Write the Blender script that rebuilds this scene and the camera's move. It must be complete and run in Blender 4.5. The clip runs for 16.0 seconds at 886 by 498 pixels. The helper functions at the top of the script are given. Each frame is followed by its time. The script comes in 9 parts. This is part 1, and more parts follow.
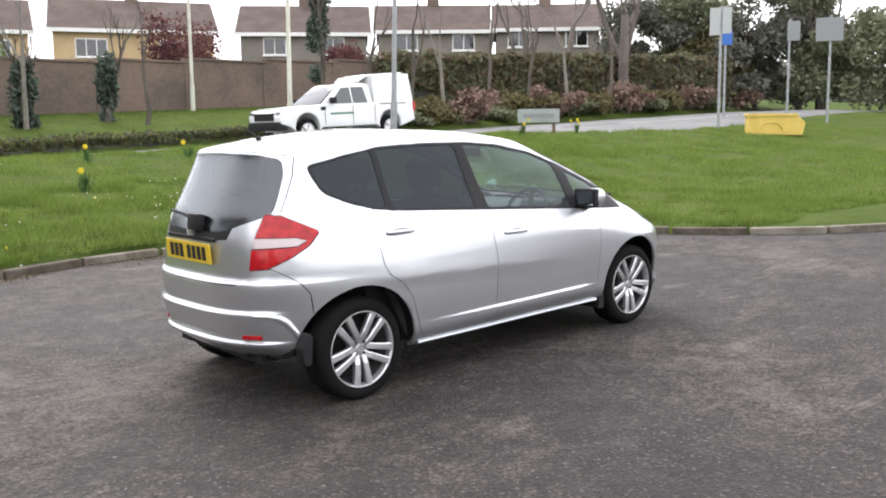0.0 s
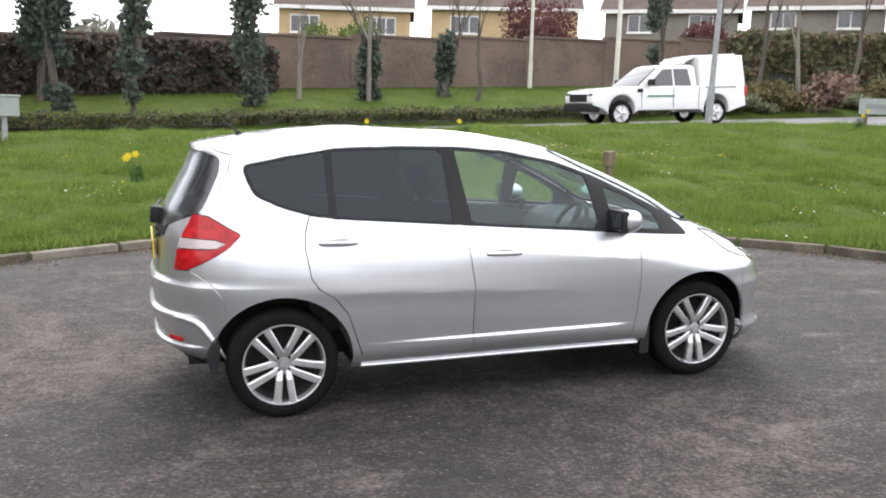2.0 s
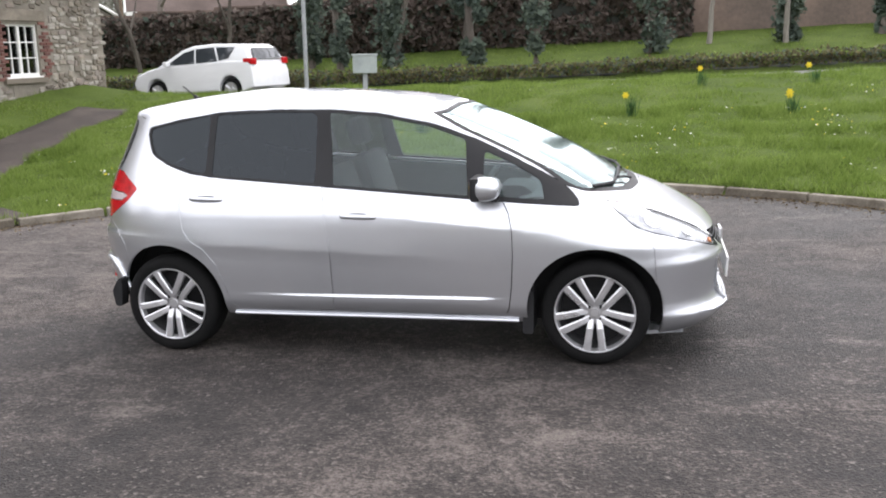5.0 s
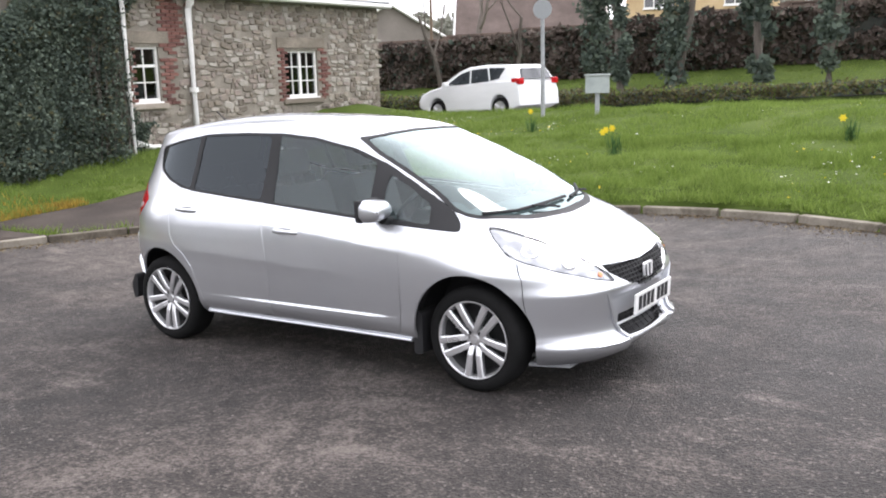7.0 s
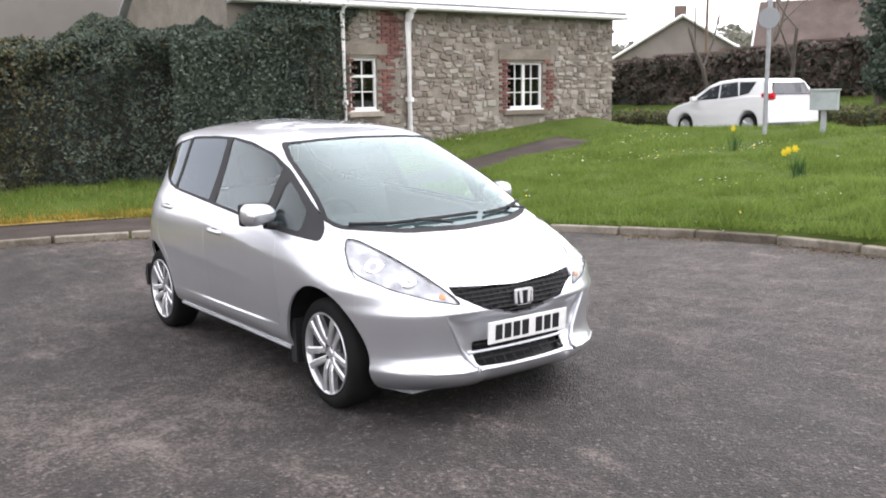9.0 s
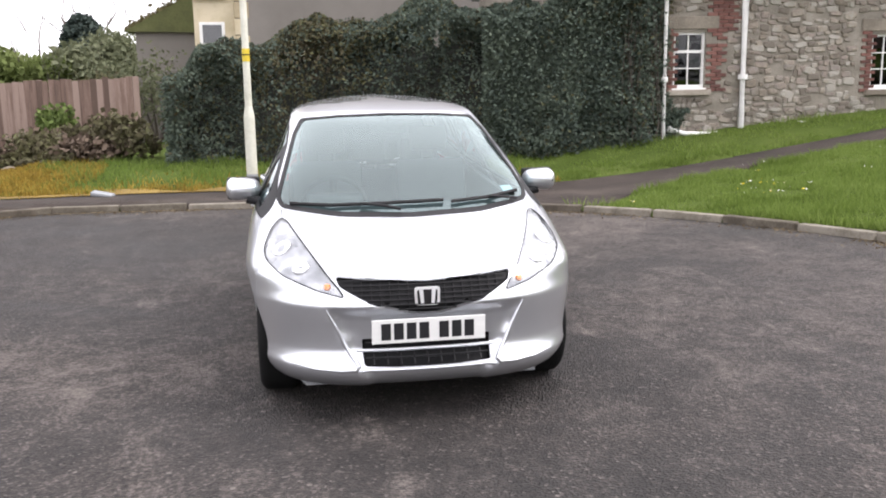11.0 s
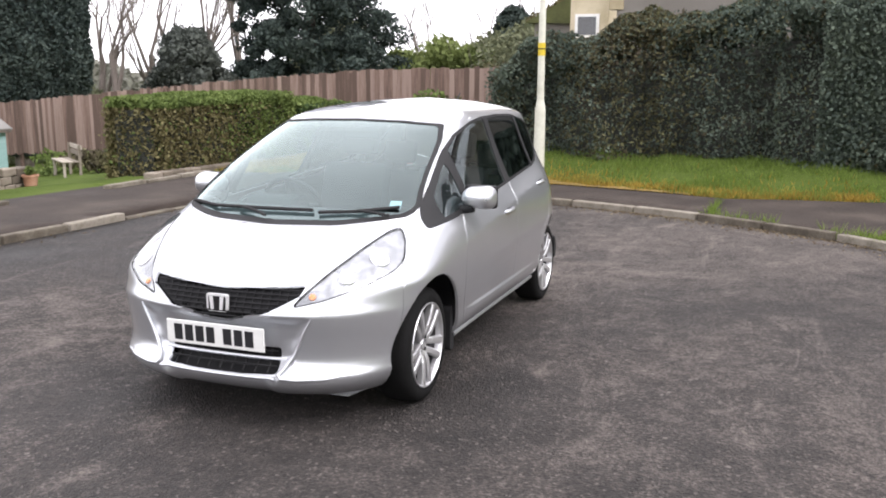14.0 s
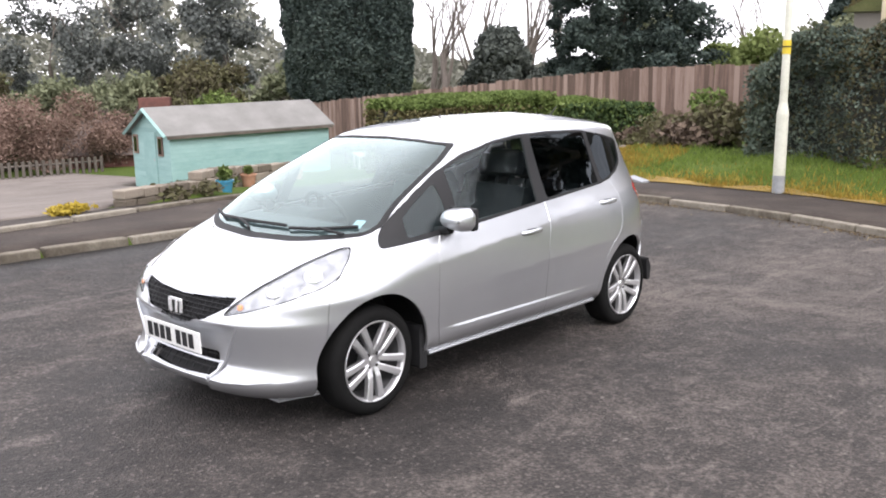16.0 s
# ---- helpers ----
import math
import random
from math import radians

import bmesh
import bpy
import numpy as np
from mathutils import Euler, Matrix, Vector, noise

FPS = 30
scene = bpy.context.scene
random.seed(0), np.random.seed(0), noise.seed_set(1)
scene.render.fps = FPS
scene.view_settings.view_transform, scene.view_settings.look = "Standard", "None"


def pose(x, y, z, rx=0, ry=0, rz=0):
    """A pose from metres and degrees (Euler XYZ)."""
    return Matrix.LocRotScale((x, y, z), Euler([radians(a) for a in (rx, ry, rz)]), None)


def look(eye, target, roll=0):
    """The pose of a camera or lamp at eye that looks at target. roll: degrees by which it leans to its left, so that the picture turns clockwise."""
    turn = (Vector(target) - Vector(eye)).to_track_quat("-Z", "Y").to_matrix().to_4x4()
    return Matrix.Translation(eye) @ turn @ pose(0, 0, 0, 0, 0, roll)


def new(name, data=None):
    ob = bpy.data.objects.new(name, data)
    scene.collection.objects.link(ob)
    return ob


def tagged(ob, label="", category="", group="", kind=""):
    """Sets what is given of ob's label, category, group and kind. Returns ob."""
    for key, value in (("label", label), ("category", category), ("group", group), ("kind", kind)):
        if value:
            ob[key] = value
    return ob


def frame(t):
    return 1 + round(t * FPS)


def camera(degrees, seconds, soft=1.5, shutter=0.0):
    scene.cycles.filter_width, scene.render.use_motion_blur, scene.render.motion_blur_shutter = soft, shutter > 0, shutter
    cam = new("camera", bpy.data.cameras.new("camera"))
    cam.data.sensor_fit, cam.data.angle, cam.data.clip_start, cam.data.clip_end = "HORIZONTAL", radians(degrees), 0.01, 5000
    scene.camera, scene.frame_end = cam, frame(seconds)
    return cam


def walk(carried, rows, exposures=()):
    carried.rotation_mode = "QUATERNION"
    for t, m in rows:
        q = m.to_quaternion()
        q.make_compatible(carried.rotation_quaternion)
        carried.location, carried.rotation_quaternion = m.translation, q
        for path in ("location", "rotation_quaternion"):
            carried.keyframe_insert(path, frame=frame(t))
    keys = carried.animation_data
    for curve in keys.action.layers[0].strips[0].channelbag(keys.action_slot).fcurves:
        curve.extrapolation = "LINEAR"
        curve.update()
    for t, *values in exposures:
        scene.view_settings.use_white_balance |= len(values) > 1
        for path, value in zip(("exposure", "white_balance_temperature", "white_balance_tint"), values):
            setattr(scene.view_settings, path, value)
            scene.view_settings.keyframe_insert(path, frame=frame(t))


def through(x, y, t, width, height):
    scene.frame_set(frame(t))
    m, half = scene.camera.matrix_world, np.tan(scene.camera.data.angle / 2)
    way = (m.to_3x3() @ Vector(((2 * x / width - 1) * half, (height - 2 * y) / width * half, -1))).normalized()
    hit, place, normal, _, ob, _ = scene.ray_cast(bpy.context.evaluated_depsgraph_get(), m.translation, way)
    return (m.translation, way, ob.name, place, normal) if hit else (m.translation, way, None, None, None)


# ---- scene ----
cam = camera(51.8, 16.0, soft=1.9, shutter=0.0)
PATH = [
    (0, (-4.288, -4.793, 1.472), (-2.955, -3.324, 1.219), -0.6),
    (0.5, (-3.78, -5.044, 1.494), (-2.593, -3.455, 1.229), -2.0),
    (1, (-3.184, -5.234, 1.577), (-2.208, -3.517, 1.266), -0.2),
    (1.5, (-2.608, -5.264, 1.601), (-1.74, -3.492, 1.273), -0.7),
    (2, (-1.957, -5.421, 1.637), (-1.33, -3.548, 1.327), 1.7),
    (2.5, (-1.328, -5.482, 1.63), (-0.885, -3.565, 1.27), 1.0),
    (3, (-0.734, -5.567, 1.654), (-0.464, -3.616, 1.301), -1.3),
    (3.2, (-0.418, -5.63, 1.688), (-0.225, -3.671, 1.332), -0.5),
    (5.3, (1.916, -5.494, 1.761), (1.333, -3.633, 1.317), -1.7),
    (5.5, (2.239, -5.415, 1.752), (1.552, -3.588, 1.317), -2.2),
    (6, (2.808, -5.236, 1.785), (2.019, -3.444, 1.375), -1.9),
    (6.5, (3.266, -4.982, 1.766), (2.33, -3.259, 1.374), -1.6),
    (7, (3.803, -4.767, 1.781), (2.693, -3.149, 1.395), -1.5),
    (7.5, (4.188, -4.39, 1.684), (2.952, -2.853, 1.35), 0.1),
    (8, (4.633, -3.959, 1.672), (3.285, -2.52, 1.34), -0.9),
    (8.2, (4.808, -3.78, 1.7), (3.401, -2.4, 1.357), -0.7),
    (10.3, (5.845, -1.415, 1.685), (3.985, -0.762, 1.35), -1.8),
    (10.5, (5.891, -1.147, 1.691), (3.995, -0.616, 1.338), -1.6),
    (11, (5.913, -0.561, 1.645), (3.974, -0.248, 1.268), -0.9),
    (11.5, (5.900, 0.011, 1.578), (3.928, 0.091, 1.256), -1.9),
    (12, (5.914, 0.608, 1.636), (3.945, 0.432, 1.332), -2.0),
    (12.5, (5.812, 1.028, 1.660), (3.852, 0.790, 1.343), -0.1),
    (13, (5.777, 1.570, 1.681), (3.866, 1.093, 1.335), -0.8),
    (13.5, (5.620, 1.987, 1.683), (3.740, 1.436, 1.279), -0.9),
    (14, (5.408, 2.385, 1.741), (3.565, 1.715, 1.344), 0.3),
    (14.5, (5.248, 2.881, 1.785), (3.496, 1.991, 1.414), -0.8),
    (15, (4.950, 3.258, 1.749), (3.315, 2.169, 1.374), 1.7),
    (15.5, (4.674, 3.667, 1.795), (3.091, 2.503, 1.424), 0.6),
    (16, (4.395, 4.109, 1.891), (2.939, 2.800, 1.482), -0.8),
]
walk(cam, [(t, look(eye, aim, roll)) for t, eye, aim, roll in PATH],
     exposures=[(0, 0.97, 6460, 13.4), (3, 0.95, 6450, 13.6), (6, 1.03, 6385, 14.9), (7.6, 1.17, 6370, 15.4), (10.5, 1.03, 6500, 16.8), (14, 0.98, 6500, 16.4), (16, 1.05, 6470, 16.2)])

# ---- daylight: bright overcast ----
world = bpy.data.worlds.new("overcast_sky")
scene.world = world
world.use_nodes = True
wn, wl = world.node_tree.nodes, world.node_tree.links
wn.clear()
w_out, w_bg, w_hs, w_sky = (wn.new("ShaderNodeOutputWorld"), wn.new("ShaderNodeBackground"),
                            wn.new("ShaderNodeHueSaturation"), wn.new("ShaderNodeTexSky"))
w_sky.sky_type, w_sky.sun_disc = "NISHITA", False
w_sky.sun_elevation, w_sky.sun_rotation = radians(51), radians(16)
w_sky.air_density, w_sky.dust_density, w_sky.ozone_density = 1.6, 1.2, 1.0
w_hs.inputs["Saturation"].default_value = 0.12
w_bg.inputs["Strength"].default_value = 0.15
wl.new(w_sky.outputs[0], w_hs.inputs["Color"])
# an even cloud layer hides most of the clear sky
w_mix = wn.new("ShaderNodeMix")
w_mix.data_type = "RGBA"
w_mix.inputs["Factor"].default_value = 0.82
w_mix.inputs["B"].default_value = (8.6, 8.75, 9.0, 1.0)
wl.new(w_hs.outputs[0], w_mix.inputs["A"])
wl.new(w_mix.outputs["Result"], w_bg.inputs["Color"])
wl.new(w_bg.outputs[0], w_out.inputs["Surface"])

sun = new("sun", bpy.data.lights.new("sun", "SUN"))
sun.data.energy, sun.data.angle, sun.data.color = 1.35, radians(30), (1.0, 0.97, 0.93)
sun.matrix_world = look((0, 0, 18), (-4, -14, 0))

# ---- materials ----
def nodes_of(name):
    m = bpy.data.materials.new(name)
    m.use_nodes = True
    nt = m.node_tree
    return m, nt, nt.nodes["Principled BSDF"]


def put(nt, kind, **inputs):
    n = nt.nodes.new(kind)
    for k, v in inputs.items():
        n.inputs[k.replace("_", " ")].default_value = v
    return n


def rgba(c):
    return (c[0], c[1], c[2], 1.0)


def surf(name, stops, scale=2.0, fine=40.0, rough=0.8, bump=0.3, metal=0.0, coat=0.0, stretch=(1, 1, 1), jitter=0.0, island=False, fine_mix=0.35, local=False, spec=0.5, rough_var=0.1):
    """Two scales of noise between the given colours, grain as relief. stops: three or more colours, dark to light."""
    m, nt, b = nodes_of(name)
    L = nt.links.new
    if local:
        co = nt.nodes.new("ShaderNodeTexCoord").outputs["Object"]
    else:
        co = nt.nodes.new("ShaderNodeNewGeometry").outputs["Position"]
    mp = nt.nodes.new("ShaderNodeMapping")
    mp.inputs["Scale"].default_value = stretch
    L(co, mp.inputs["Vector"])
    info = nt.nodes.new("ShaderNodeObjectInfo")
    if local:
        sh = nt.nodes.new("ShaderNodeVectorMath")
        sh.operation = "SCALE"
        sh.inputs[0].default_value = (37, 53, 71)
        L(info.outputs["Random"], sh.inputs["Scale"])
        L(sh.outputs[0], mp.inputs["Location"])
    n1 = put(nt, "ShaderNodeTexNoise", Scale=scale, Detail=6.0, Roughness=0.6)
    n2 = put(nt, "ShaderNodeTexNoise", Scale=fine, Detail=4.0, Roughness=0.7)
    L(mp.outputs[0], n1.inputs["Vector"])
    L(mp.outputs[0], n2.inputs["Vector"])
    mix = nt.nodes.new("ShaderNodeMix")
    mix.inputs["Factor"].default_value = fine_mix
    L(n1.outputs["Fac"], mix.inputs["A"])
    L(n2.outputs["Fac"], mix.inputs["B"])
    fac = mix.outputs["Result"]
    if jitter:
        add = nt.nodes.new("ShaderNodeMath")
        add.operation = "MULTIPLY_ADD"
        add.inputs[1].default_value = jitter
        L(nt.nodes.new("ShaderNodeNewGeometry").outputs["Random Per Island"] if island else info.outputs["Random"], add.inputs[0])
        sub = nt.nodes.new("ShaderNodeMath")
        sub.operation = "SUBTRACT"
        sub.inputs[1].default_value = jitter / 2
        L(fac, sub.inputs[0])
        L(sub.outputs[0], add.inputs[2])
        fac = add.outputs[0]
    r = nt.nodes.new("ShaderNodeValToRGB")
    els = r.color_ramp.elements
    lo, hi = 0.32, 0.68
    els[0].position, els[0].color = lo, rgba(stops[0])
    els[1].position, els[1].color = hi, rgba(stops[-1])
    for k, c in enumerate(stops[1:-1], 1):
        els.new(lo + (hi - lo) * k / (len(stops) - 1)).color = rgba(c)
    L(fac, r.inputs["Fac"])
    L(r.outputs["Color"], b.inputs["Base Color"])
    b.inputs["Metallic"].default_value = metal
    b.inputs["Coat Weight"].default_value = coat
    b.inputs["Specular IOR Level"].default_value = spec
    mr = put(nt, "ShaderNodeMapRange")
    mr.inputs["To Min"].default_value, mr.inputs["To Max"].default_value = max(0.02, rough - rough_var), min(1, rough + rough_var)
    L(n1.outputs["Fac"], mr.inputs["Value"])
    L(mr.outputs["Result"], b.inputs["Roughness"])
    if bump:
        bp = put(nt, "ShaderNodeBump", Strength=bump, Distance=0.02)
        L(n2.outputs["Fac"], bp.inputs["Height"])
        L(bp.outputs["Normal"], b.inputs["Normal"])
    return m


def plain(name, c, rough=0.4, metal=0.0, coat=0.0, spec=0.5, emit=None):
    m, nt, b = nodes_of(name)
    n = put(nt, "ShaderNodeTexNoise", Scale=6.0, Detail=4.0)
    mixc = nt.nodes.new("ShaderNodeMix")
    mixc.data_type = "RGBA"
    mixc.inputs["A"].default_value = rgba([v * 0.9 for v in c])
    mixc.inputs["B"].default_value = rgba([min(1, v * 1.08) for v in c])
    nt.links.new(n.outputs["Fac"], mixc.inputs["Factor"])
    nt.links.new(mixc.outputs["Result"], b.inputs["Base Color"])
    b.inputs["Roughness"].default_value, b.inputs["Metallic"].default_value = rough, metal
    b.inputs["Coat Weight"].default_value, b.inputs["Specular IOR Level"].default_value = coat, spec
    return m


def leafy(name, stops, rough=0.55, scale=0.5, through=0.25):
    """Leaves: colour by clump and by single leaf, a little light through them."""
    m, nt, b = nodes_of(name)
    L = nt.links.new
    g = nt.nodes.new("ShaderNodeNewGeometry")
    n = put(nt, "ShaderNodeTexNoise", Scale=scale, Detail=3.0)
    L(g.outputs["Position"], n.inputs["Vector"])
    mx = nt.nodes.new("ShaderNodeMix")
    mx.inputs["Factor"].default_value = 0.4
    L(n.outputs["Fac"], mx.inputs["A"])
    L(g.outputs["Random Per Island"], mx.inputs["B"])
    r = nt.nodes.new("ShaderNodeValToRGB")
    els = r.color_ramp.elements
    els[0].position, els[0].color = 0.25, rgba(stops[0])
    els[1].position, els[1].color = 0.75, rgba(stops[-1])
    for k, c in enumerate(stops[1:-1], 1):
        els.new(0.25 + 0.5 * k / (len(stops) - 1)).color = rgba(c)
    L(mx.outputs["Result"], r.inputs["Fac"])
    L(r.outputs["Color"], b.inputs["Base Color"])
    b.inputs["Roughness"].default_value = max(rough, 0.7)
    b.inputs["Specular IOR Level"].default_value = 0.14
    tr = nt.nodes.new("ShaderNodeBsdfTranslucent")
    L(r.outputs["Color"], tr.inputs["Color"])
    ms = nt.nodes.new("ShaderNodeMixShader")
    ms.inputs["Fac"].default_value = through
    L(b.outputs[0], ms.inputs[1])
    L(tr.outputs[0], ms.inputs[2])
    L(ms.outputs[0], nt.nodes["Material Output"].inputs["Surface"])
    return m


def pane_glass(name, tint, gloss=1.0, ior=1.6, sheen=(1, 1, 1), rough=0.02):
    """A thin pane: tinted see-through with a Fresnel mirror on top."""
    m, nt, b = nodes_of(name)
    L = nt.links.new
    nt.nodes.remove(b)
    t = put(nt, "ShaderNodeBsdfTransparent", Color=rgba(tint))
    g = put(nt, "ShaderNodeBsdfGlossy", Roughness=rough, Color=rgba(sheen))
    # the same mirror from either side: f0 + (1 - f0) * facing ** 5
    f0 = ((ior - 1) / (ior + 1)) ** 2
    lw = put(nt, "ShaderNodeLayerWeight", Blend=0.5)
    pw = nt.nodes.new("ShaderNodeMath")
    pw.operation = "POWER"
    pw.inputs[1].default_value = 5.0
    L(lw.outputs["Facing"], pw.inputs[0])
    mu = nt.nodes.new("ShaderNodeMath")
    mu.operation, mu.use_clamp = "MULTIPLY_ADD", True
    mu.inputs[1].default_value, mu.inputs[2].default_value = gloss * (1 - f0), gloss * f0
    L(pw.outputs[0], mu.inputs[0])
    ms = nt.nodes.new("ShaderNodeMixShader")
    L(mu.outputs[0], ms.inputs["Fac"])
    L(t.outputs[0], ms.inputs[1])
    L(g.outputs[0], ms.inputs[2])
    L(ms.outputs[0], nt.nodes["Material Output"].inputs["Surface"])
    return m




def tarmac(name, low, mid, high, fleck):
    """Worn asphalt: broad patches, scuffs, coarse aggregate with pale flecks."""
    m, nt, b = nodes_of(name)
    L = nt.links.new
    co = nt.nodes.new("ShaderNodeNewGeometry").outputs["Position"]
    big = put(nt, "ShaderNodeTexNoise", Scale=0.33, Detail=7.0, Roughness=0.62, Distortion=0.6)
    med = put(nt, "ShaderNodeTexNoise", Scale=3.2, Detail=6.0, Roughness=0.7)
    fin = put(nt, "ShaderNodeTexNoise", Scale=40.0, Detail=4.0, Roughness=0.85)
    vor = put(nt, "ShaderNodeTexVoronoi", Scale=80.0)
    for n in (big, med, fin, vor):
        L(co, n.inputs["Vector"])

    def math_(op, x, y, z=None):
        n = nt.nodes.new("ShaderNodeMath")
        n.operation = op
        for k, v in enumerate((x, y) if z is None else (x, y, z)):
            if isinstance(v, (int, float)):
                n.inputs[k].default_value = v
            else:
                L(v, n.inputs[k])
        return n.outputs[0]
    # scuffs drawn out along the turning tracks
    mp = nt.nodes.new("ShaderNodeMapping")
    mp.inputs["Scale"].default_value, mp.inputs["Rotation"].default_value = (0.45, 1.7, 1.0), (0, 0, 0.35)
    L(co, mp.inputs["Vector"])
    scf = put(nt, "ShaderNodeTexNoise", Scale=1.5, Detail=7.0, Roughness=0.72, Distortion=0.9)
    L(mp.outputs[0], scf.inputs["Vector"])
    sm = put(nt, "ShaderNodeMapRange")
    sm.inputs["From Min"].default_value, sm.inputs["From Max"].default_value = 0.55, 0.72
    L(scf.outputs["Fac"], sm.inputs["Value"])
    v = math_("MULTIPLY_ADD", big.outputs["Fac"], 1.5, -0.56)
    # broad tone ramp: darker towards -y and +x
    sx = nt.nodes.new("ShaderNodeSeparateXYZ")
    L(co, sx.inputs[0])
    tone_ramp = put(nt, "ShaderNodeMapRange")
    tone_ramp.inputs["From Min"].default_value, tone_ramp.inputs["From Max"].default_value = -4.5, 3.0
    L(math_("MULTIPLY_ADD", med.outputs["Fac"], 1.5, math_("MULTIPLY_ADD", sx.outputs["X"], -0.30, sx.outputs["Y"])), tone_ramp.inputs["Value"])
    v = math_("MULTIPLY_ADD", tone_ramp.outputs["Result"], 0.22, math_("SUBTRACT", v, 0.155))
    v = math_("MULTIPLY_ADD", med.outputs["Fac"], 0.75, v)
    v = math_("MULTIPLY_ADD", sm.outputs["Result"], 0.34, math_("SUBTRACT", v, 0.17))
    grn = put(nt, "ShaderNodeTexNoise", Scale=13.0, Detail=5.0, Roughness=0.75)
    L(co, grn.inputs["Vector"])
    v = math_("MULTIPLY_ADD", grn.outputs["Fac"], 0.55, math_("SUBTRACT", v, 0.275))
    v = math_("MULTIPLY_ADD", fin.outputs["Fac"], 1.7, math_("SUBTRACT", v, 0.80))
    r = nt.nodes.new("ShaderNodeValToRGB")
    e = r.color_ramp.elements
    e[0].position, e[0].color = 0.18, rgba(low)
    e[1].position, e[1].color = 0.86, rgba(high)
    e.new(0.5).color = rgba(mid)
    L(v, r.inputs["Fac"])
    spot = nt.nodes.new("ShaderNodeMath")
    spot.operation = "GREATER_THAN"
    spot.inputs[1].default_value = 0.86
    L(vor.outputs["Color"], spot.inputs[0])
    mx = nt.nodes.new("ShaderNodeMix")
    mx.data_type = "RGBA"
    mx.inputs["B"].default_value = rgba(fleck)
    peb = put(nt, "ShaderNodeTexVoronoi", Scale=34.0)
    L(co, peb.inputs["Vector"])
    chip = math_("MULTIPLY", math_("GREATER_THAN", peb.outputs["Color"], 0.93), math_("LESS_THAN", peb.outputs["Distance"], 0.42))
    L(math_("MAXIMUM", math_("MULTIPLY", spot.outputs[0], 0.36), math_("MULTIPLY", chip, 0.55)), mx.inputs["Factor"])
    L(r.outputs["Color"], mx.inputs["A"])
    L(mx.outputs["Result"], b.inputs["Base Color"])
    rr = put(nt, "ShaderNodeMapRange")
    rr.inputs["From Min"].default_value, rr.inputs["From Max"].default_value = 0.35, 0.65
    rr.inputs["To Min"].default_value, rr.inputs["To Max"].default_value = 0.62, 0.9
    L(big.outputs["Fac"], rr.inputs["Value"])
    L(rr.outputs["Result"], b.inputs["Roughness"])
    b.inputs["Specular IOR Level"].default_value = 0.4
    bp = put(nt, "ShaderNodeBump", Strength=1.0, Distance=0.014)
    L(math_("ADD", fin.outputs["Fac"], vor.outputs["Distance"]), bp.inputs["Height"])
    L(bp.outputs["Normal"], b.inputs["Normal"])
    return m


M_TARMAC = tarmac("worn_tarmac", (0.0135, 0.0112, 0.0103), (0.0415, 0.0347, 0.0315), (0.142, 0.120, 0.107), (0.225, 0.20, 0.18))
M_PATH = surf("path_tarmac", [(0.024, 0.0185, 0.0155), (0.042, 0.033, 0.028), (0.078, 0.064, 0.053)], scale=1.2, fine=60, rough=0.9, bump=0.5, spec=0.25)
M_ROAD = surf("grey_road", [(0.10, 0.10, 0.10), (0.15, 0.15, 0.148), (0.19, 0.19, 0.185)], scale=0.6, fine=30, rough=0.9, bump=0.2)
M_GRASSG = surf("grass_ground", [(0.034, 0.050, 0.011), (0.050, 0.074, 0.015), (0.066, 0.092, 0.021), (0.082, 0.104, 0.029)], scale=0.9, fine=14, rough=0.95, bump=0.8, spec=0.05)
M_KERB = surf("concrete_kerb", [(0.06, 0.048, 0.034), (0.13, 0.112, 0.085), (0.24, 0.215, 0.175)], scale=4.0, fine=40, rough=0.9, bump=0.5, jitter=0.25, local=True)
M_MOSS = surf("yellow_moss_edge", [(0.07, 0.055, 0.02), (0.20, 0.13, 0.03), (0.33, 0.23, 0.05)], scale=1.6, fine=25, rough=0.95, bump=0.8)
M_BLADE = leafy("grass_blades", [(0.095, 0.145, 0.027), (0.150, 0.215, 0.044), (0.205, 0.270, 0.076)], scale=0.8, through=0.45)
M_MOSSBLADE = leafy("ochre_dead_grass", [(0.14, 0.10, 0.025), (0.30, 0.20, 0.035), (0.42, 0.31, 0.07)], scale=1.5, through=0.3)
M_HEDGE = leafy("dark_ivy_leaves", [(0.060, 0.080, 0.068), (0.095, 0.122, 0.096), (0.125, 0.152, 0.112)], scale=1.1, through=0.25)
M_HEDGE_B = leafy("brown_green_leaves", [(0.055, 0.045, 0.030), (0.085, 0.078, 0.042), (0.125, 0.125, 0.06)], scale=0.8, through=0.15)
M_CLIP = leafy("clipped_hedge_leaves", [(0.062, 0.088, 0.026), (0.118, 0.165, 0.046), (0.185, 0.235, 0.078)], scale=0.9, through=0.25)
M_LAUREL = leafy("laurel_leaves", [(0.030, 0.050, 0.022), (0.052, 0.085, 0.034), (0.085, 0.125, 0.050)], scale=0.9, through=0.2)
M_OLIVE = leafy("olive_brown_leaves", [(0.085, 0.072, 0.036), (0.135, 0.118, 0.055), (0.185, 0.168, 0.080)], scale=1.2, through=0.2)
M_CONIF = leafy("conifer_needles", [(0.026, 0.038, 0.036), (0.048, 0.066, 0.058), (0.075, 0.096, 0.080)], scale=0.35, through=0.1)
M_GREYCONIF = leafy("grey_green_needles", [(0.058, 0.068, 0.062), (0.088, 0.10, 0.088), (0.125, 0.138, 0.118)], scale=0.5, through=0.15)
M_LIME = leafy("fresh_lime_leaves", [(0.11, 0.14, 0.045), (0.17, 0.21, 0.07), (0.24, 0.28, 0.11)], scale=0.3, through=0.3)
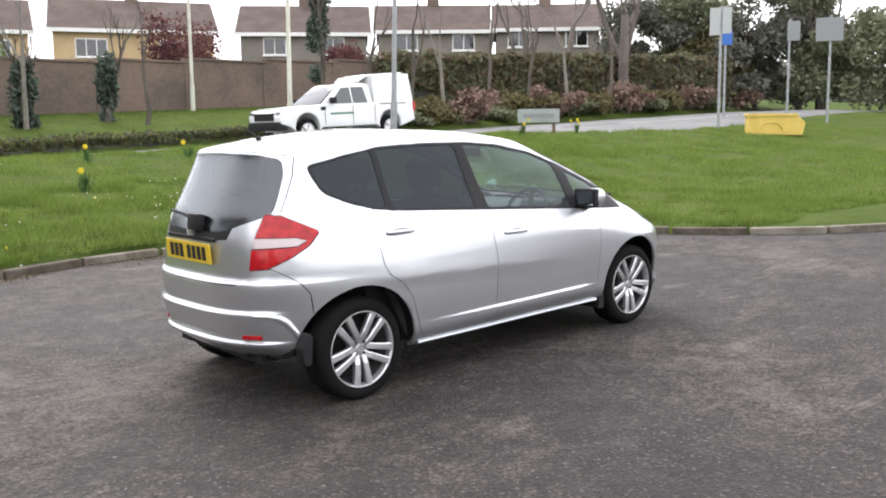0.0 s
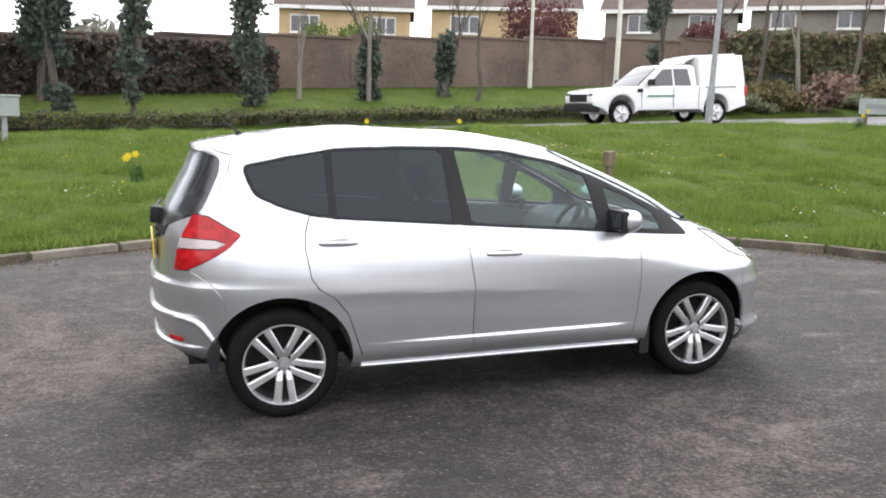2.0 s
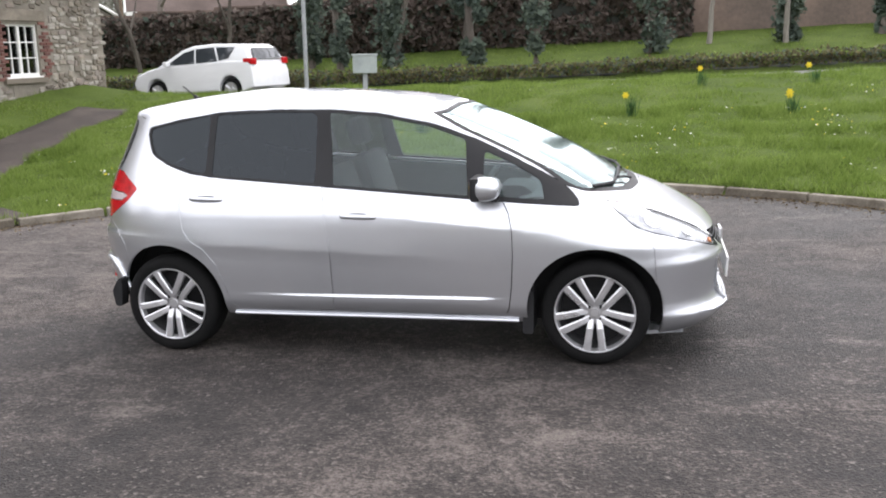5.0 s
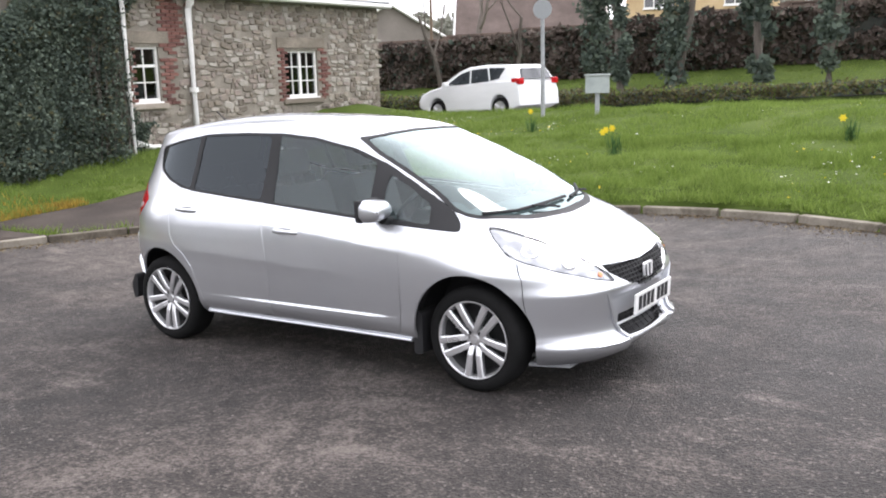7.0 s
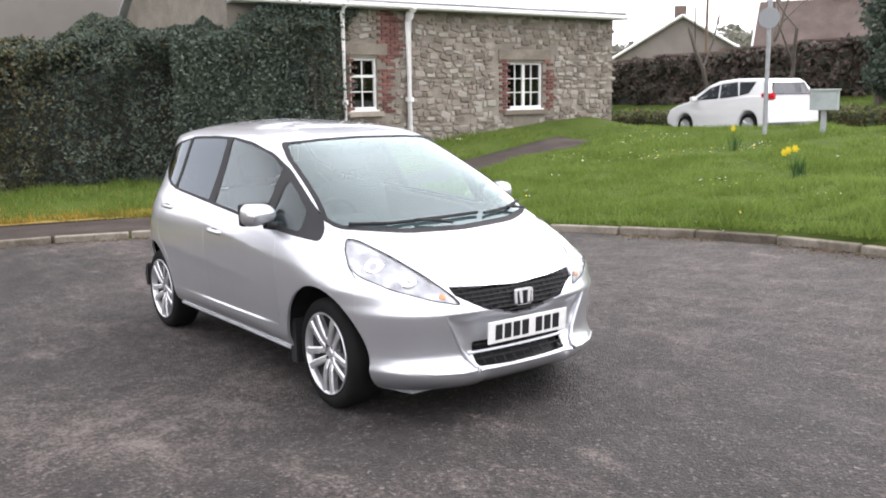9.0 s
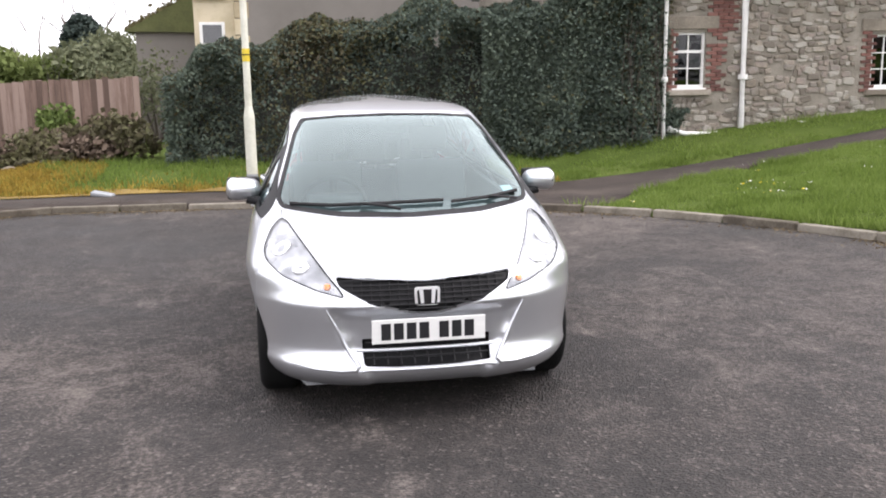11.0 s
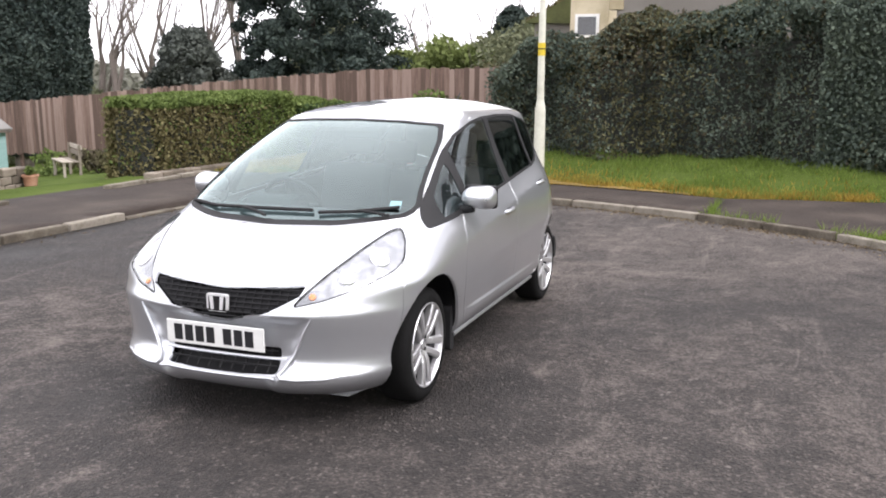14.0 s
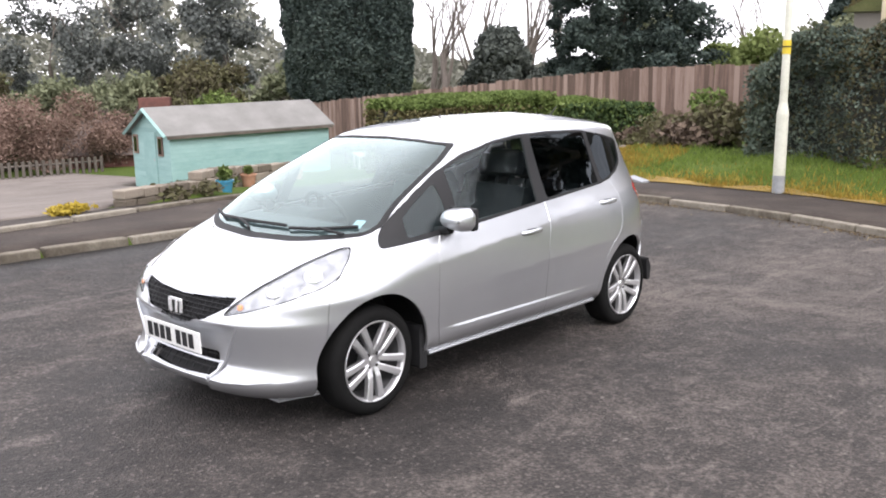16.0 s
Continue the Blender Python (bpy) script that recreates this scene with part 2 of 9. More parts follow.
M_WOOD_GREEN = leafy("spring_woodland_leaves", [(0.095, 0.105, 0.066), (0.155, 0.170, 0.10), (0.215, 0.23, 0.14)], scale=0.15, through=0.2)
# far foliage paled and greyed: haze mixed into the leaf colour
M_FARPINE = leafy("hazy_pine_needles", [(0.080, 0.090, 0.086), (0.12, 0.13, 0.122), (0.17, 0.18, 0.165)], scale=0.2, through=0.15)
M_FARWOOD = leafy("hazy_woodland", [(0.12, 0.12, 0.10), (0.17, 0.17, 0.14), (0.22, 0.22, 0.18)], scale=0.06, through=0.2)
M_TWIG = leafy("brown_twigs", [(0.06, 0.045, 0.035), (0.11, 0.08, 0.06), (0.17, 0.13, 0.10)], scale=0.3, through=0.0, rough=0.9)
M_BARK = surf("bark", [(0.05, 0.042, 0.034), (0.10, 0.085, 0.07), (0.16, 0.14, 0.12)], scale=3, fine=25, rough=0.95, bump=0.8, stretch=(1, 1, 0.25))
M_BARKGREY = surf("grey_brown_bark", [(0.085, 0.070, 0.060), (0.14, 0.118, 0.102), (0.20, 0.172, 0.15)], scale=3, fine=25, rough=0.95, bump=0.7, stretch=(1, 1, 0.25))
M_PALEBARK = surf("pale_bark", [(0.14, 0.125, 0.105), (0.22, 0.20, 0.17), (0.30, 0.28, 0.25)], scale=3, fine=25, rough=0.95, bump=0.6, stretch=(1, 1, 0.25))
# near-black colour in place of the shade deep inside foliage
M_COREDARK = surf("foliage_shade", [(0.020, 0.023, 0.020), (0.034, 0.037, 0.031), (0.05, 0.05, 0.042)], scale=3, fine=20, rough=1.0, bump=0.5)
STONES = [(0.16, 0.137, 0.112), (0.215, 0.180, 0.140), (0.245, 0.222, 0.195), (0.235, 0.19, 0.165), (0.30, 0.262, 0.21), (0.34, 0.315, 0.275)]
M_STONE = surf("rubble_stone", STONES, scale=1.6, fine=22, rough=0.95, bump=0.8, jitter=0.6, local=True)
M_RUBBLE = surf("rubble_stone_rest", STONES, scale=1.6, fine=22, rough=0.95, bump=0.8, jitter=0.6, island=True)
M_MORTAR = surf("lime_mortar", [(0.155, 0.138, 0.115), (0.225, 0.20, 0.165), (0.33, 0.30, 0.255)], scale=1.8, fine=30, rough=0.98, bump=0.8)
M_BRICKRED = surf("red_brick", [(0.10, 0.045, 0.038), (0.155, 0.068, 0.055), (0.21, 0.10, 0.082)], scale=2.5, fine=40, rough=0.95, bump=0.5, jitter=0.4, local=True)
# paler than slate itself: the roof's sky sheen is in this colour
M_SLATE = surf("slate", [(0.30, 0.31, 0.33), (0.42, 0.43, 0.45), (0.52, 0.53, 0.55)], scale=1.0, fine=30, rough=0.5, bump=0.2, jitter=0.25, local=True)
M_WHITE = surf("white_paint", [(0.62, 0.61, 0.58), (0.74, 0.73, 0.71), (0.80, 0.80, 0.78)], scale=4, fine=40, rough=0.5, bump=0.05)
M_DARKGLASS = pane_glass("window_glass", (0.25, 0.27, 0.28), 1.5)
M_ROOMDARK = plain("dark_room", (0.03, 0.03, 0.033), 0.9)
M_RENDER = surf("grey_pebbledash", [(0.15, 0.135, 0.12), (0.20, 0.183, 0.165), (0.25, 0.23, 0.21)], scale=0.35, fine=60, rough=0.95, bump=0.5, fine_mix=0.25)
M_BATHSTONE = surf("yellow_bathstone", [(0.34, 0.28, 0.18), (0.46, 0.39, 0.26), (0.58, 0.50, 0.36)], scale=2, fine=40, rough=0.9, bump=0.3, jitter=0.3, local=True)
M_FENCE = surf("weathered_fence_boards", [(0.10, 0.065, 0.05), (0.19, 0.125, 0.10), (0.29, 0.21, 0.175)], scale=2.0, fine=18, rough=0.9, bump=0.5, stretch=(6, 6, 0.5), jitter=0.5, local=True)
M_POLE = surf("pole_paint", [(0.46, 0.46, 0.37), (0.58, 0.58, 0.49), (0.68, 0.67, 0.58)], scale=2.5, fine=30, rough=0.6, bump=0.1)
M_YELLOWBAND = plain("yellow_band", (0.62, 0.47, 0.03), 0.5)
M_GALV = surf("galvanised_steel", [(0.22, 0.23, 0.24), (0.31, 0.32, 0.33), (0.40, 0.41, 0.42)], scale=5, fine=30, rough=0.55, bump=0.05, metal=0.3)
M_SHED = surf("turquoise_shed_paint", [(0.20, 0.34, 0.325), (0.26, 0.41, 0.395), (0.32, 0.47, 0.455)], scale=1.5, fine=25, rough=0.8, bump=0.2, stretch=(1, 1, 2), jitter=0.15, local=True)
M_FELT = surf("roofing_felt", [(0.13, 0.125, 0.117), (0.18, 0.175, 0.166), (0.235, 0.228, 0.218)], scale=1.0, fine=40, rough=0.95, bump=0.4)
M_GRAVEL = surf("grey_gravel", [(0.080, 0.067, 0.058), (0.135, 0.114, 0.10), (0.195, 0.168, 0.148)], scale=0.8, fine=35, rough=0.95, bump=0.8)
M_SANDSTONE = surf("garden_stone", [(0.17, 0.145, 0.115), (0.27, 0.235, 0.19), (0.36, 0.32, 0.27)], scale=2, fine=25, rough=0.95, bump=0.6, jitter=0.5, local=True)
M_GARDENSTONE = surf("brown_garden_stone", [(0.10, 0.082, 0.062), (0.16, 0.132, 0.10), (0.235, 0.20, 0.16)], scale=2, fine=25, rough=0.95, bump=0.7, jitter=0.5, local=True)
M_REDTWIG = leafy("reddish_bare_twigs", [(0.13, 0.085, 0.066), (0.20, 0.135, 0.108), (0.28, 0.20, 0.165)], scale=0.4, through=0.1, rough=0.9)
M_WALLBROWN = surf("brown_brick_wall", [(0.085, 0.066, 0.056), (0.13, 0.10, 0.082), (0.185, 0.135, 0.108), (0.225, 0.168, 0.135)], scale=0.5, fine=9, rough=0.95, bump=0.3)
M_HOUSEBRICK = surf("buff_house_brick", [(0.38, 0.27, 0.15), (0.48, 0.35, 0.20), (0.56, 0.43, 0.27)], scale=0.6, fine=15, rough=0.95, bump=0.2)
M_HOUSEGREY = surf("grey_house_wall", [(0.16, 0.14, 0.125), (0.21, 0.185, 0.165), (0.26, 0.23, 0.21)], scale=0.6, fine=15, rough=0.95, bump=0.2)
M_TILE = surf("brown_roof_tile", [(0.070, 0.054, 0.048), (0.10, 0.078, 0.069), (0.135, 0.107, 0.096)], scale=0.8, fine=12, rough=0.95, bump=0.4, spec=0.1)
M_GRIT = surf("yellow_grit_bin", [(0.52, 0.36, 0.07), (0.64, 0.46, 0.10), (0.72, 0.54, 0.15)], scale=2, fine=25, rough=0.6, bump=0.05)
M_BOXGREY = surf("grey_green_steel_box", [(0.24, 0.27, 0.265), (0.31, 0.34, 0.335), (0.38, 0.41, 0.40)], scale=3, fine=30, rough=0.5, bump=0.05)
M_STUMP = surf("weathered_post_wood", [(0.10, 0.07, 0.045), (0.17, 0.125, 0.085), (0.25, 0.19, 0.14)], scale=4, fine=30, rough=0.95, bump=0.6, stretch=(1, 1, 0.2))
M_DAFF = plain("daffodil_yellow", (0.75, 0.58, 0.02), 0.6)
M_DAISY = plain("daisy_white", (0.72, 0.72, 0.66), 0.7)
M_DAFFLEAF = leafy("daffodil_leaf", [(0.03, 0.07, 0.02), (0.06, 0.12, 0.04), (0.09, 0.17, 0.06)], scale=3)
M_SIGNBLUE = plain("blue_sign", (0.03, 0.13, 0.45), 0.4)
M_SIGNGREY = plain("grey_sign_back", (0.24, 0.25, 0.26), 0.5)
M_SIGNPALE = plain("pale_sign_back", (0.42, 0.44, 0.44), 0.5)
M_WHITELINE = surf("road_line_paint", [(0.45, 0.45, 0.43), (0.6, 0.6, 0.58), (0.7, 0.7, 0.68)], scale=3, fine=30, rough=0.8, bump=0.1)

# ---- building tools ----
def link(name, bm, mat, smooth=False, crisp=38):
    me = bpy.data.meshes.new(name)
    bm.to_mesh(me)
    bm.free()
    for m in mat if isinstance(mat, (list, tuple)) else [mat]:
        me.materials.append(m)
    if smooth:
        me.polygons.foreach_set("use_smooth", [True] * len(me.polygons))
        if crisp:
            me.set_sharp_from_angle(angle=radians(crisp))
    return new(name, me)


def part(name, bm, mat, parent, label="", smooth=False, crisp=38):
    """Links a bmesh as one mesh under a thing or part."""
    ob = link(name, bm, mat, smooth, crisp)
    ob.parent = parent
    if label:
        ob["label"] = label
    return ob


def share(name, me, parent, m, label=""):
    ob = new(name, me)
    ob.parent = parent
    ob.matrix_basis = m
    if label:
        ob["label"] = label
    return ob


def thing(name, label, category, m=None, group="", kind=""):
    ob = new(name)
    ob.empty_display_size = 0.2
    if m is not None:
        ob.matrix_basis = m
    return tagged(ob, label, category, group, kind)


def box(bm, x0, x1, y0, y1, z0, z1, m=None, bevel=0.0):
    t = Matrix.Translation(((x0 + x1) / 2, (y0 + y1) / 2, (z0 + z1) / 2)) @ Matrix.Diagonal((x1 - x0, y1 - y0, z1 - z0, 1))
    g = bmesh.ops.create_cube(bm, size=1, matrix=(m or Matrix()) @ t)
    if bevel:
        es = {e for v in g["verts"] for e in v.link_edges}
        bmesh.ops.bevel(bm, geom=list(es), offset=bevel, segments=2, affect="EDGES", profile=0.6)
    return bm


def boxed(*a, **k):
    return box(bmesh.new(), *a, **k)


def cone(bm, r0, r1, p0, p1, seg=10, caps=True):
    """A tapered rod from p0 to p1."""
    p0, p1 = Vector(p0), Vector(p1)
    d = p1 - p0
    m = Matrix.Translation((p0 + p1) / 2) @ d.to_track_quat("Z", "Y").to_matrix().to_4x4()
    bmesh.ops.create_cone(bm, cap_ends=caps, segments=seg, radius1=r0, radius2=max(r1, 1e-4), depth=d.length, matrix=m)
    return bm


def tube(bm, pts, radii, seg=8):
    """A bent rod through the points."""
    rings = []
    pts = [Vector(p) for p in pts]
    for i, p in enumerate(pts):
        d = (pts[min(i + 1, len(pts) - 1)] - pts[max(i - 1, 0)]).normalized()
        q = d.to_track_quat("Z", "Y")
        r = radii[i] if isinstance(radii, (list, tuple)) else radii
        rings.append([bm.verts.new(p + q @ Vector((r * math.cos(a), r * math.sin(a), 0))) for a in (2 * math.pi * k / seg for k in range(seg))])
    for a, b in zip(rings, rings[1:]):
        for k in range(seg):
            bm.faces.new((a[k], a[(k + 1) % seg], b[(k + 1) % seg], b[k]))
    bm.faces.new(rings[0][::-1])
    bm.faces.new(rings[-1])
    return bm


def prism(bm, pts2, z0, z1, m=None):
    """An upright prism over a flat outline (x, y), from z0 to z1."""
    m = m or Matrix()
    a = [bm.verts.new(m @ Vector((x, y, z0))) for x, y in pts2]
    b = [bm.verts.new(m @ Vector((x, y, z1))) for x, y in pts2]
    n = len(pts2)
    for k in range(n):
        bm.faces.new((a[k], a[(k + 1) % n], b[(k + 1) % n], b[k]))
    bm.faces.new(a[::-1])
    bm.faces.new(b)
    bmesh.ops.recalc_face_normals(bm, faces=bm.faces)
    return bm


def raw(name, verts, faces, mat, parent=None, label="", smooth=False):
    me = bpy.data.meshes.new(name)
    me.from_pydata([tuple(v) for v in verts], [], [tuple(f) for f in faces])
    me.materials.append(mat)
    if smooth:
        me.polygons.foreach_set("use_smooth", [True] * len(me.polygons))
    ob = new(name, me)
    if parent:
        ob.parent = parent
    if label:
        ob["label"] = label
    return ob


def leaves_mesh(name, P, size, mat, parent=None, label="", flat=0.0, seed=1, lean=None):
    """A cloud of small pointed leaves at the points P (n x 3)."""
    rng = np.random.default_rng(seed)
    n = len(P)
    a = rng.normal(size=(n, 3))
    a[:, 2] *= 1 - flat
    a /= np.linalg.norm(a, axis=1)[:, None] + 1e-9
    c = rng.normal(size=(n, 3))
    if lean is not None:
        c += lean * 1.5
    b = np.cross(a, c)
    b /= np.linalg.norm(b, axis=1)[:, None] + 1e-9
    s = (np.asarray(size) * rng.uniform(0.6, 1.4, n))[:, None]
    V = np.empty((n, 4, 3))
    V[:, 0], V[:, 1], V[:, 2], V[:, 3] = P - a * s, P + b * s * 0.55, P + a * s, P - b * s * 0.55
    me = bpy.data.meshes.new(name)
    me.vertices.add(4 * n)
    me.vertices.foreach_set("co", V.ravel())
    me.loops.add(4 * n)
    me.loops.foreach_set("vertex_index", np.arange(4 * n))
    me.polygons.add(n)
    me.polygons.foreach_set("loop_start", np.arange(0, 4 * n, 4))
    me.polygons.foreach_set("loop_total", np.full(n, 4))
    me.update(calc_edges=True)
    me.materials.append(mat)
    ob = new(name, me)
    if parent:
        ob.parent = parent
    if label:
        ob["label"] = label
    return ob


# ---- lie of the land ----
LAND = ((-400, -6.0, 0.0), (-60, -4.2, 0.01), (-22, -1.72, 0.028), (-8, -0.06, 0.028), (-7, 0.0, 0.028), (4.0, 0.0, 0.028), (5.5, 0.10, 0.028),
        (13.5, 0.89, 0.028), (15.3, 0.83, 0.035), (16.2, 0.72, 0.042), (21.6, 0.72, 0.042), (23.0, 1.0, 0.042), (29.5, 1.95, 0.040), (50, 2.1, 0.03), (140, 4.0, 0.01), (500, 9.0, 0.0))
LY, LA, LB = (np.array(c) for c in zip(*LAND))


def land(x, y):
    """Height of the ground: it climbs towards the houses and falls behind the garden."""
    z = np.interp(y, LY, LA) + np.interp(y, LY, LB) * np.clip(x, -40, 40)
    up = np.clip((-x - 9.3) / 2.4, 0, 1) * np.clip((y + 7.0) / 2.0, 0, 1) * np.clip((17.0 - y) / 3, 0, 1)
    return z + 0.36 * up


def road_z(x):
    return 0.028 * x + 0.012


# Inner face of the kerb round the turning circle, and on to the road that leads in.
KERB = [(30.0, -0.9), (14.0, -0.9), (9.0, -0.8), (7.3, -0.2), (6.2, 0.75), (5.6, 1.75), (5.1, 2.75), (4.4, 3.55), (3.3, 4.5), (2.2, 5.1), (1.1, 5.5), (0.1, 5.65), (-1.0, 5.5),
        (-2.0, 5.15), (-3.1, 4.72), (-4.2, 4.05), (-5.1, 3.25), (-5.85, 2.25), (-6.4, 1.3), (-6.85, 0.2), (-7.15, -1.0), (-7.32, -2.2), (-7.4, -3.4), (-7.42, -4.3),
        (-7.25, -4.72), (-6.6, -4.78), (-3.0, -4.75), (1.0, -4.65), (8.0, -4.65), (30.0, -4.65)]


def dense(pts, step):
    """The polyline at even steps."""
    out, carry = [], 0.0
    for a, b in zip(pts, pts[1:]):
        a, b = Vector(a), Vector(b)
        n = max(1, round((b - a).length / step))
        out += [a.lerp(b, k / n) for k in range(n)]
    return out + [Vector(pts[-1])]


def spline(pts, per):
    """Catmull-Rom through the points."""
    P = [Vector(p) for p in pts]
    P = [P[0]] + P + [P[-1]]
    out = []
    for i in range(1, len(P) - 2):
        for k in range(per):
            t = k / per
            a, b, c, d = P[i - 1], P[i], P[i + 1], P[i + 2]
            out.append(0.5 * ((2 * b) + (c - a) * t + (2 * a - 5 * b + 4 * c - d) * t * t + (3 * b - a - 3 * c + d) * t ** 3))
    return out + [P[-2]]


KLINE = [Vector(KERB[0])] + spline(KERB[1:25], 4) + [Vector(p) for p in KERB[25:]]


def inside(x, y, poly):
    """Which of the points lie in the outline."""
    x, y = np.asarray(x), np.asarray(y)
    r = np.zeros(x.shape, bool)
    for (ax, ay), (bx, by) in zip(poly, poly[1:] + poly[:1]):
        hit = ((ay > y) != (by > y)) & (x < (bx - ax) * (y - ay) / (by - ay + 1e-12) + ax)
        r ^= hit
    return r


KPOLY = [(p.x, p.y) for p in KLINE]
# outward offset of the outline, a kerb's width
def offset_line(line, d):
    out = []
    for i, p in enumerate(line):
        t = (line[min(i + 1, len(line) - 1)] - line[max(i - 1, 0)]).normalized()
        out.append(p + Vector((t.y, -t.x)) * d)
    return out


KOUT = offset_line(KLINE, 0.13)
KOPOLY = [(p.x, p.y) for p in KOUT]
KMID = [(p.x, p.y) for p in offset_line(KLINE, 0.07)]

# Footway beyond the kerb on two sides, and the path that climbs to the cottage.
FOOT = [(p.x, p.y) for p in KOUT if p.x < -6.2 and p.y < 1.7] + [(-3.0, -4.88), (1.0, -4.78), (30.0, -4.78), (30, -6.75), (1, -6.75), (-3, -7.0), (-8.2, -7.1),
        (-9.0, -5.6), (-9.25, -3.0), (-9.15, -1.0), (-8.75, 0.6), (-8.3, 1.7)]
PATHW = [(-6.3, 1.7), (-8.3, 1.7), (-8.6, 2.6), (-9.0, 4.6), (-9.3, 6.5), (-9.7, 9.0), (-10.1, 11.5), (-9.0, 11.7), (-8.6, 9.4), (-8.05, 7.0), (-7.3, 5.2), (-6.3, 4.0), (-5.25, 3.35), (-5.95, 2.3)]


def steps(*spans):
    out = []
    for a, b, d in spans:
        out += list(np.arange(a, b, d))
    return np.array(out + [spans[-1][1]])


def lumps(x, y, s, k=0):
    return noise.noise(Vector((x * s, y * s, 3.3 + k)))


gx = steps((-600, -120, 60), (-120, -40, 10), (-40, -16, 2), (-16, -9.6, 0.5), (-9.6, 9.0, 0.19), (9.0, 30, 0.9), (30, 60, 5), (60, 120, 10), (120, 601, 60))
gy = steps((-600, -120, 60), (-120, -40, 10), (-40, -16, 2), (-16, -8, 0.6), (-8, 6.6, 0.19), (6.6, 24, 0.45), (24, 40, 2), (40, 120, 10), (120, 601, 60))
GX, GY = np.meshgrid(gx, gy)
GZ = land(GX, GY)
hard = inside(GX, GY, KMID)
soft_ = inside(GX, GY, FOOT) | inside(GX, GY, PATHW)
GZ = GZ + 0.085
GZ[soft_] -= 0.12
near = (np.abs(GX) < 30) & (np.abs(GY) < 30) & ~hard & ~soft_
bump_ = np.array([[lumps(x, y, 0.9) * 0.055 + lumps(x, y, 2.2, 5) * 0.05 for x in gx] for y in gy])
GZ += bump_ * near
DRIVE = [(-1.2, -6.85), (8, -6.75), (9, -16), (7, -34), (-14, -34), (-13, -25), (-10.5, -23.3), (-10.3, -20.2), (-8.0, -14.5), (-4.4, -10.2), (-2.6, -8.2)]
GZ[inside(GX, GY, DRIVE)] -= 0.30
JUNCTION = [(12.6, 16.3), (14.6, 15.7), (16.3, 14.9), (18.4, 13.7), (20.6, 13.0), (23.4, 12.6), (27.5, 13.0), (34.0, 14.2), (46.0, 15.6), (60.0, 16.3)]
GZ[inside(GX, GY, JUNCTION)] -= 0.24
brink = inside(GX, GY, [(p.x, p.y) for p in offset_line(KLINE, 0.42)]) & ~hard
GZ[brink] = np.minimum(GZ, road_z(GX) + 0.07)[brink]
GZ[hard] = (road_z(GX) - 0.12)[hard]
on_road = (GY > 16.0) & (GY < 21.8)
GZ[on_road] -= 0.12


TX, TY = gx, gy


def turf_z(x, y):
    """Height of the ground sheet, lumps and all."""
    i, j = np.clip(np.searchsorted(TX, x) - 1, 0, len(TX) - 2), np.clip(np.searchsorted(TY, y) - 1, 0, len(TY) - 2)
    u, v = (x - TX[i]) / (TX[i + 1] - TX[i]), (y - TY[j]) / (TY[j + 1] - TY[j])
    return (GZ[j, i] * (1 - u) + GZ[j, i + 1] * u) * (1 - v) + (GZ[j + 1, i] * (1 - u) + GZ[j + 1, i + 1] * u) * v


nx, ny = len(gx), len(gy)
idx = np.arange(nx * ny).reshape(ny, nx)
gf = np.stack([idx[:-1, :-1], idx[:-1, 1:], idx[1:, 1:], idx[1:, :-1]], -1).reshape(-1, 4)
ground = raw("ground", np.stack([GX.ravel(), GY.ravel(), GZ.ravel()], 1), gf, M_GRASSG, smooth=True)
tagged(ground, "rough green spring grass on gently sloping ground", "grass", kind="structure")


def sheet(name, poly, zf, mat, label, cat, lift=0.0, cell=0.5, skirt=0.1):
    """A level-following sheet over an outline, with a turned-down edge."""
    bm = bmesh.new()
    vs = [bm.verts.new((x, y, 0)) for x, y in poly]
    f = bm.faces.new(vs)
    bmesh.ops.triangulate(bm, faces=[f])
    xs, ys = [p[0] for p in poly], [p[1] for p in poly]
    for axis, lo, hi in ((0, min(xs), max(xs)), (1, min(ys), max(ys))):
        c = lo + cell
        while c < hi:
            n = Vector((1, 0, 0)) if axis == 0 else Vector((0, 1, 0))
            bmesh.ops.bisect_plane(bm, geom=bm.verts[:] + bm.edges[:] + bm.faces[:], plane_co=n * c, plane_no=n)
            c += cell
    for v in bm.verts:
        v.co.z = float(zf(v.co.x, v.co.y)) + lift
    bmesh.ops.recalc_face_normals(bm, faces=bm.faces)
    if sum(f.normal.z for f in bm.faces) < 0:
        bmesh.ops.reverse_faces(bm, faces=bm.faces)
    es = [e for e in bm.edges if e.is_boundary]
    g = bmesh.ops.extrude_edge_only(bm, edges=es)
    for v in g["geom"]:
        if isinstance(v, bmesh.types.BMVert):
            v.co.z -= skirt
    return tagged(link(name, bm, mat, True, 0), label, cat, kind="structure")


sheet("road", KPOLY, lambda x, y: road_z(x), M_TARMAC, "dark worn tarmac of a turning circle, patchy and darker towards one side", "road", cell=1.2)
sheet("pavement", FOOT, lambda x, y: land(x, y) + 0.09, M_PATH, "dark tarmac footway behind the kerb", "pavement", cell=0.9)
sheet("footpath", PATHW, lambda x, y: land(x, y) + 0.085, M_PATH, "narrow dark tarmac path climbing through the grass", "footpath", cell=0.6)
sheet("main_road", [(-80, 16.15), (80, 16.15), (80, 21.65), (-80, 21.65)], lambda x, y: land(x, y), M_ROAD, "pale grey main road beyond the grass bank", "road", cell=4.0)

sheet("junction", JUNCTION, lambda x, y: land(x, y) + 0.012, M_ROAD, "pale grey tarmac mouth of the side road", "road", cell=1.5)

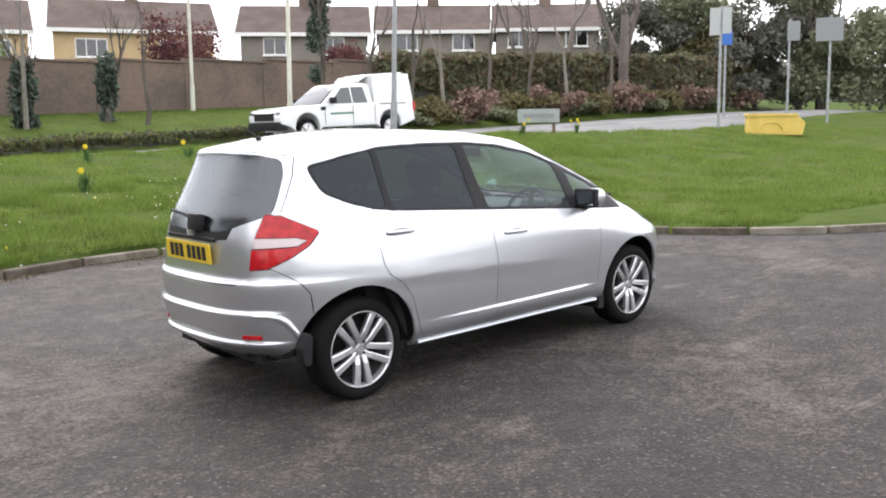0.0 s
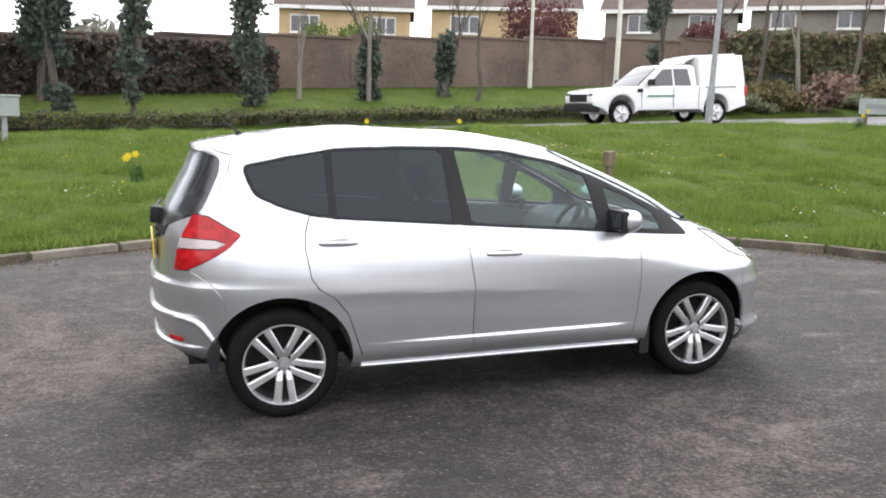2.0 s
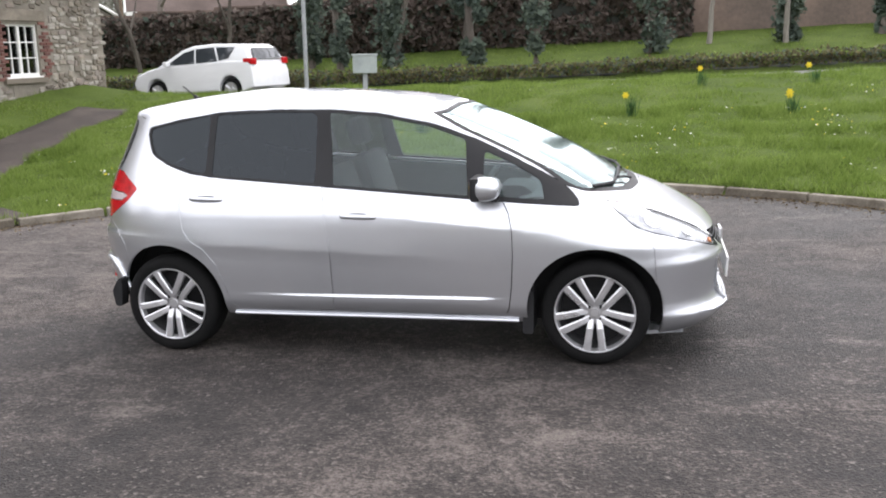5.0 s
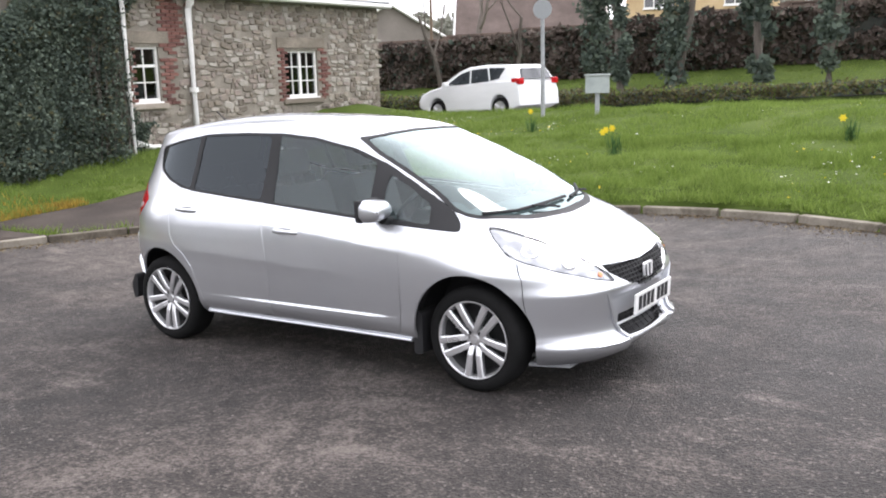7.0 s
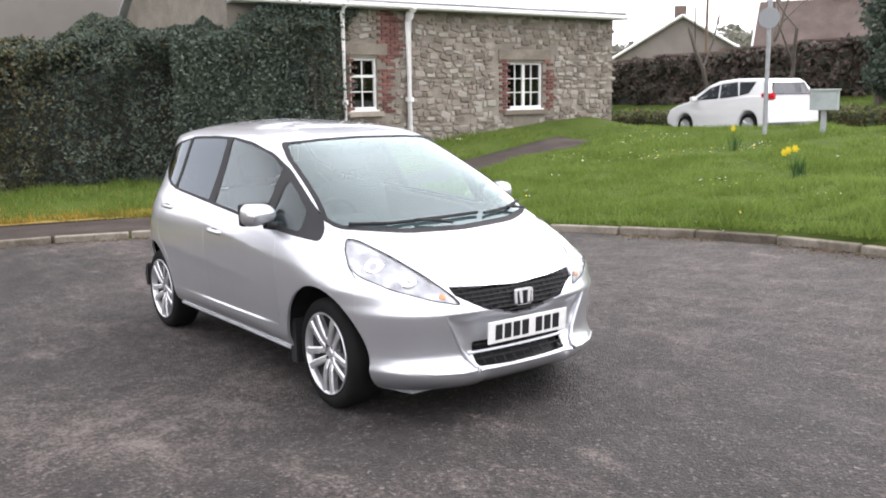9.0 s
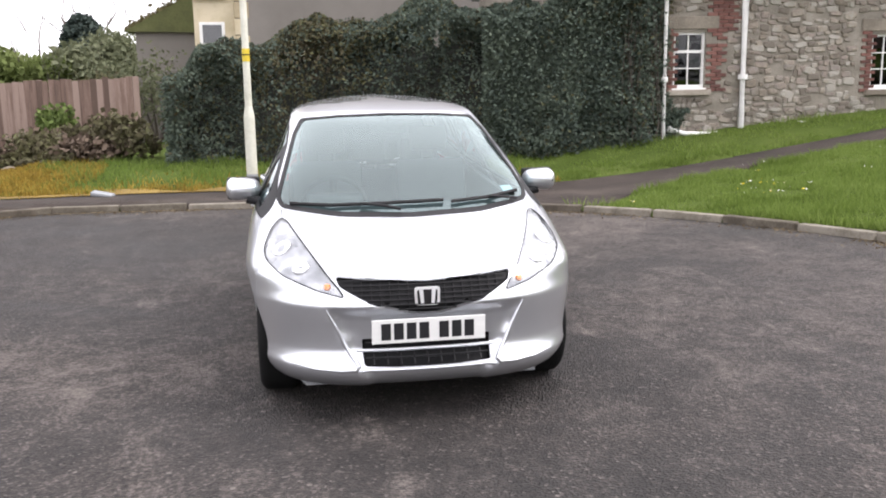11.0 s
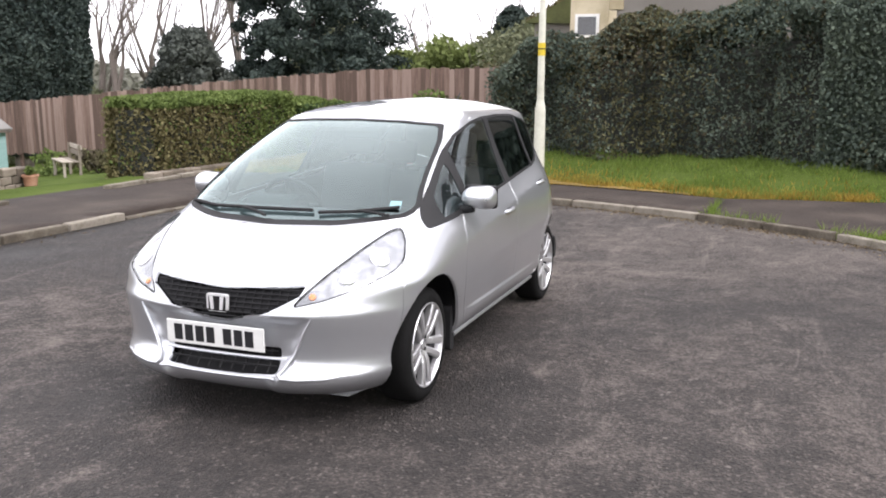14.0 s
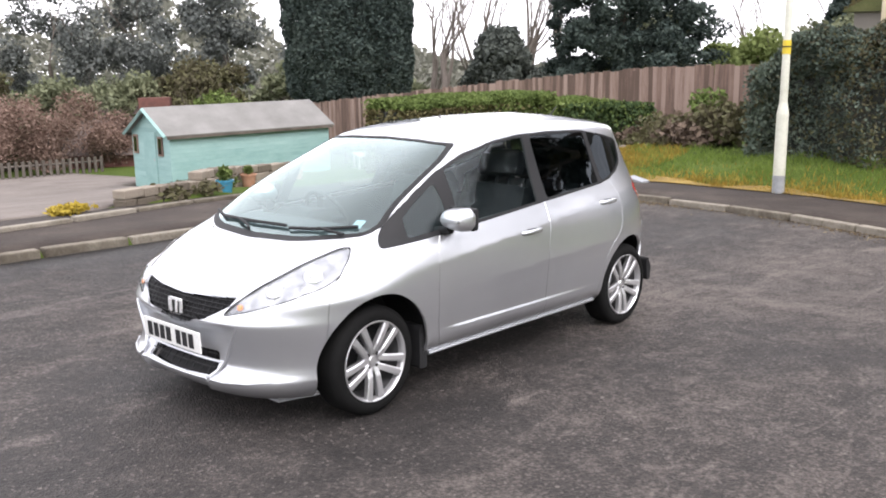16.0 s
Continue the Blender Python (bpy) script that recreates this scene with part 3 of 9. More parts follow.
# ---- the silver hatchback ----
M_PAINT = surf("silver_metallic_paint", [(0.555, 0.57, 0.60), (0.62, 0.635, 0.665), (0.675, 0.69, 0.715)], scale=0.8, fine=900, rough=0.34, bump=0.012, metal=0.85, coat=1.0, local=True, rough_var=0.03)
M_PAINT.node_tree.nodes["Principled BSDF"].inputs["Coat Roughness"].default_value = 0.04
M_BLACK = surf("black_plastic", [(0.010, 0.010, 0.011), (0.016, 0.016, 0.017), (0.020, 0.020, 0.021)], scale=5, fine=200, rough=0.6, bump=0.05, spec=0.25)
M_GRILLE = surf("grille_black", [(0.004, 0.004, 0.005), (0.007, 0.007, 0.008), (0.012, 0.012, 0.013)], scale=5, fine=200, rough=0.55, bump=0.0, spec=0.25)
M_BADGE = plain("bright_badge_metal", (0.86, 0.86, 0.87), 0.28, metal=0.45)
M_GLOSSBLACK = plain("gloss_black_trim", (0.012, 0.012, 0.013), 0.12, coat=0.5)
M_RUBBER = surf("tyre_rubber", [(0.004, 0.004, 0.004), (0.007, 0.007, 0.007), (0.012, 0.012, 0.012)], scale=4, fine=120, rough=0.85, bump=0.2, spec=0.15)
M_ALLOY = surf("alloy_wheel_silver", [(0.55, 0.55, 0.56), (0.64, 0.64, 0.65), (0.72, 0.72, 0.73)], scale=3, fine=300, rough=0.3, bump=0.0, metal=0.75, coat=0.4)
M_CHROME = plain("chrome", (0.82, 0.82, 0.83), 0.08, metal=1.0)
M_RED = surf("red_lamp_plastic", [(0.20, 0.003, 0.006), (0.45, 0.008, 0.012), (0.62, 0.03, 0.03)], scale=16, fine=60, rough=0.22, bump=0.05, coat=0.35, spec=0.3)
M_LAMPCLEAR = surf("clear_lamp_reflector", [(0.10, 0.105, 0.11), (0.34, 0.345, 0.36), (0.80, 0.80, 0.81)], scale=11, fine=30, rough=0.25, bump=0.15, metal=0.6, coat=1.0)
M_ORANGE = plain("orange_indicator", (0.75, 0.25, 0.08), 0.2, coat=1.0)
M_LENS = pane_glass("clear_lens", (0.93, 0.94, 0.95), 1.2)
M_SCREEN = pane_glass("windscreen_glass", (0.58, 0.72, 0.72), 1.95, 1.7, (0.86, 1.0, 0.99), 0.10)
M_SIDEGLASS = pane_glass("side_glass", (0.80, 0.88, 0.88), 1.15, 1.55, (0.90, 0.99, 1.0))
M_REARGLASS = pane_glass("rear_screen_glass", (0.10, 0.11, 0.12), 1.7, 1.7, (0.92, 0.96, 1.0), 0.22)
M_REVERSE = plain("frosted_reverse_lamp", (0.52, 0.44, 0.44), 0.25, metal=0.1, coat=0.6)
M_BARREL = plain("dark_wheel_barrel", (0.07, 0.07, 0.072), 0.5, metal=0.3)
M_MIRROR = plain("door_mirror_glass", (0.30, 0.31, 0.33), 0.03, metal=1.0)
M_PRIVACY = pane_glass("privacy_glass", (0.055, 0.063, 0.08), 1.0, 1.5, (0.84, 0.93, 1.0))
M_SEAT = surf("dark_seat_cloth", [(0.018, 0.018, 0.02), (0.032, 0.032, 0.035), (0.05, 0.05, 0.053)], scale=6, fine=200, rough=0.95, bump=0.0)
M_DASH = surf("dashboard_plastic", [(0.03, 0.03, 0.032), (0.045, 0.045, 0.048), (0.055, 0.055, 0.058)], scale=5, fine=20, rough=0.75, bump=0.0)
M_TRIMGREY = plain("grey_cabin_trim", (0.22, 0.225, 0.225), 0.7)
M_PLATEW = plain("white_number_plate", (0.74, 0.74, 0.72), 0.35)
M_PLATEY = plain("yellow_number_plate", (0.72, 0.50, 0.03), 0.35)
M_INK = plain("black_ink", (0.01, 0.01, 0.012), 0.5)
M_STICKER = plain("pale_blue_sticker", (0.62, 0.76, 0.82), 0.6)


def pchip(xs, ys):
    """A smooth curve through the points that does not overshoot."""
    xs, ys = np.array(xs, float), np.array(ys, float)
    h, d = np.diff(xs), np.diff(ys) / np.diff(xs)
    m = np.zeros_like(ys)
    m[0], m[-1] = d[0], d[-1]
    for i in range(1, len(xs) - 1):
        if d[i - 1] * d[i] > 0:
            w1, w2 = 2 * h[i] + h[i - 1], h[i] + 2 * h[i - 1]
            m[i] = (w1 + w2) / (w1 / d[i - 1] + w2 / d[i])

    def f(x):
        x = float(np.clip(x, xs[0], xs[-1]))
        i = int(np.clip(np.searchsorted(xs, x) - 1, 0, len(h) - 1))
        t = (x - xs[i]) / h[i]
        return float((1 + 2 * t) * (1 - t) ** 2 * ys[i] + t * (1 - t) ** 2 * h[i] * m[i] + t * t * (3 - 2 * t) * ys[i + 1] + t * t * (t - 1) * h[i] * m[i + 1])
    return f


# Plan outlines at each height: foremost and rearmost point, half width, and how square the corners are.
XF = pchip((0.19, 0.23, 0.285, 0.31, 0.36, 0.44, 0.52, 0.562, 0.60, 0.66, 0.70, 0.80, 0.865, 0.905, 0.93, 0.996, 1.138, 1.30, 1.41, 1.44, 1.47, 1.49, 1.51, 1.528),
           (1.88, 1.955, 1.985, 1.952, 1.928, 1.936, 1.950, 1.955, 1.938, 1.903, 1.865, 1.715, 1.58, 1.465, 1.40, 1.275, 1.02, 0.665, 0.375, 0.255, 0.08, -0.11, -0.38, -0.72))
XR = pchip((0.19, 0.26, 0.33, 0.375, 0.392, 0.402, 0.43, 0.535, 0.556, 0.574, 0.60, 0.70, 0.722, 0.745, 0.80, 0.93, 1.06, 1.18, 1.325, 1.40, 1.425, 1.445, 1.47, 1.49, 1.51, 1.528),
           (-1.70, -1.78, -1.845, -1.882, -1.884, -1.862, -1.872, -1.902, -1.906, -1.878, -1.882, -1.895, -1.892, -1.866, -1.860, -1.85, -1.815, -1.75, -1.675, -1.645, -1.64, -1.58, -1.43, -1.29, -1.11, -0.86))
XS = pchip((0.19, 0.26, 0.33, 0.43, 0.60, 0.70, 0.722, 0.73), (-1.70, -1.775, -1.825, -1.855, -1.878, -1.893, -1.891, -1.884))


def rear_at(y, z):
    """Rearmost point: the bumper's ledges run out before its corners."""
    f = min(1.0, max(0.0, (abs(y) - 0.58) / 0.08))
    return XR(z) if z > 0.73 else XR(z) * (1 - f) + XS(z) * f


HW = pchip((0.19, 0.26, 0.33, 0.375, 0.397, 0.50, 0.60, 0.68, 0.76, 0.84, 0.90, 0.96, 1.06, 1.20, 1.35, 1.40, 1.43, 1.455, 1.475, 1.495, 1.512, 1.528),
           (0.755, 0.798, 0.816, 0.8200, 0.8215, 0.8315, 0.8385, 0.8405, 0.8375, 0.827, 0.810, 0.782, 0.730, 0.664, 0.602, 0.580, 0.562, 0.530, 0.474, 0.385, 0.26, 0.03))
SF = pchip((0.19, 0.66, 0.80, 0.93, 1.20, 1.40, 1.47, 1.528), (1.12, 1.08, 0.66, 0.30, -0.05, -0.35, -0.50, -0.75))
SR = pchip((0.19, 1.0, 1.40, 1.47, 1.528), (-0.85, -0.80, -0.85, -0.82, -0.80))
NF = pchip((0.19, 0.60, 0.70, 0.85, 0.95, 1.10, 1.40, 1.46, 1.528), (2.75, 2.8, 3.0, 3.45, 4.0, 5.0, 5.0, 3.4, 2.3))
NR = pchip((0.19, 1.0, 1.40, 1.46, 1.528), (2.9, 3.0, 3.4, 2.8, 2.3))
ZB = pchip((-2.1, -1.75, -1.45, -1.0, 0.85, 1.1, 1.5, 1.8, 2.1), (0.265, 0.262, 0.285, 0.255, 0.245, 0.225, 0.185, 0.175, 0.175))


def shoulder(x, z):
    """The crease that climbs from the front wing over the door handles to the tail lamp."""
    d = z - (0.862 - 0.106 * x)
    a = np.clip((1.05 - x) / 0.45, 0, 1) * np.clip((x + 1.62) / 0.25, 0, 1)
    up = np.clip(1 - d / 0.075, 0, 1) ** 1.5
    low = np.clip(1 + d / 0.20, 0, 1) ** 1.6
    e = z - (0.637 - 0.045 * x)
    b = np.clip((0.75 - x) / 0.7, 0, 1) * np.clip((x + 1.25) / 0.3, 0, 1)
    line = np.where(e > 0, np.clip(1 - e / 0.14, 0, 1) ** 1.3, np.clip(1 + e / 0.08, 0, 1) ** 1.5)
    return 0.0085 * a * np.where(d > 0, up, low) + 0.0055 * b * line


LEVELS = list(np.arange(0.19, 0.2799, 0.03)) + [0.28, 0.295, 0.31, 0.325, 0.34, 0.355, 0.366, 0.375, 0.38, 0.386, 0.392, 0.397, 0.402, 0.409, 0.418] + list(np.arange(0.43, 0.53, 0.02)) + [0.535, 0.545, 0.553, 0.560, 0.567, 0.574, 0.585] + list(np.arange(0.60, 1.395, 0.021)) + [1.40, 1.412, 1.424, 1.434, 1.444, 1.455, 1.466, 1.477, 1.487, 1.496, 1.504, 1.511, 1.517, 1.522, 1.526, 1.528]


def ring(z):
    """The right half of the outline at height z, front to rear: (x, |y|)."""
    xf, w, sf, sr, nf, nr = XF(z), HW(z), SF(z), SR(z), NF(z), NR(z)
    out = []
    for k in range(30):
        a = math.pi / 2 * (k / 30) ** 0.92
        out.append((sf + (xf - sf) * math.cos(a) ** (2 / nf), w * math.sin(a) ** (2 / nf)))
    for k in range(26):
        out.append((sf + (sr - sf) * k / 26, w))
    for k in range(31):
        a = math.pi / 2 * (1 - (1 - k / 30) ** 0.92) if k < 30 else math.pi / 2
        y = w * math.cos(a) ** (2 / nr) if k < 30 else 0.0
        out.append((sr + (rear_at(y, z) - sr) * math.sin(a) ** (2 / nr), y))
    return [(x, y * (1 + float(shoulder(x, z)) / w)) for x, y in out]


def car_shell():
    bm = bmesh.new()
    rows = []
    for z in LEVELS:
        half = ring(z)
        pts = [(x, -y) for x, y in half] + [(x, y) for x, y in half[-2:0:-1]]
        row = []
        for x, y in pts:
            zz = z + (ZB(x) - 0.19) * max(0.0, 1 - (z - 0.19) / 0.2)
            row.append(bm.verts.new((x, y, zz)))
        rows.append(row)
    n = len(rows[0])
    for a, b in zip(rows, rows[1:]):
        for k in range(n):
            bm.faces.new((a[k], a[(k + 1) % n], b[(k + 1) % n], b[k]))
    bm.faces.new(rows[-1])
    bmesh.ops.recalc_face_normals(bm, faces=bm.faces)
    return bm


ZT = np.linspace(0.19, 1.528, 1340)
TABLE = [np.array([f(z) for z in ZT]) for f in (XF, XR, HW, SF, SR, NF, NR, lambda z: XR(z) if z > 0.73 else XS(z))]


def shell_level(p):
    """Below nought inside the body, above it outside."""
    x, y, z = p[:, 0], np.abs(p[:, 1]), p[:, 2]
    xf, xr, w, sf, sr, nf, nr, xs = (np.interp(z, ZT, t) for t in TABLE)
    f = np.clip((y - 0.58) / 0.08, 0, 1)
    xr = xr * (1 - f) + xs * f
    q = np.where(x > 0.0, np.maximum(0, x - sf) / (xf - sf), np.maximum(0, sr - x) / (sr - xr))
    n = np.where(x > 0.0, nf, nr)
    w = w + shoulder(x, z)
    return (q ** n + (y / w) ** n) ** (1 / n)


def shell_normals(p):
    g = np.stack([(shell_level(p + d) - shell_level(p - d)) for d in np.eye(3) * 0.006], 1)
    return g / (np.linalg.norm(g, axis=1)[:, None] + 1e-12)


VIEW = {"side": (0, 2), "front": (1, 2), "top": (0, 1)}


def cut(bm, view, line, keep):
    """Cuts the shell along a line drawn in a view, through the faces that keep() allows."""
    i, j = VIEW[view]
    lo = [min(p[k] for p in line) - 0.08 for k in (0, 1)]
    hi = [max(p[k] for p in line) + 0.08 for k in (0, 1)]
    cand = set()
    for f in bm.faces:
        q = f.verts[0].co
        if not (lo[0] - 0.15 < q[i] < hi[0] + 0.15 and lo[1] - 0.15 < q[j] < hi[1] + 0.15):
            continue
        c = f.calc_center_median()
        if lo[0] < c[i] < hi[0] and lo[1] < c[j] < hi[1] and keep(c, f.normal):
            cand.add(f)
    for a, b in zip(line, line[1:]):
        d = (b[0] - a[0], b[1] - a[1])
        if abs(d[0]) + abs(d[1]) < 1e-6:
            continue
        s0, s1 = (min(a[0], b[0]) - 1e-4, min(a[1], b[1]) - 1e-4), (max(a[0], b[0]) + 1e-4, max(a[1], b[1]) + 1e-4)
        use = []
        for f in cand:
            u, v = [w.co[i] for w in f.verts], [w.co[j] for w in f.verts]
            if max(u) >= s0[0] and min(u) <= s1[0] and max(v) >= s0[1] and min(v) <= s1[1]:
                use.append(f)
        if not use:
            continue
        co, no = Vector((0, 0, 0)), Vector((0, 0, 0))
        co[i], co[j], no[i], no[j] = a[0], a[1], -d[1], d[0]
        geom = list({v for f in use for v in f.verts}) + list({e for f in use for e in f.edges}) + use
        r = bmesh.ops.bisect_plane(bm, geom=geom, dist=1e-5, plane_co=co, plane_no=no.normalized())
        cand -= set(use)
        cand |= {g for g in r["geom"] if isinstance(g, bmesh.types.BMFace)}


def within(p, poly):
    r = False
    for (ax, ay), (bx, by) in zip(poly, poly[1:] + poly[:1]):
        if (ay > p[1]) != (by > p[1]) and p[0] < (bx - ax) * (p[1] - ay) / (by - ay) + ax:
            r = not r
    return r


def rounded(poly, r=0.02, k=4):
    """The outline with its corners rounded."""
    out = []
    n = len(poly)
    for i in range(n):
        p, a, b = Vector(poly[i]), Vector(poly[i - 1]), Vector(poly[(i + 1) % n])
        ra, rb = min(r, (a - p).length * 0.45), min(r, (b - p).length * 0.45)
        s, e = p + (a - p).normalized() * ra, p + (b - p).normalized() * rb
        for q in range(k + 1):
            t = q / k
            w = s * (1 - t) ** 2 + p * 2 * t * (1 - t) + e * t * t
            out.append((w.x, w.y))
    return out


def closed(poly):
    return poly + [poly[0]]


def mirrored(half):
    """A front-view outline from its right half, listed from the middle top round to the middle bottom."""
    return half + [(-y, z) for y, z in half[::-1]]


DLO = rounded([(-1.414, 1.338), (-1.395, 1.262), (-1.362, 1.184), (-1.235, 1.124), (-1.091, 1.080), (-0.946, 1.058), (-0.297, 1.006), (0.587, 0.936), (1.182, 0.888), (1.145, 0.945),
               (1.08, 1.002), (0.962, 1.068), (0.806, 1.146), (0.612, 1.238), (0.353, 1.330), (0.044, 1.392), (-0.203, 1.416), (-0.572, 1.426), (-0.905, 1.421), (-1.173, 1.384)], 0.035, 3)
GLASS_R = rounded([(-1.395, 1.330), (-1.378, 1.262), (-1.348, 1.195), (-1.235, 1.139), (-1.091, 1.095), (-0.985, 1.076), (-0.985, 1.408), (-1.173, 1.372)], 0.03, 3)
GLASS_RD = rounded([(-0.945, 1.070), (-0.305, 1.022), (-0.322, 1.406), (-0.572, 1.413), (-0.945, 1.407)], 0.02, 3)
GLASS_FD = rounded([(-0.195, 1.012), (0.575, 0.952), (0.545, 1.245), (0.343, 1.318), (0.044, 1.378), (-0.250, 1.405)], 0.02, 3)
GLASS_FQ = rounded([(0.655, 0.958), (0.99, 0.924), (0.965, 1.025), (0.81, 1.115), (0.655, 1.185)], 0.025, 3)
SCREEN = rounded(mirrored([(0.0, 1.400), (-0.30, 1.394), (-0.505, 1.380), (-0.555, 1.30), (-0.655, 0.995), (-0.63, 0.966), (-0.35, 0.935), (0.0, 0.924)]), 0.025, 3)
SCREEN_BLACK = rounded(mirrored([(0.0, 1.408), (-0.30, 1.402), (-0.522, 1.388), (-0.572, 1.30), (-0.675, 0.990), (-0.65, 0.950), (-0.35, 0.915), (0.0, 0.905)]), 0.02, 3)
HATCH_GLASS = rounded(mirrored([(0.0, 1.412), (-0.36, 1.402), (-0.470, 1.378), (-0.505, 1.30), (-0.540, 1.10), (-0.518, 1.076), (-0.37, 1.018), (-0.30, 0.995), (0.0, 0.988)]), 0.03, 3)
GARNISH = mirrored([(0.0, 0.988), (-0.30, 0.995), (-0.37, 1.018), (-0.345, 0.955), (0.0, 0.945)])
HATCH = mirrored([(0.0, 1.428), (-0.41, 1.418), (-0.505, 1.390), (-0.535, 1.29), (-0.566, 1.10), (-0.512, 1.083), (-0.497, 0.775), (-0.47, 0.742), (-0.25, 0.730), (0.0, 0.728)])
HEADLIGHT = rounded([(-0.372, 0.603), (-0.395, 0.640), (-0.481, 0.742), (-0.56, 0.835), (-0.622, 0.903), (-0.655, 0.905), (-0.700, 0.86), (-0.735, 0.785), (-0.728, 0.742), (-0.65, 0.690), (-0.50, 0.635)], 0.02, 3)
GRILLE = rounded(mirrored([(0.0, 0.668), (-0.20, 0.677), (-0.408, 0.696), (-0.392, 0.652), (-0.26, 0.578), (-0.06, 0.520), (0.0, 0.516)]), 0.012, 2)
LOWER = rounded(mirrored([(0.0, 0.402), (-0.30, 0.402), (-0.292, 0.288), (0.0, 0.278)]), 0.012, 2)
BONNET = mirrored([(0.0, 0.900), (-0.36, 0.909), (-0.645, 0.944), (-0.642, 0.902), (-0.60, 0.83), (-0.52, 0.735), (-0.435, 0.655), (-0.396, 0.648), (-0.385, 0.655), (-0.20, 0.655), (0.0, 0.645)])
DOOR_R = [(-1.091, 1.080), (-1.122, 0.996), (-1.128, 0.911), (-1.105, 0.765), (-1.064, 0.706), (-0.985, 0.655), (-0.912, 0.562), (-0.860, 0.40), (-0.835, 0.325), (-0.81, 0.308), (-0.214, 0.300), (-0.210, 0.689), (-0.238, 0.875), (-0.262, 1.004), (-0.297, 1.006), (-0.946, 1.058)]
DOOR_F = [(-0.262, 1.004), (-0.238, 0.875), (-0.210, 0.689), (-0.214, 0.300), (0.770, 0.288), (0.790, 0.33), (0.808, 0.45), (0.820, 0.641), (0.818, 0.767), (0.800, 0.860), (0.770, 0.920), (0.587, 0.936)]
LAMP_SIDE = [(-2.0, 1.090), (-1.66, 1.088), (-1.60, 1.080), (-1.455, 0.998), (-1.448, 0.985), (-1.515, 0.920), (-1.62, 0.855), (-1.72, 0.800), (-2.0, 0.770)]
LAMP_IN = [(0.512, 1.12), (0.512, 1.083), (0.497, 0.775), (0.495, 0.74)]
LAMP_WHITE = [(-2.0, 0.972), (-1.57, 0.964), (-1.52, 0.948), (-1.57, 0.918), (-2.0, 0.895)]
ARCH = 0.362


def arch_line(cx):
    pts = [(cx + ARCH * math.cos(a), 0.315 + ARCH * 0.98 * math.sin(a)) for a in np.linspace(-0.35, math.pi + 0.35, 40)]
    return pts


def lamp_in_y(z):
    return float(np.interp(z, [p[1] for p in LAMP_IN[::-1]], [p[0] for p in LAMP_IN[::-1]]))


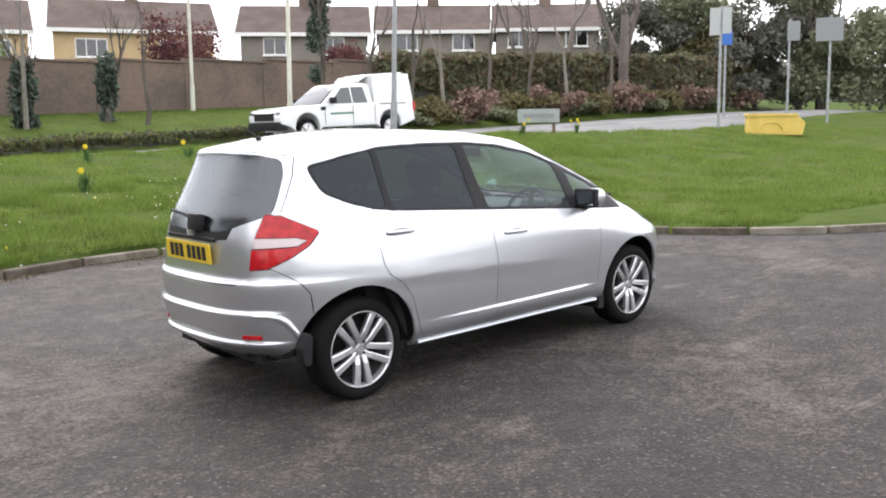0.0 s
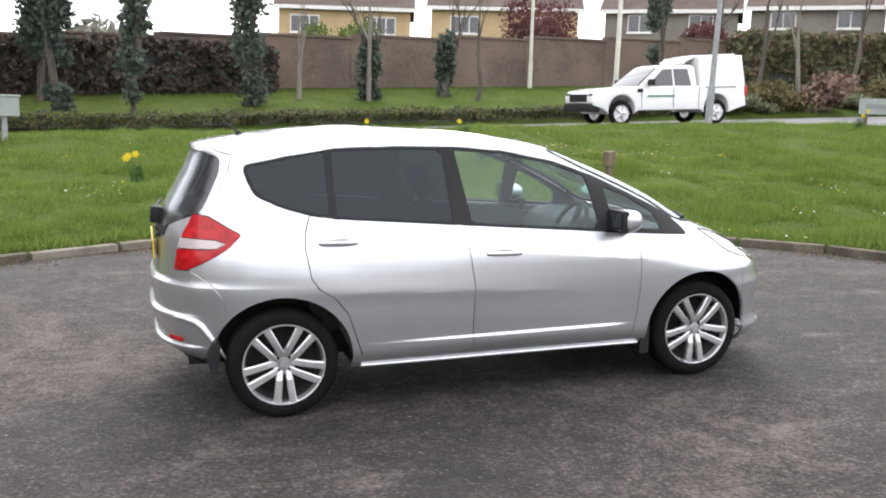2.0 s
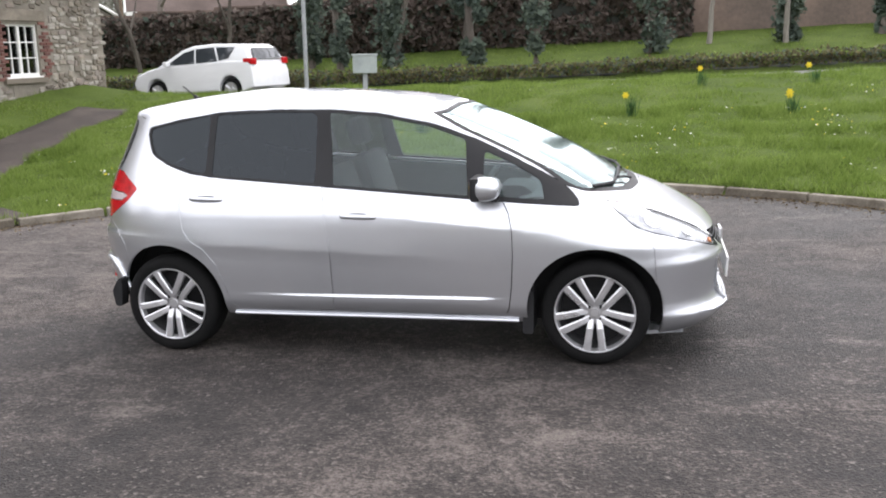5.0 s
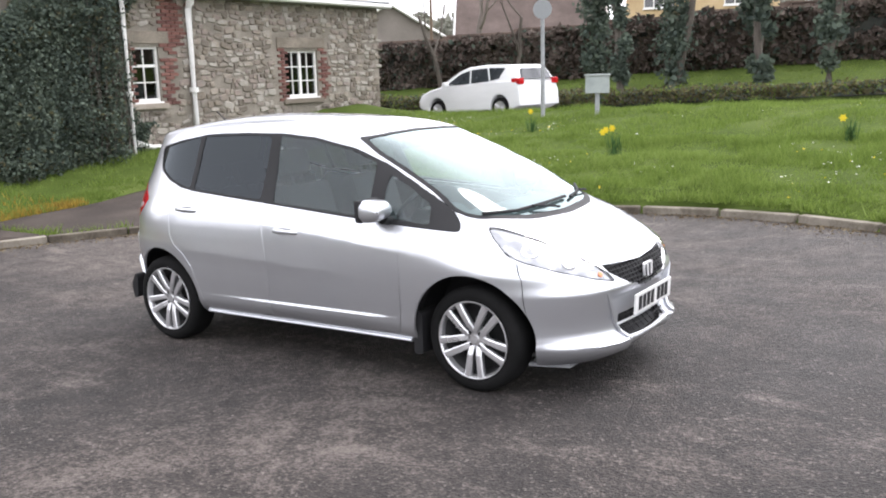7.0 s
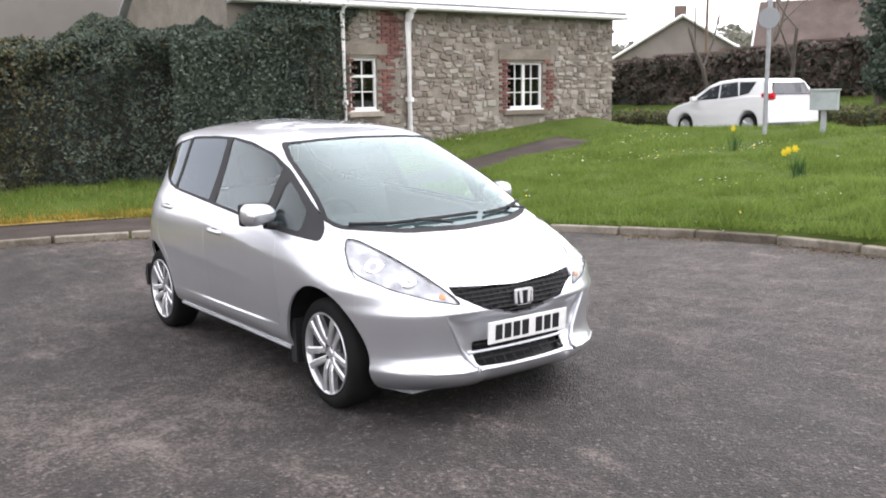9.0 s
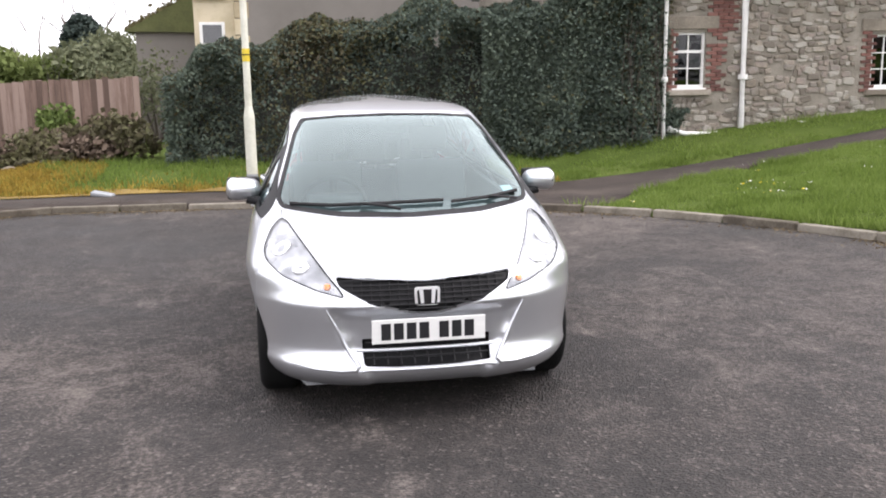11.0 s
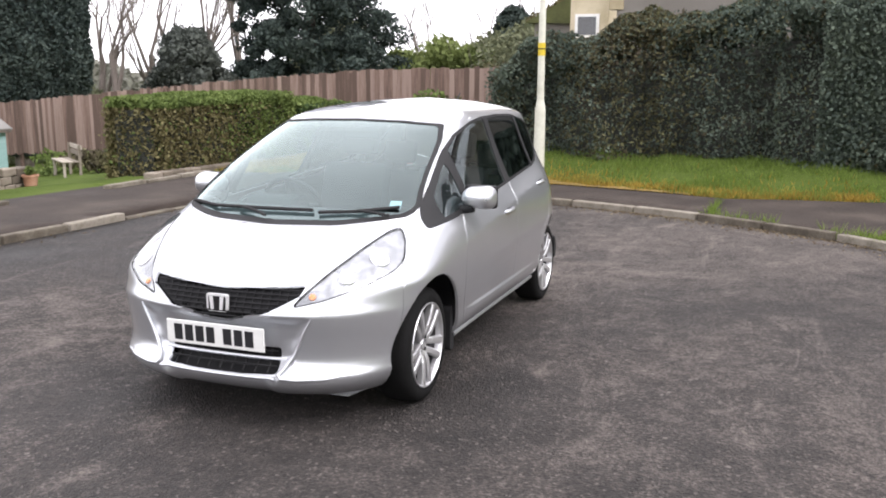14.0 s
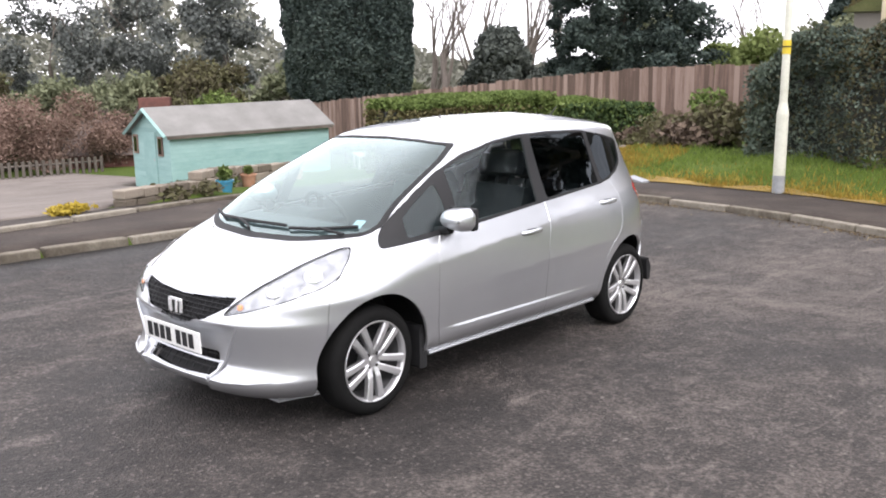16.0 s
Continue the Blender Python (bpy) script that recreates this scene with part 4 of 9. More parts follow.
def build_car(root):
    bm = car_shell()
    bm.normal_update()
    for sgn in (-1, 1):
        sd = lambda c, n, s=sgn: c.y * s > 0.2 and abs(n.y) > 0.10
        for line in (closed(DLO), closed(GLASS_R), closed(GLASS_RD), closed(GLASS_FD), closed(GLASS_FQ), closed(DOOR_R), closed(DOOR_F), arch_line(1.25), arch_line(-1.25)):
            cut(bm, "side", line, sd)
        cut(bm, "side", LAMP_SIDE, lambda c, n, s=sgn: c.y * s > 0.35 and c.x < -1.3)
        cut(bm, "front", [(sgn * y, z) for y, z in LAMP_IN], lambda c, n: c.x < -1.3)
        cut(bm, "side", closed(LAMP_WHITE), lambda c, n, s=sgn: c.y * s > 0.35 and c.x < -1.3)
        cut(bm, "front", closed([(sgn * -y, z) for y, z in HEADLIGHT]), lambda c, n: c.x > 1.0)
        cut(bm, "side", [(1.44, 0.79), (1.52, 0.74), (1.56, 0.66), (1.57, 0.52), (1.58, 0.42)], sd)
        cut(bm, "side", [(-1.70, 0.800), (-1.60, 0.735), (-1.545, 0.66), (-1.53, 0.55)], sd)
        cut(bm, "front", [(sgn * y, z) for y, z in ((0.50, 0.60), (0.453, 0.547), (0.376, 0.378), (0.300, 0.262), (0.27, 0.20))], lambda c, n: c.x > 1.2)
    for line in (closed(SCREEN), closed(SCREEN_BLACK)):
        cut(bm, "front", line, lambda c, n: c.x > 0.1 and n.z > 0.2)
    for line in (closed(GRILLE), closed(LOWER), closed(BONNET)):
        cut(bm, "front", line, lambda c, n: c.x > 1.0)
    for line in (closed(HATCH_GLASS), closed(GARNISH), closed(HATCH), mirrored([(0.0, 0.726), (-0.47, 0.735)]), [(-0.8, 0.715), (0.8, 0.715)]):
        cut(bm, "front", line, lambda c, n: c.x < -1.2 and n.x < -0.05)
    # a ledge along the doors that fades towards the rear wheel
    for v in bm.verts:
        if -0.8 < v.co.x < 0.73 and 0.28 < v.co.z < 0.40:
            e = min(1, (v.co.x + 0.8) / 0.7) * min(1, (0.73 - v.co.x) / 0.10)
            v.co.y += math.copysign(0.011 * e * float(np.interp(v.co.z, (0.28, 0.36, 0.386, 0.397), (0, 1, 0.9, 0))), v.co.y)
    # the bumper's middle is set back between its two slanting ridges
    for v in bm.verts:
        if v.co.x > 1.5 and v.co.z < 0.56:
            d = float(np.interp(v.co.z, (0.2, 0.262, 0.378, 0.547), (0.27, 0.30, 0.376, 0.453))) - abs(v.co.y)
            if d > 1e-4:
                v.co.x -= 0.028 * min(1, d / 0.02) * min(1, max(0, (0.56 - v.co.z) / 0.05))
    bm.normal_update()
    lay = bm.verts.layers.float_vector.new("n0")
    vs = list(bm.verts)
    N = shell_normals(np.array([v.co[:] for v in vs]))
    for v, n in zip(vs, N):
        smooth_here = 0.47 < v.co.z < 1.50 and not (v.co.x > 1.4 and v.co.z < 0.60) and not (v.co.x < -1.4 and v.co.z < 0.61)
        v[lay] = Vector(n) if smooth_here and v.normal.dot(Vector(n)) > 0.8 else v.normal
    groups = {}
    for f in bm.faces:
        c = f.calc_center_median()
        n = f.normal
        s2, f2, lr = (c.x, c.z), (c.y, c.z), ("right" if c.y < 0 else "left")
        a2 = (-abs(c.y), c.z)
        key = "shell"
        onside = abs(n.y) > 0.10 and abs(c.y) > 0.2
        if onside and min(math.hypot(c.x - h, (c.z - 0.315) / 0.98) for h in (-1.25, 1.25)) < ARCH:
            key = None
        elif c.x > 0.1 and n.z > 0.2 and within(f2, SCREEN):
            key = "windscreen"
        elif c.x > 0.1 and n.z > 0.2 and within(f2, SCREEN_BLACK):
            key = "windscreen_surround"
        elif onside and within(s2, DLO):
            key = "window_trim_" + lr
            for nm, g in (("rear_quarter_glass", GLASS_R), ("rear_door_glass", GLASS_RD), ("front_door_glass", GLASS_FD), ("front_quarter_glass", GLASS_FQ)):
                if within(s2, g):
                    key = nm + "_" + lr
        elif c.x > 1.0 and within(a2, HEADLIGHT):
            key = "headlight_" + lr
        elif c.x > 1.0 and within(f2, GRILLE):
            key = "grille"
        elif c.x > 1.5 and within(f2, LOWER):
            key = "lower_grille"
        elif c.x > 1.0 and within(f2, BONNET):
            key = "bonnet"
        elif onside and within(s2, DOOR_R):
            key = "rear_door_" + lr
        elif onside and within(s2, DOOR_F):
            key = "front_door_" + lr
        elif c.x < -1.3 and within(s2, LAMP_SIDE) and abs(c.y) > lamp_in_y(c.z):
            key = ("reverse_lamp_" if within(s2, LAMP_WHITE) else "tail_lamp_") + lr
        elif c.x < -1.2 and n.x < -0.05 and within(f2, HATCH_GLASS):
            key = "tailgate_glass"
        elif c.x < -1.2 and n.x < -0.05 and within(f2, GARNISH):
            key = "tailgate_garnish"
        elif c.x < -1.2 and n.x < -0.05 and within(f2, HATCH):
            key = "tailgate"
        elif c.z < 0.80 and c.x < float(np.interp(c.z, (0.55, 0.66, 0.735, 0.80), (-1.53, -1.545, -1.60, -1.70))) and (c.z < 0.715 or abs(c.y) > 0.44):
            key = "rear_bumper"
        elif c.z < 0.79 and c.x > float(np.interp(c.z, (0.42, 0.52, 0.66, 0.74, 0.79), (1.58, 1.57, 1.56, 1.52, 1.44))):
            key = "front_bumper"
        if key:
            groups.setdefault(key, []).append(f)
    mats = {"windscreen": M_SCREEN, "windscreen_surround": M_BLACK, "tailgate_glass": M_REARGLASS, "tailgate_garnish": M_BLACK}
    shift = {"lower_grille": -0.05, "grille": -0.022}
    made = {}
    for key, faces in groups.items():
        base = key.replace("_right", "").replace("_left", "")
        is_glass = "glass" in base or base == "windscreen"
        mat = mats.get(base) or (M_PRIVACY if base in ("rear_quarter_glass", "rear_door_glass") else M_SIDEGLASS if is_glass else M_BLACK if base == "window_trim" else M_LENS if base == "headlight"
                                 else M_REVERSE if base == "reverse_lamp" else M_RED if base == "tail_lamp" else M_GRILLE if "grille" in base else M_PAINT)
        pb = bmesh.new()
        pl = pb.verts.layers.float_vector.new("n0")
        vm = {}
        for f in faces:
            vs = []
            for v in f.verts:
                if v not in vm:
                    w = pb.verts.new(v.co)
                    w[pl] = v[lay]
                    vm[v] = w
                vs.append(vm[v])
            try:
                pb.faces.new(vs)
            except ValueError:
                pass
        gap = 0.0 if is_glass or "trim" in base or "surround" in base or "garnish" in base else 0.003
        inset_edge(pb, pl, gap, 0.006 if is_glass else 0.016, shift.get(base, -0.004 if is_glass else 0.0))
        ob = finish_panel(base, pb, pl, mat, root)
        made[key] = ob
    bm.free()
    return made


def inset_edge(pb, pl, gap, deep, push):
    """Draws the panel's edge in by the gap, turns it inwards, and sets the panel back by push."""
    edges = [e for e in pb.edges if e.is_boundary]
    mv = {}
    for e in edges:
        f = e.link_faces[0]
        c = f.calc_center_median()
        d = (e.verts[1].co - e.verts[0].co)
        if d.length < 1e-7:
            continue
        d.normalize()
        m = (e.verts[0].co + e.verts[1].co) / 2
        w = c - m
        w -= d * w.dot(d)
        if w.length > 1e-7:
            w.normalize()
            for v in e.verts:
                mv[v] = mv.get(v, Vector()) + w
    if gap:
        for v, w in mv.items():
            if w.length > 1e-6:
                v.co += w.normalized() * gap
    if push:
        for v in pb.verts:
            v.co += Vector(v[pl]) * push
    r = bmesh.ops.extrude_edge_only(pb, edges=edges)
    for v in r["geom"]:
        if isinstance(v, bmesh.types.BMVert):
            v.co -= Vector(v[pl]) * deep


def finish_panel(name, pb, pl, mat, root, label=""):
    ns = [tuple(Vector(v[pl]).normalized()) if Vector(v[pl]).length > 0 else (0, 0, 1) for v in pb.verts]
    ob = part(name, pb, mat, root, label, smooth=True, crisp=0)
    ob.data.normals_split_custom_set_from_vertices(ns)
    return ob


car = thing("car", "silver five-door hatchback parked on dark tarmac", "car", pose(0, 0.008, 0, 0, -1.604, 0))
CAR = build_car(car)


def side_y(x, z):
    """Half width of the body at a place along the car."""
    sf, sr, w = SF(z), SR(z), HW(z) + float(shoulder(x, z))
    if x > sf:
        q = min(1, (x - sf) / (XF(z) - sf))
        return w * (1 - q ** NF(z)) ** (1 / NF(z))
    if x < sr:
        q = min(1, (sr - x) / (sr - XR(z)))
        return w * (1 - q ** NR(z)) ** (1 / NR(z))
    return w


def front_x(y, z):
    q = min(1, abs(y) / HW(z))
    return SF(z) + (XF(z) - SF(z)) * (1 - q ** NF(z)) ** (1 / NF(z))


def rear_x(y, z):
    q = min(1, abs(y) / HW(z))
    return SR(z) + (rear_at(y, z) - SR(z)) * (1 - q ** NR(z)) ** (1 / NR(z))


def lathe(profile, seg=48):
    """A turned shape about the y axis from (radius, y) pairs."""
    bm = bmesh.new()
    rings = [[bm.verts.new((r * math.cos(2 * math.pi * k / seg), y, r * math.sin(2 * math.pi * k / seg))) for k in range(seg)] for r, y in profile]
    for a, b in zip(rings, rings[1:]):
        for k in range(seg):
            bm.faces.new((a[k], a[(k + 1) % seg], b[(k + 1) % seg], b[k]))
    bmesh.ops.recalc_face_normals(bm, faces=bm.faces)
    return bm


def road_wheel(root, m):
    """Five pairs of spokes in a silver rim, outer face towards -y."""
    w = new("wheel")
    w.parent, w.matrix_basis = root, m
    tyre = lathe([(0.208, -0.075), (0.216, -0.088), (0.226, -0.095), (0.240, -0.099), (0.258, -0.098), (0.276, -0.090), (0.290, -0.074), (0.294, -0.05), (0.2945, 0.05), (0.288, 0.076), (0.262, 0.098), (0.22, 0.095), (0.205, 0.08)], 64)
    part("tyre", tyre, M_RUBBER, w, "black tyre", True)
    rim = lathe([(0.214, -0.078), (0.2195, -0.095), (0.2175, -0.099), (0.213, -0.099), (0.208, -0.093), (0.204, -0.078), (0.201, -0.06)], 64)
    part("barrel", lathe([(0.206, -0.062), (0.200, -0.04), (0.190, 0.0), (0.186, 0.085), (0.205, 0.09)], 48), M_BARREL, w, "", True)
    part("rim", rim, M_ALLOY, w, "silver alloy rim", True)
    back = lathe([(0.188, 0.03), (0.12, 0.035), (0.0005, 0.035)], 32)
    part("brake_disc", back, M_BLACK, w)
    for k in range(5):
        bm = bmesh.new()
        ang = math.radians(-90 + 72 * k)
        for s in (-1, 1):
            # each spoke: narrow at the hub, wider and diverging at the rim
            rows = []
            for r, off, half, y, dep in ((0.035, 0.0225, 0.0180, -0.066, 0.03), (0.085, 0.0275, 0.0185, -0.082, 0.03), (0.15, 0.0350, 0.0200, -0.088, 0.03), (0.207, 0.0430, 0.0225, -0.090, 0.025)):
                c = s * off
                pts = []
                for dy, t in ((half, 0.0), (half * 0.62, -0.006), (-half * 0.62, -0.006), (-half, 0.0), (-half * 0.8, dep), (half * 0.8, dep)):
                    u, v = r, c + dy
                    pts.append(bm.verts.new((u * math.cos(ang) - v * math.sin(ang), y + t, u * math.sin(ang) + v * math.cos(ang))))
                rows.append(pts)
            for a, b in zip(rows, rows[1:]):
                for i in range(6):
                    bm.faces.new((a[i], a[(i + 1) % 6], b[(i + 1) % 6], b[i]))
            bm.faces.new(rows[-1])
        bmesh.ops.recalc_face_normals(bm, faces=bm.faces)
        part("spoke", bm, M_ALLOY, w)
    part("hub", lathe([(0.0005, -0.072), (0.022, -0.072), (0.026, -0.066), (0.058, -0.064), (0.066, -0.052), (0.066, -0.02)], 32), M_ALLOY, w, "", True)
    for k in range(4):
        a = math.radians(45 + 90 * k)
        part("wheel_nut", lathe([(0.0005, -0.0735), (0.0105, -0.0735), (0.0115, -0.055)], 10), M_BLACK, w).matrix_basis = pose(0.047 * math.cos(a), 0, 0.047 * math.sin(a))
    return w


for hx in (-1.25, 1.25):
    for sg in (-1, 1):
        road_wheel(car, pose(hx, sg * 0.688, 0.305, 0, 0, 0 if sg < 0 else 180))
        bm = bmesh.new()
        rr = [[bm.verts.new((hx + r * math.cos(a), sg * min(yy, side_y(hx + 0.37 * math.cos(a), 0.34 + 0.3 * max(0, math.sin(a))) - tuck), 0.315 + r * math.sin(a))) for a in np.linspace(-0.02, math.pi + 0.02, 30)] for r, yy, tuck in ((0.368, 0.80, 0.022), (0.395, 0.70, 0.08), (0.395, 0.50, 0.2), (0.02, 0.48, 0.2))]
        for a, b in zip(rr, rr[1:]):
            for k in range(29):
                bm.faces.new((a[k], a[k + 1], b[k + 1], b[k]))
        part("wheel_arch_liner", bm, M_BLACK, car, "black arch liner")
        x0 = hx - (0.352 if hx > 0 else 0.362)
        fl = bmesh.new()
        prism(fl, rounded([(-0.04, 0.185), (0.02, 0.185), (0.025, 0.42), (-0.005, 0.44), (-0.035, 0.32)] if hx > 0 else [(-0.015, 0.262), (0.025, 0.262), (0.04, 0.42), (0.02, 0.44), (-0.03, 0.36)], 0.015, 2), 0.62 if hx > 0 else 0.70, 0.786 if hx > 0 else 0.775, Matrix(((1, 0, 0, x0), (0, 0, -sg * -1.0, 0), (0, 1, 0, 0 if hx > 0 else 0.02), (0, 0, 0, 1))))
        part("mud_flap", fl, M_BLACK, car, "black rubber mud flap")

# black liner added behind the panels, so that the shut lines read dark
bm = bmesh.new()
fr_rows = []
for z in np.arange(0.27, 0.90, 0.045):
    half = [(x * 0.982, y - 0.030) for x, y in ring(float(z))[6:-6:2]]
    fr_rows.append([[bm.verts.new((x, s * max(y, 0.05), z)) for x, y in half] for s in (-1, 1)])
for a, b in zip(fr_rows, fr_rows[1:]):
    for s in (0, 1):
        for k in range(len(a[s]) - 1):
            c = (a[s][k].co + b[s][k + 1].co) / 2
            if min(math.hypot(c.x - h, c.z - 0.315) for h in (-1.25, 1.25)) > 0.42 and c.z < XF(0.9) and not (c.x > 0.9 and c.z > 0.62) and c.x < 1.80:
                bm.faces.new((a[s][k], a[s][k + 1], b[s][k + 1], b[s][k]))
part("panel_gap_liner", bm, M_BLACK, car)
# dark underbody and bays
for sg in (-1, 1):
    sill = [(x, sg * (side_y(x, 0.24) - 0.012), ZB(x) + 0.012) for x in np.linspace(-0.84, 0.84, 12)]
    part("sill_strip", tube(bmesh.new(), sill, 0.011, 8), M_PAINT, car, "", True)
part("floor_pan", boxed(-0.86, 0.84, -0.60, 0.60, 0.24, 0.32), M_BLACK, car)
part("engine_bay", boxed(0.84, 1.62, -0.47, 0.47, 0.18, 0.66), M_BLACK, car)
part("boot_floor", boxed(-1.72, -0.86, -0.47, 0.47, 0.26, 0.70), M_BLACK, car)
bm = bmesh.new()
prism(bm, [(1.5, -0.62), (1.72, -0.56), (1.72, 0.56), (1.5, 0.62)], 0.150, 0.172)
part("under_tray", bm, M_GALV, car, "grey under-tray")

# doors' inner faces, shelf and cabin
for sg in (-1, 1):
    bm = bmesh.new()
    prism(bm, [(-0.86, 0.30), (0.80, 0.30), (0.80, 0.86), (0.55, 0.925), (-0.30, 0.985), (-1.0, 1.045), (-1.08, 0.95), (-1.05, 0.72)], 0.665, 0.70, Matrix(((1, 0, 0, 0), (0, 0, sg, 0), (0, 1, 0, 0), (0, 0, 0, 1))))
    part("door_card", bm, M_DASH, car, "dark door lining")
    bm = bmesh.new()
    prism(bm, [(-1.70, 0.72), (-1.08, 0.72), (-1.0, 1.03), (-1.28, 1.12), (-1.60, 1.06)], 0.52, 0.545, Matrix(((1, 0, 0, 0), (0, 0, sg, 0), (0, 1, 0, 0), (0, 0, 0, 1))))
    part("boot_side", bm, M_DASH, car)
part("parcel_shelf", boxed(-1.62, -1.08, -0.515, 0.515, 0.935, 0.955), M_DASH, car)

bm = bmesh.new()
prism(bm, rounded([(0.66, 0.62), (0.70, 0.80), (0.76, 0.885), (0.90, 0.925), (1.10, 0.915), (1.22, 0.90), (1.22, 0.62)], 0.03, 3), -0.66, 0.66, Matrix(((1, 0, 0, 0), (0, 0, 1, 0), (0, 1, 0, 0), (0, 0, 0, 1))))
part("dashboard", bm, M_DASH, car, "dark grey dashboard", True)
bm = bmesh.new()
prism(bm, rounded([(0.66, 0.86), (0.70, 0.965), (0.84, 0.965), (0.92, 0.90)], 0.03, 3), -0.50, -0.20, Matrix(((1, 0, 0, 0), (0, 0, 1, 0), (0, 1, 0, 0), (0, 0, 0, 1))))
part("instrument_hood", bm, M_BLACK, car)
bm = bmesh.new()
tube(bm, [(0.185 * math.cos(a), 0.185 * math.sin(a), 0) for a in np.linspace(0, 2 * math.pi, 33)], 0.015, 8)
for a in (0, math.pi, -math.pi / 2):
    cone(bm, 0.022, 0.018, (0.03 * math.cos(a), 0.03 * math.sin(a), -0.02), (0.18 * math.cos(a), 0.18 * math.sin(a), 0), 8)
cone(bm, 0.06, 0.05, (0, 0, -0.05), (0, 0, 0.0), 16)
part("steering_wheel", bm, M_BLACK, car, "black steering wheel on the right-hand side", True).matrix_basis = pose(0.58, -0.35, 0.885, 0, -62, 0) @ pose(0, 0, 0, 0, 0, 90)


def seat(x, y, wide, high, heads):
    s = new("seat")
    s.parent, s.matrix_basis = car, pose(x, y, 0)
    part("cushion", boxed(-0.22, 0.30, -wide, wide, 0.42, 0.60, bevel=0.05), M_SEAT, s, "", True)
    bm = box(bmesh.new(), -0.07, 0.07, -wide, wide, 0.0, high, bevel=0.05)
    part("backrest", bm, M_SEAT, s, "", True).matrix_basis = pose(-0.20, 0, 0.50, 0, -16, 0)
    for hy in heads:
        hb = box(bmesh.new(), -0.05, 0.05, -0.13, 0.13, 0.06, 0.235, bevel=0.04)
        cone(hb, 0.008, 0.008, (0, -0.05, -0.05), (0, -0.05, 0.10), 6)
        cone(hb, 0.008, 0.008, (0, 0.05, -0.05), (0, 0.05, 0.10), 6)
        part("headrest", hb, M_SEAT, s, "", True).matrix_basis = pose(-0.20, hy, 0.50, 0, -16, 0) @ pose(0, 0, high)


seat(0.02, -0.355, 0.24, 0.60, (0,))
seat(0.02, 0.355, 0.24, 0.60, (0,))
seat(-0.80, 0.0, 0.62, 0.48, (-0.38, 0.0, 0.38))
bm = box(bmesh.new(), -0.015, 0.015, -0.12, 0.12, -0.035, 0.035, bevel=0.012)
cone(bm, 0.008, 0.008, (0.0, 0, 0.02), (0.06, 0, 0.07), 6)
part("rear_view_mirror", bm, M_BLACK, car).matrix_basis = pose(0.36, 0.0, 1.32)
part("headlining", boxed(-1.35, 0.10, -0.44, 0.44, 1.405, 1.418), M_TRIMGREY, car)

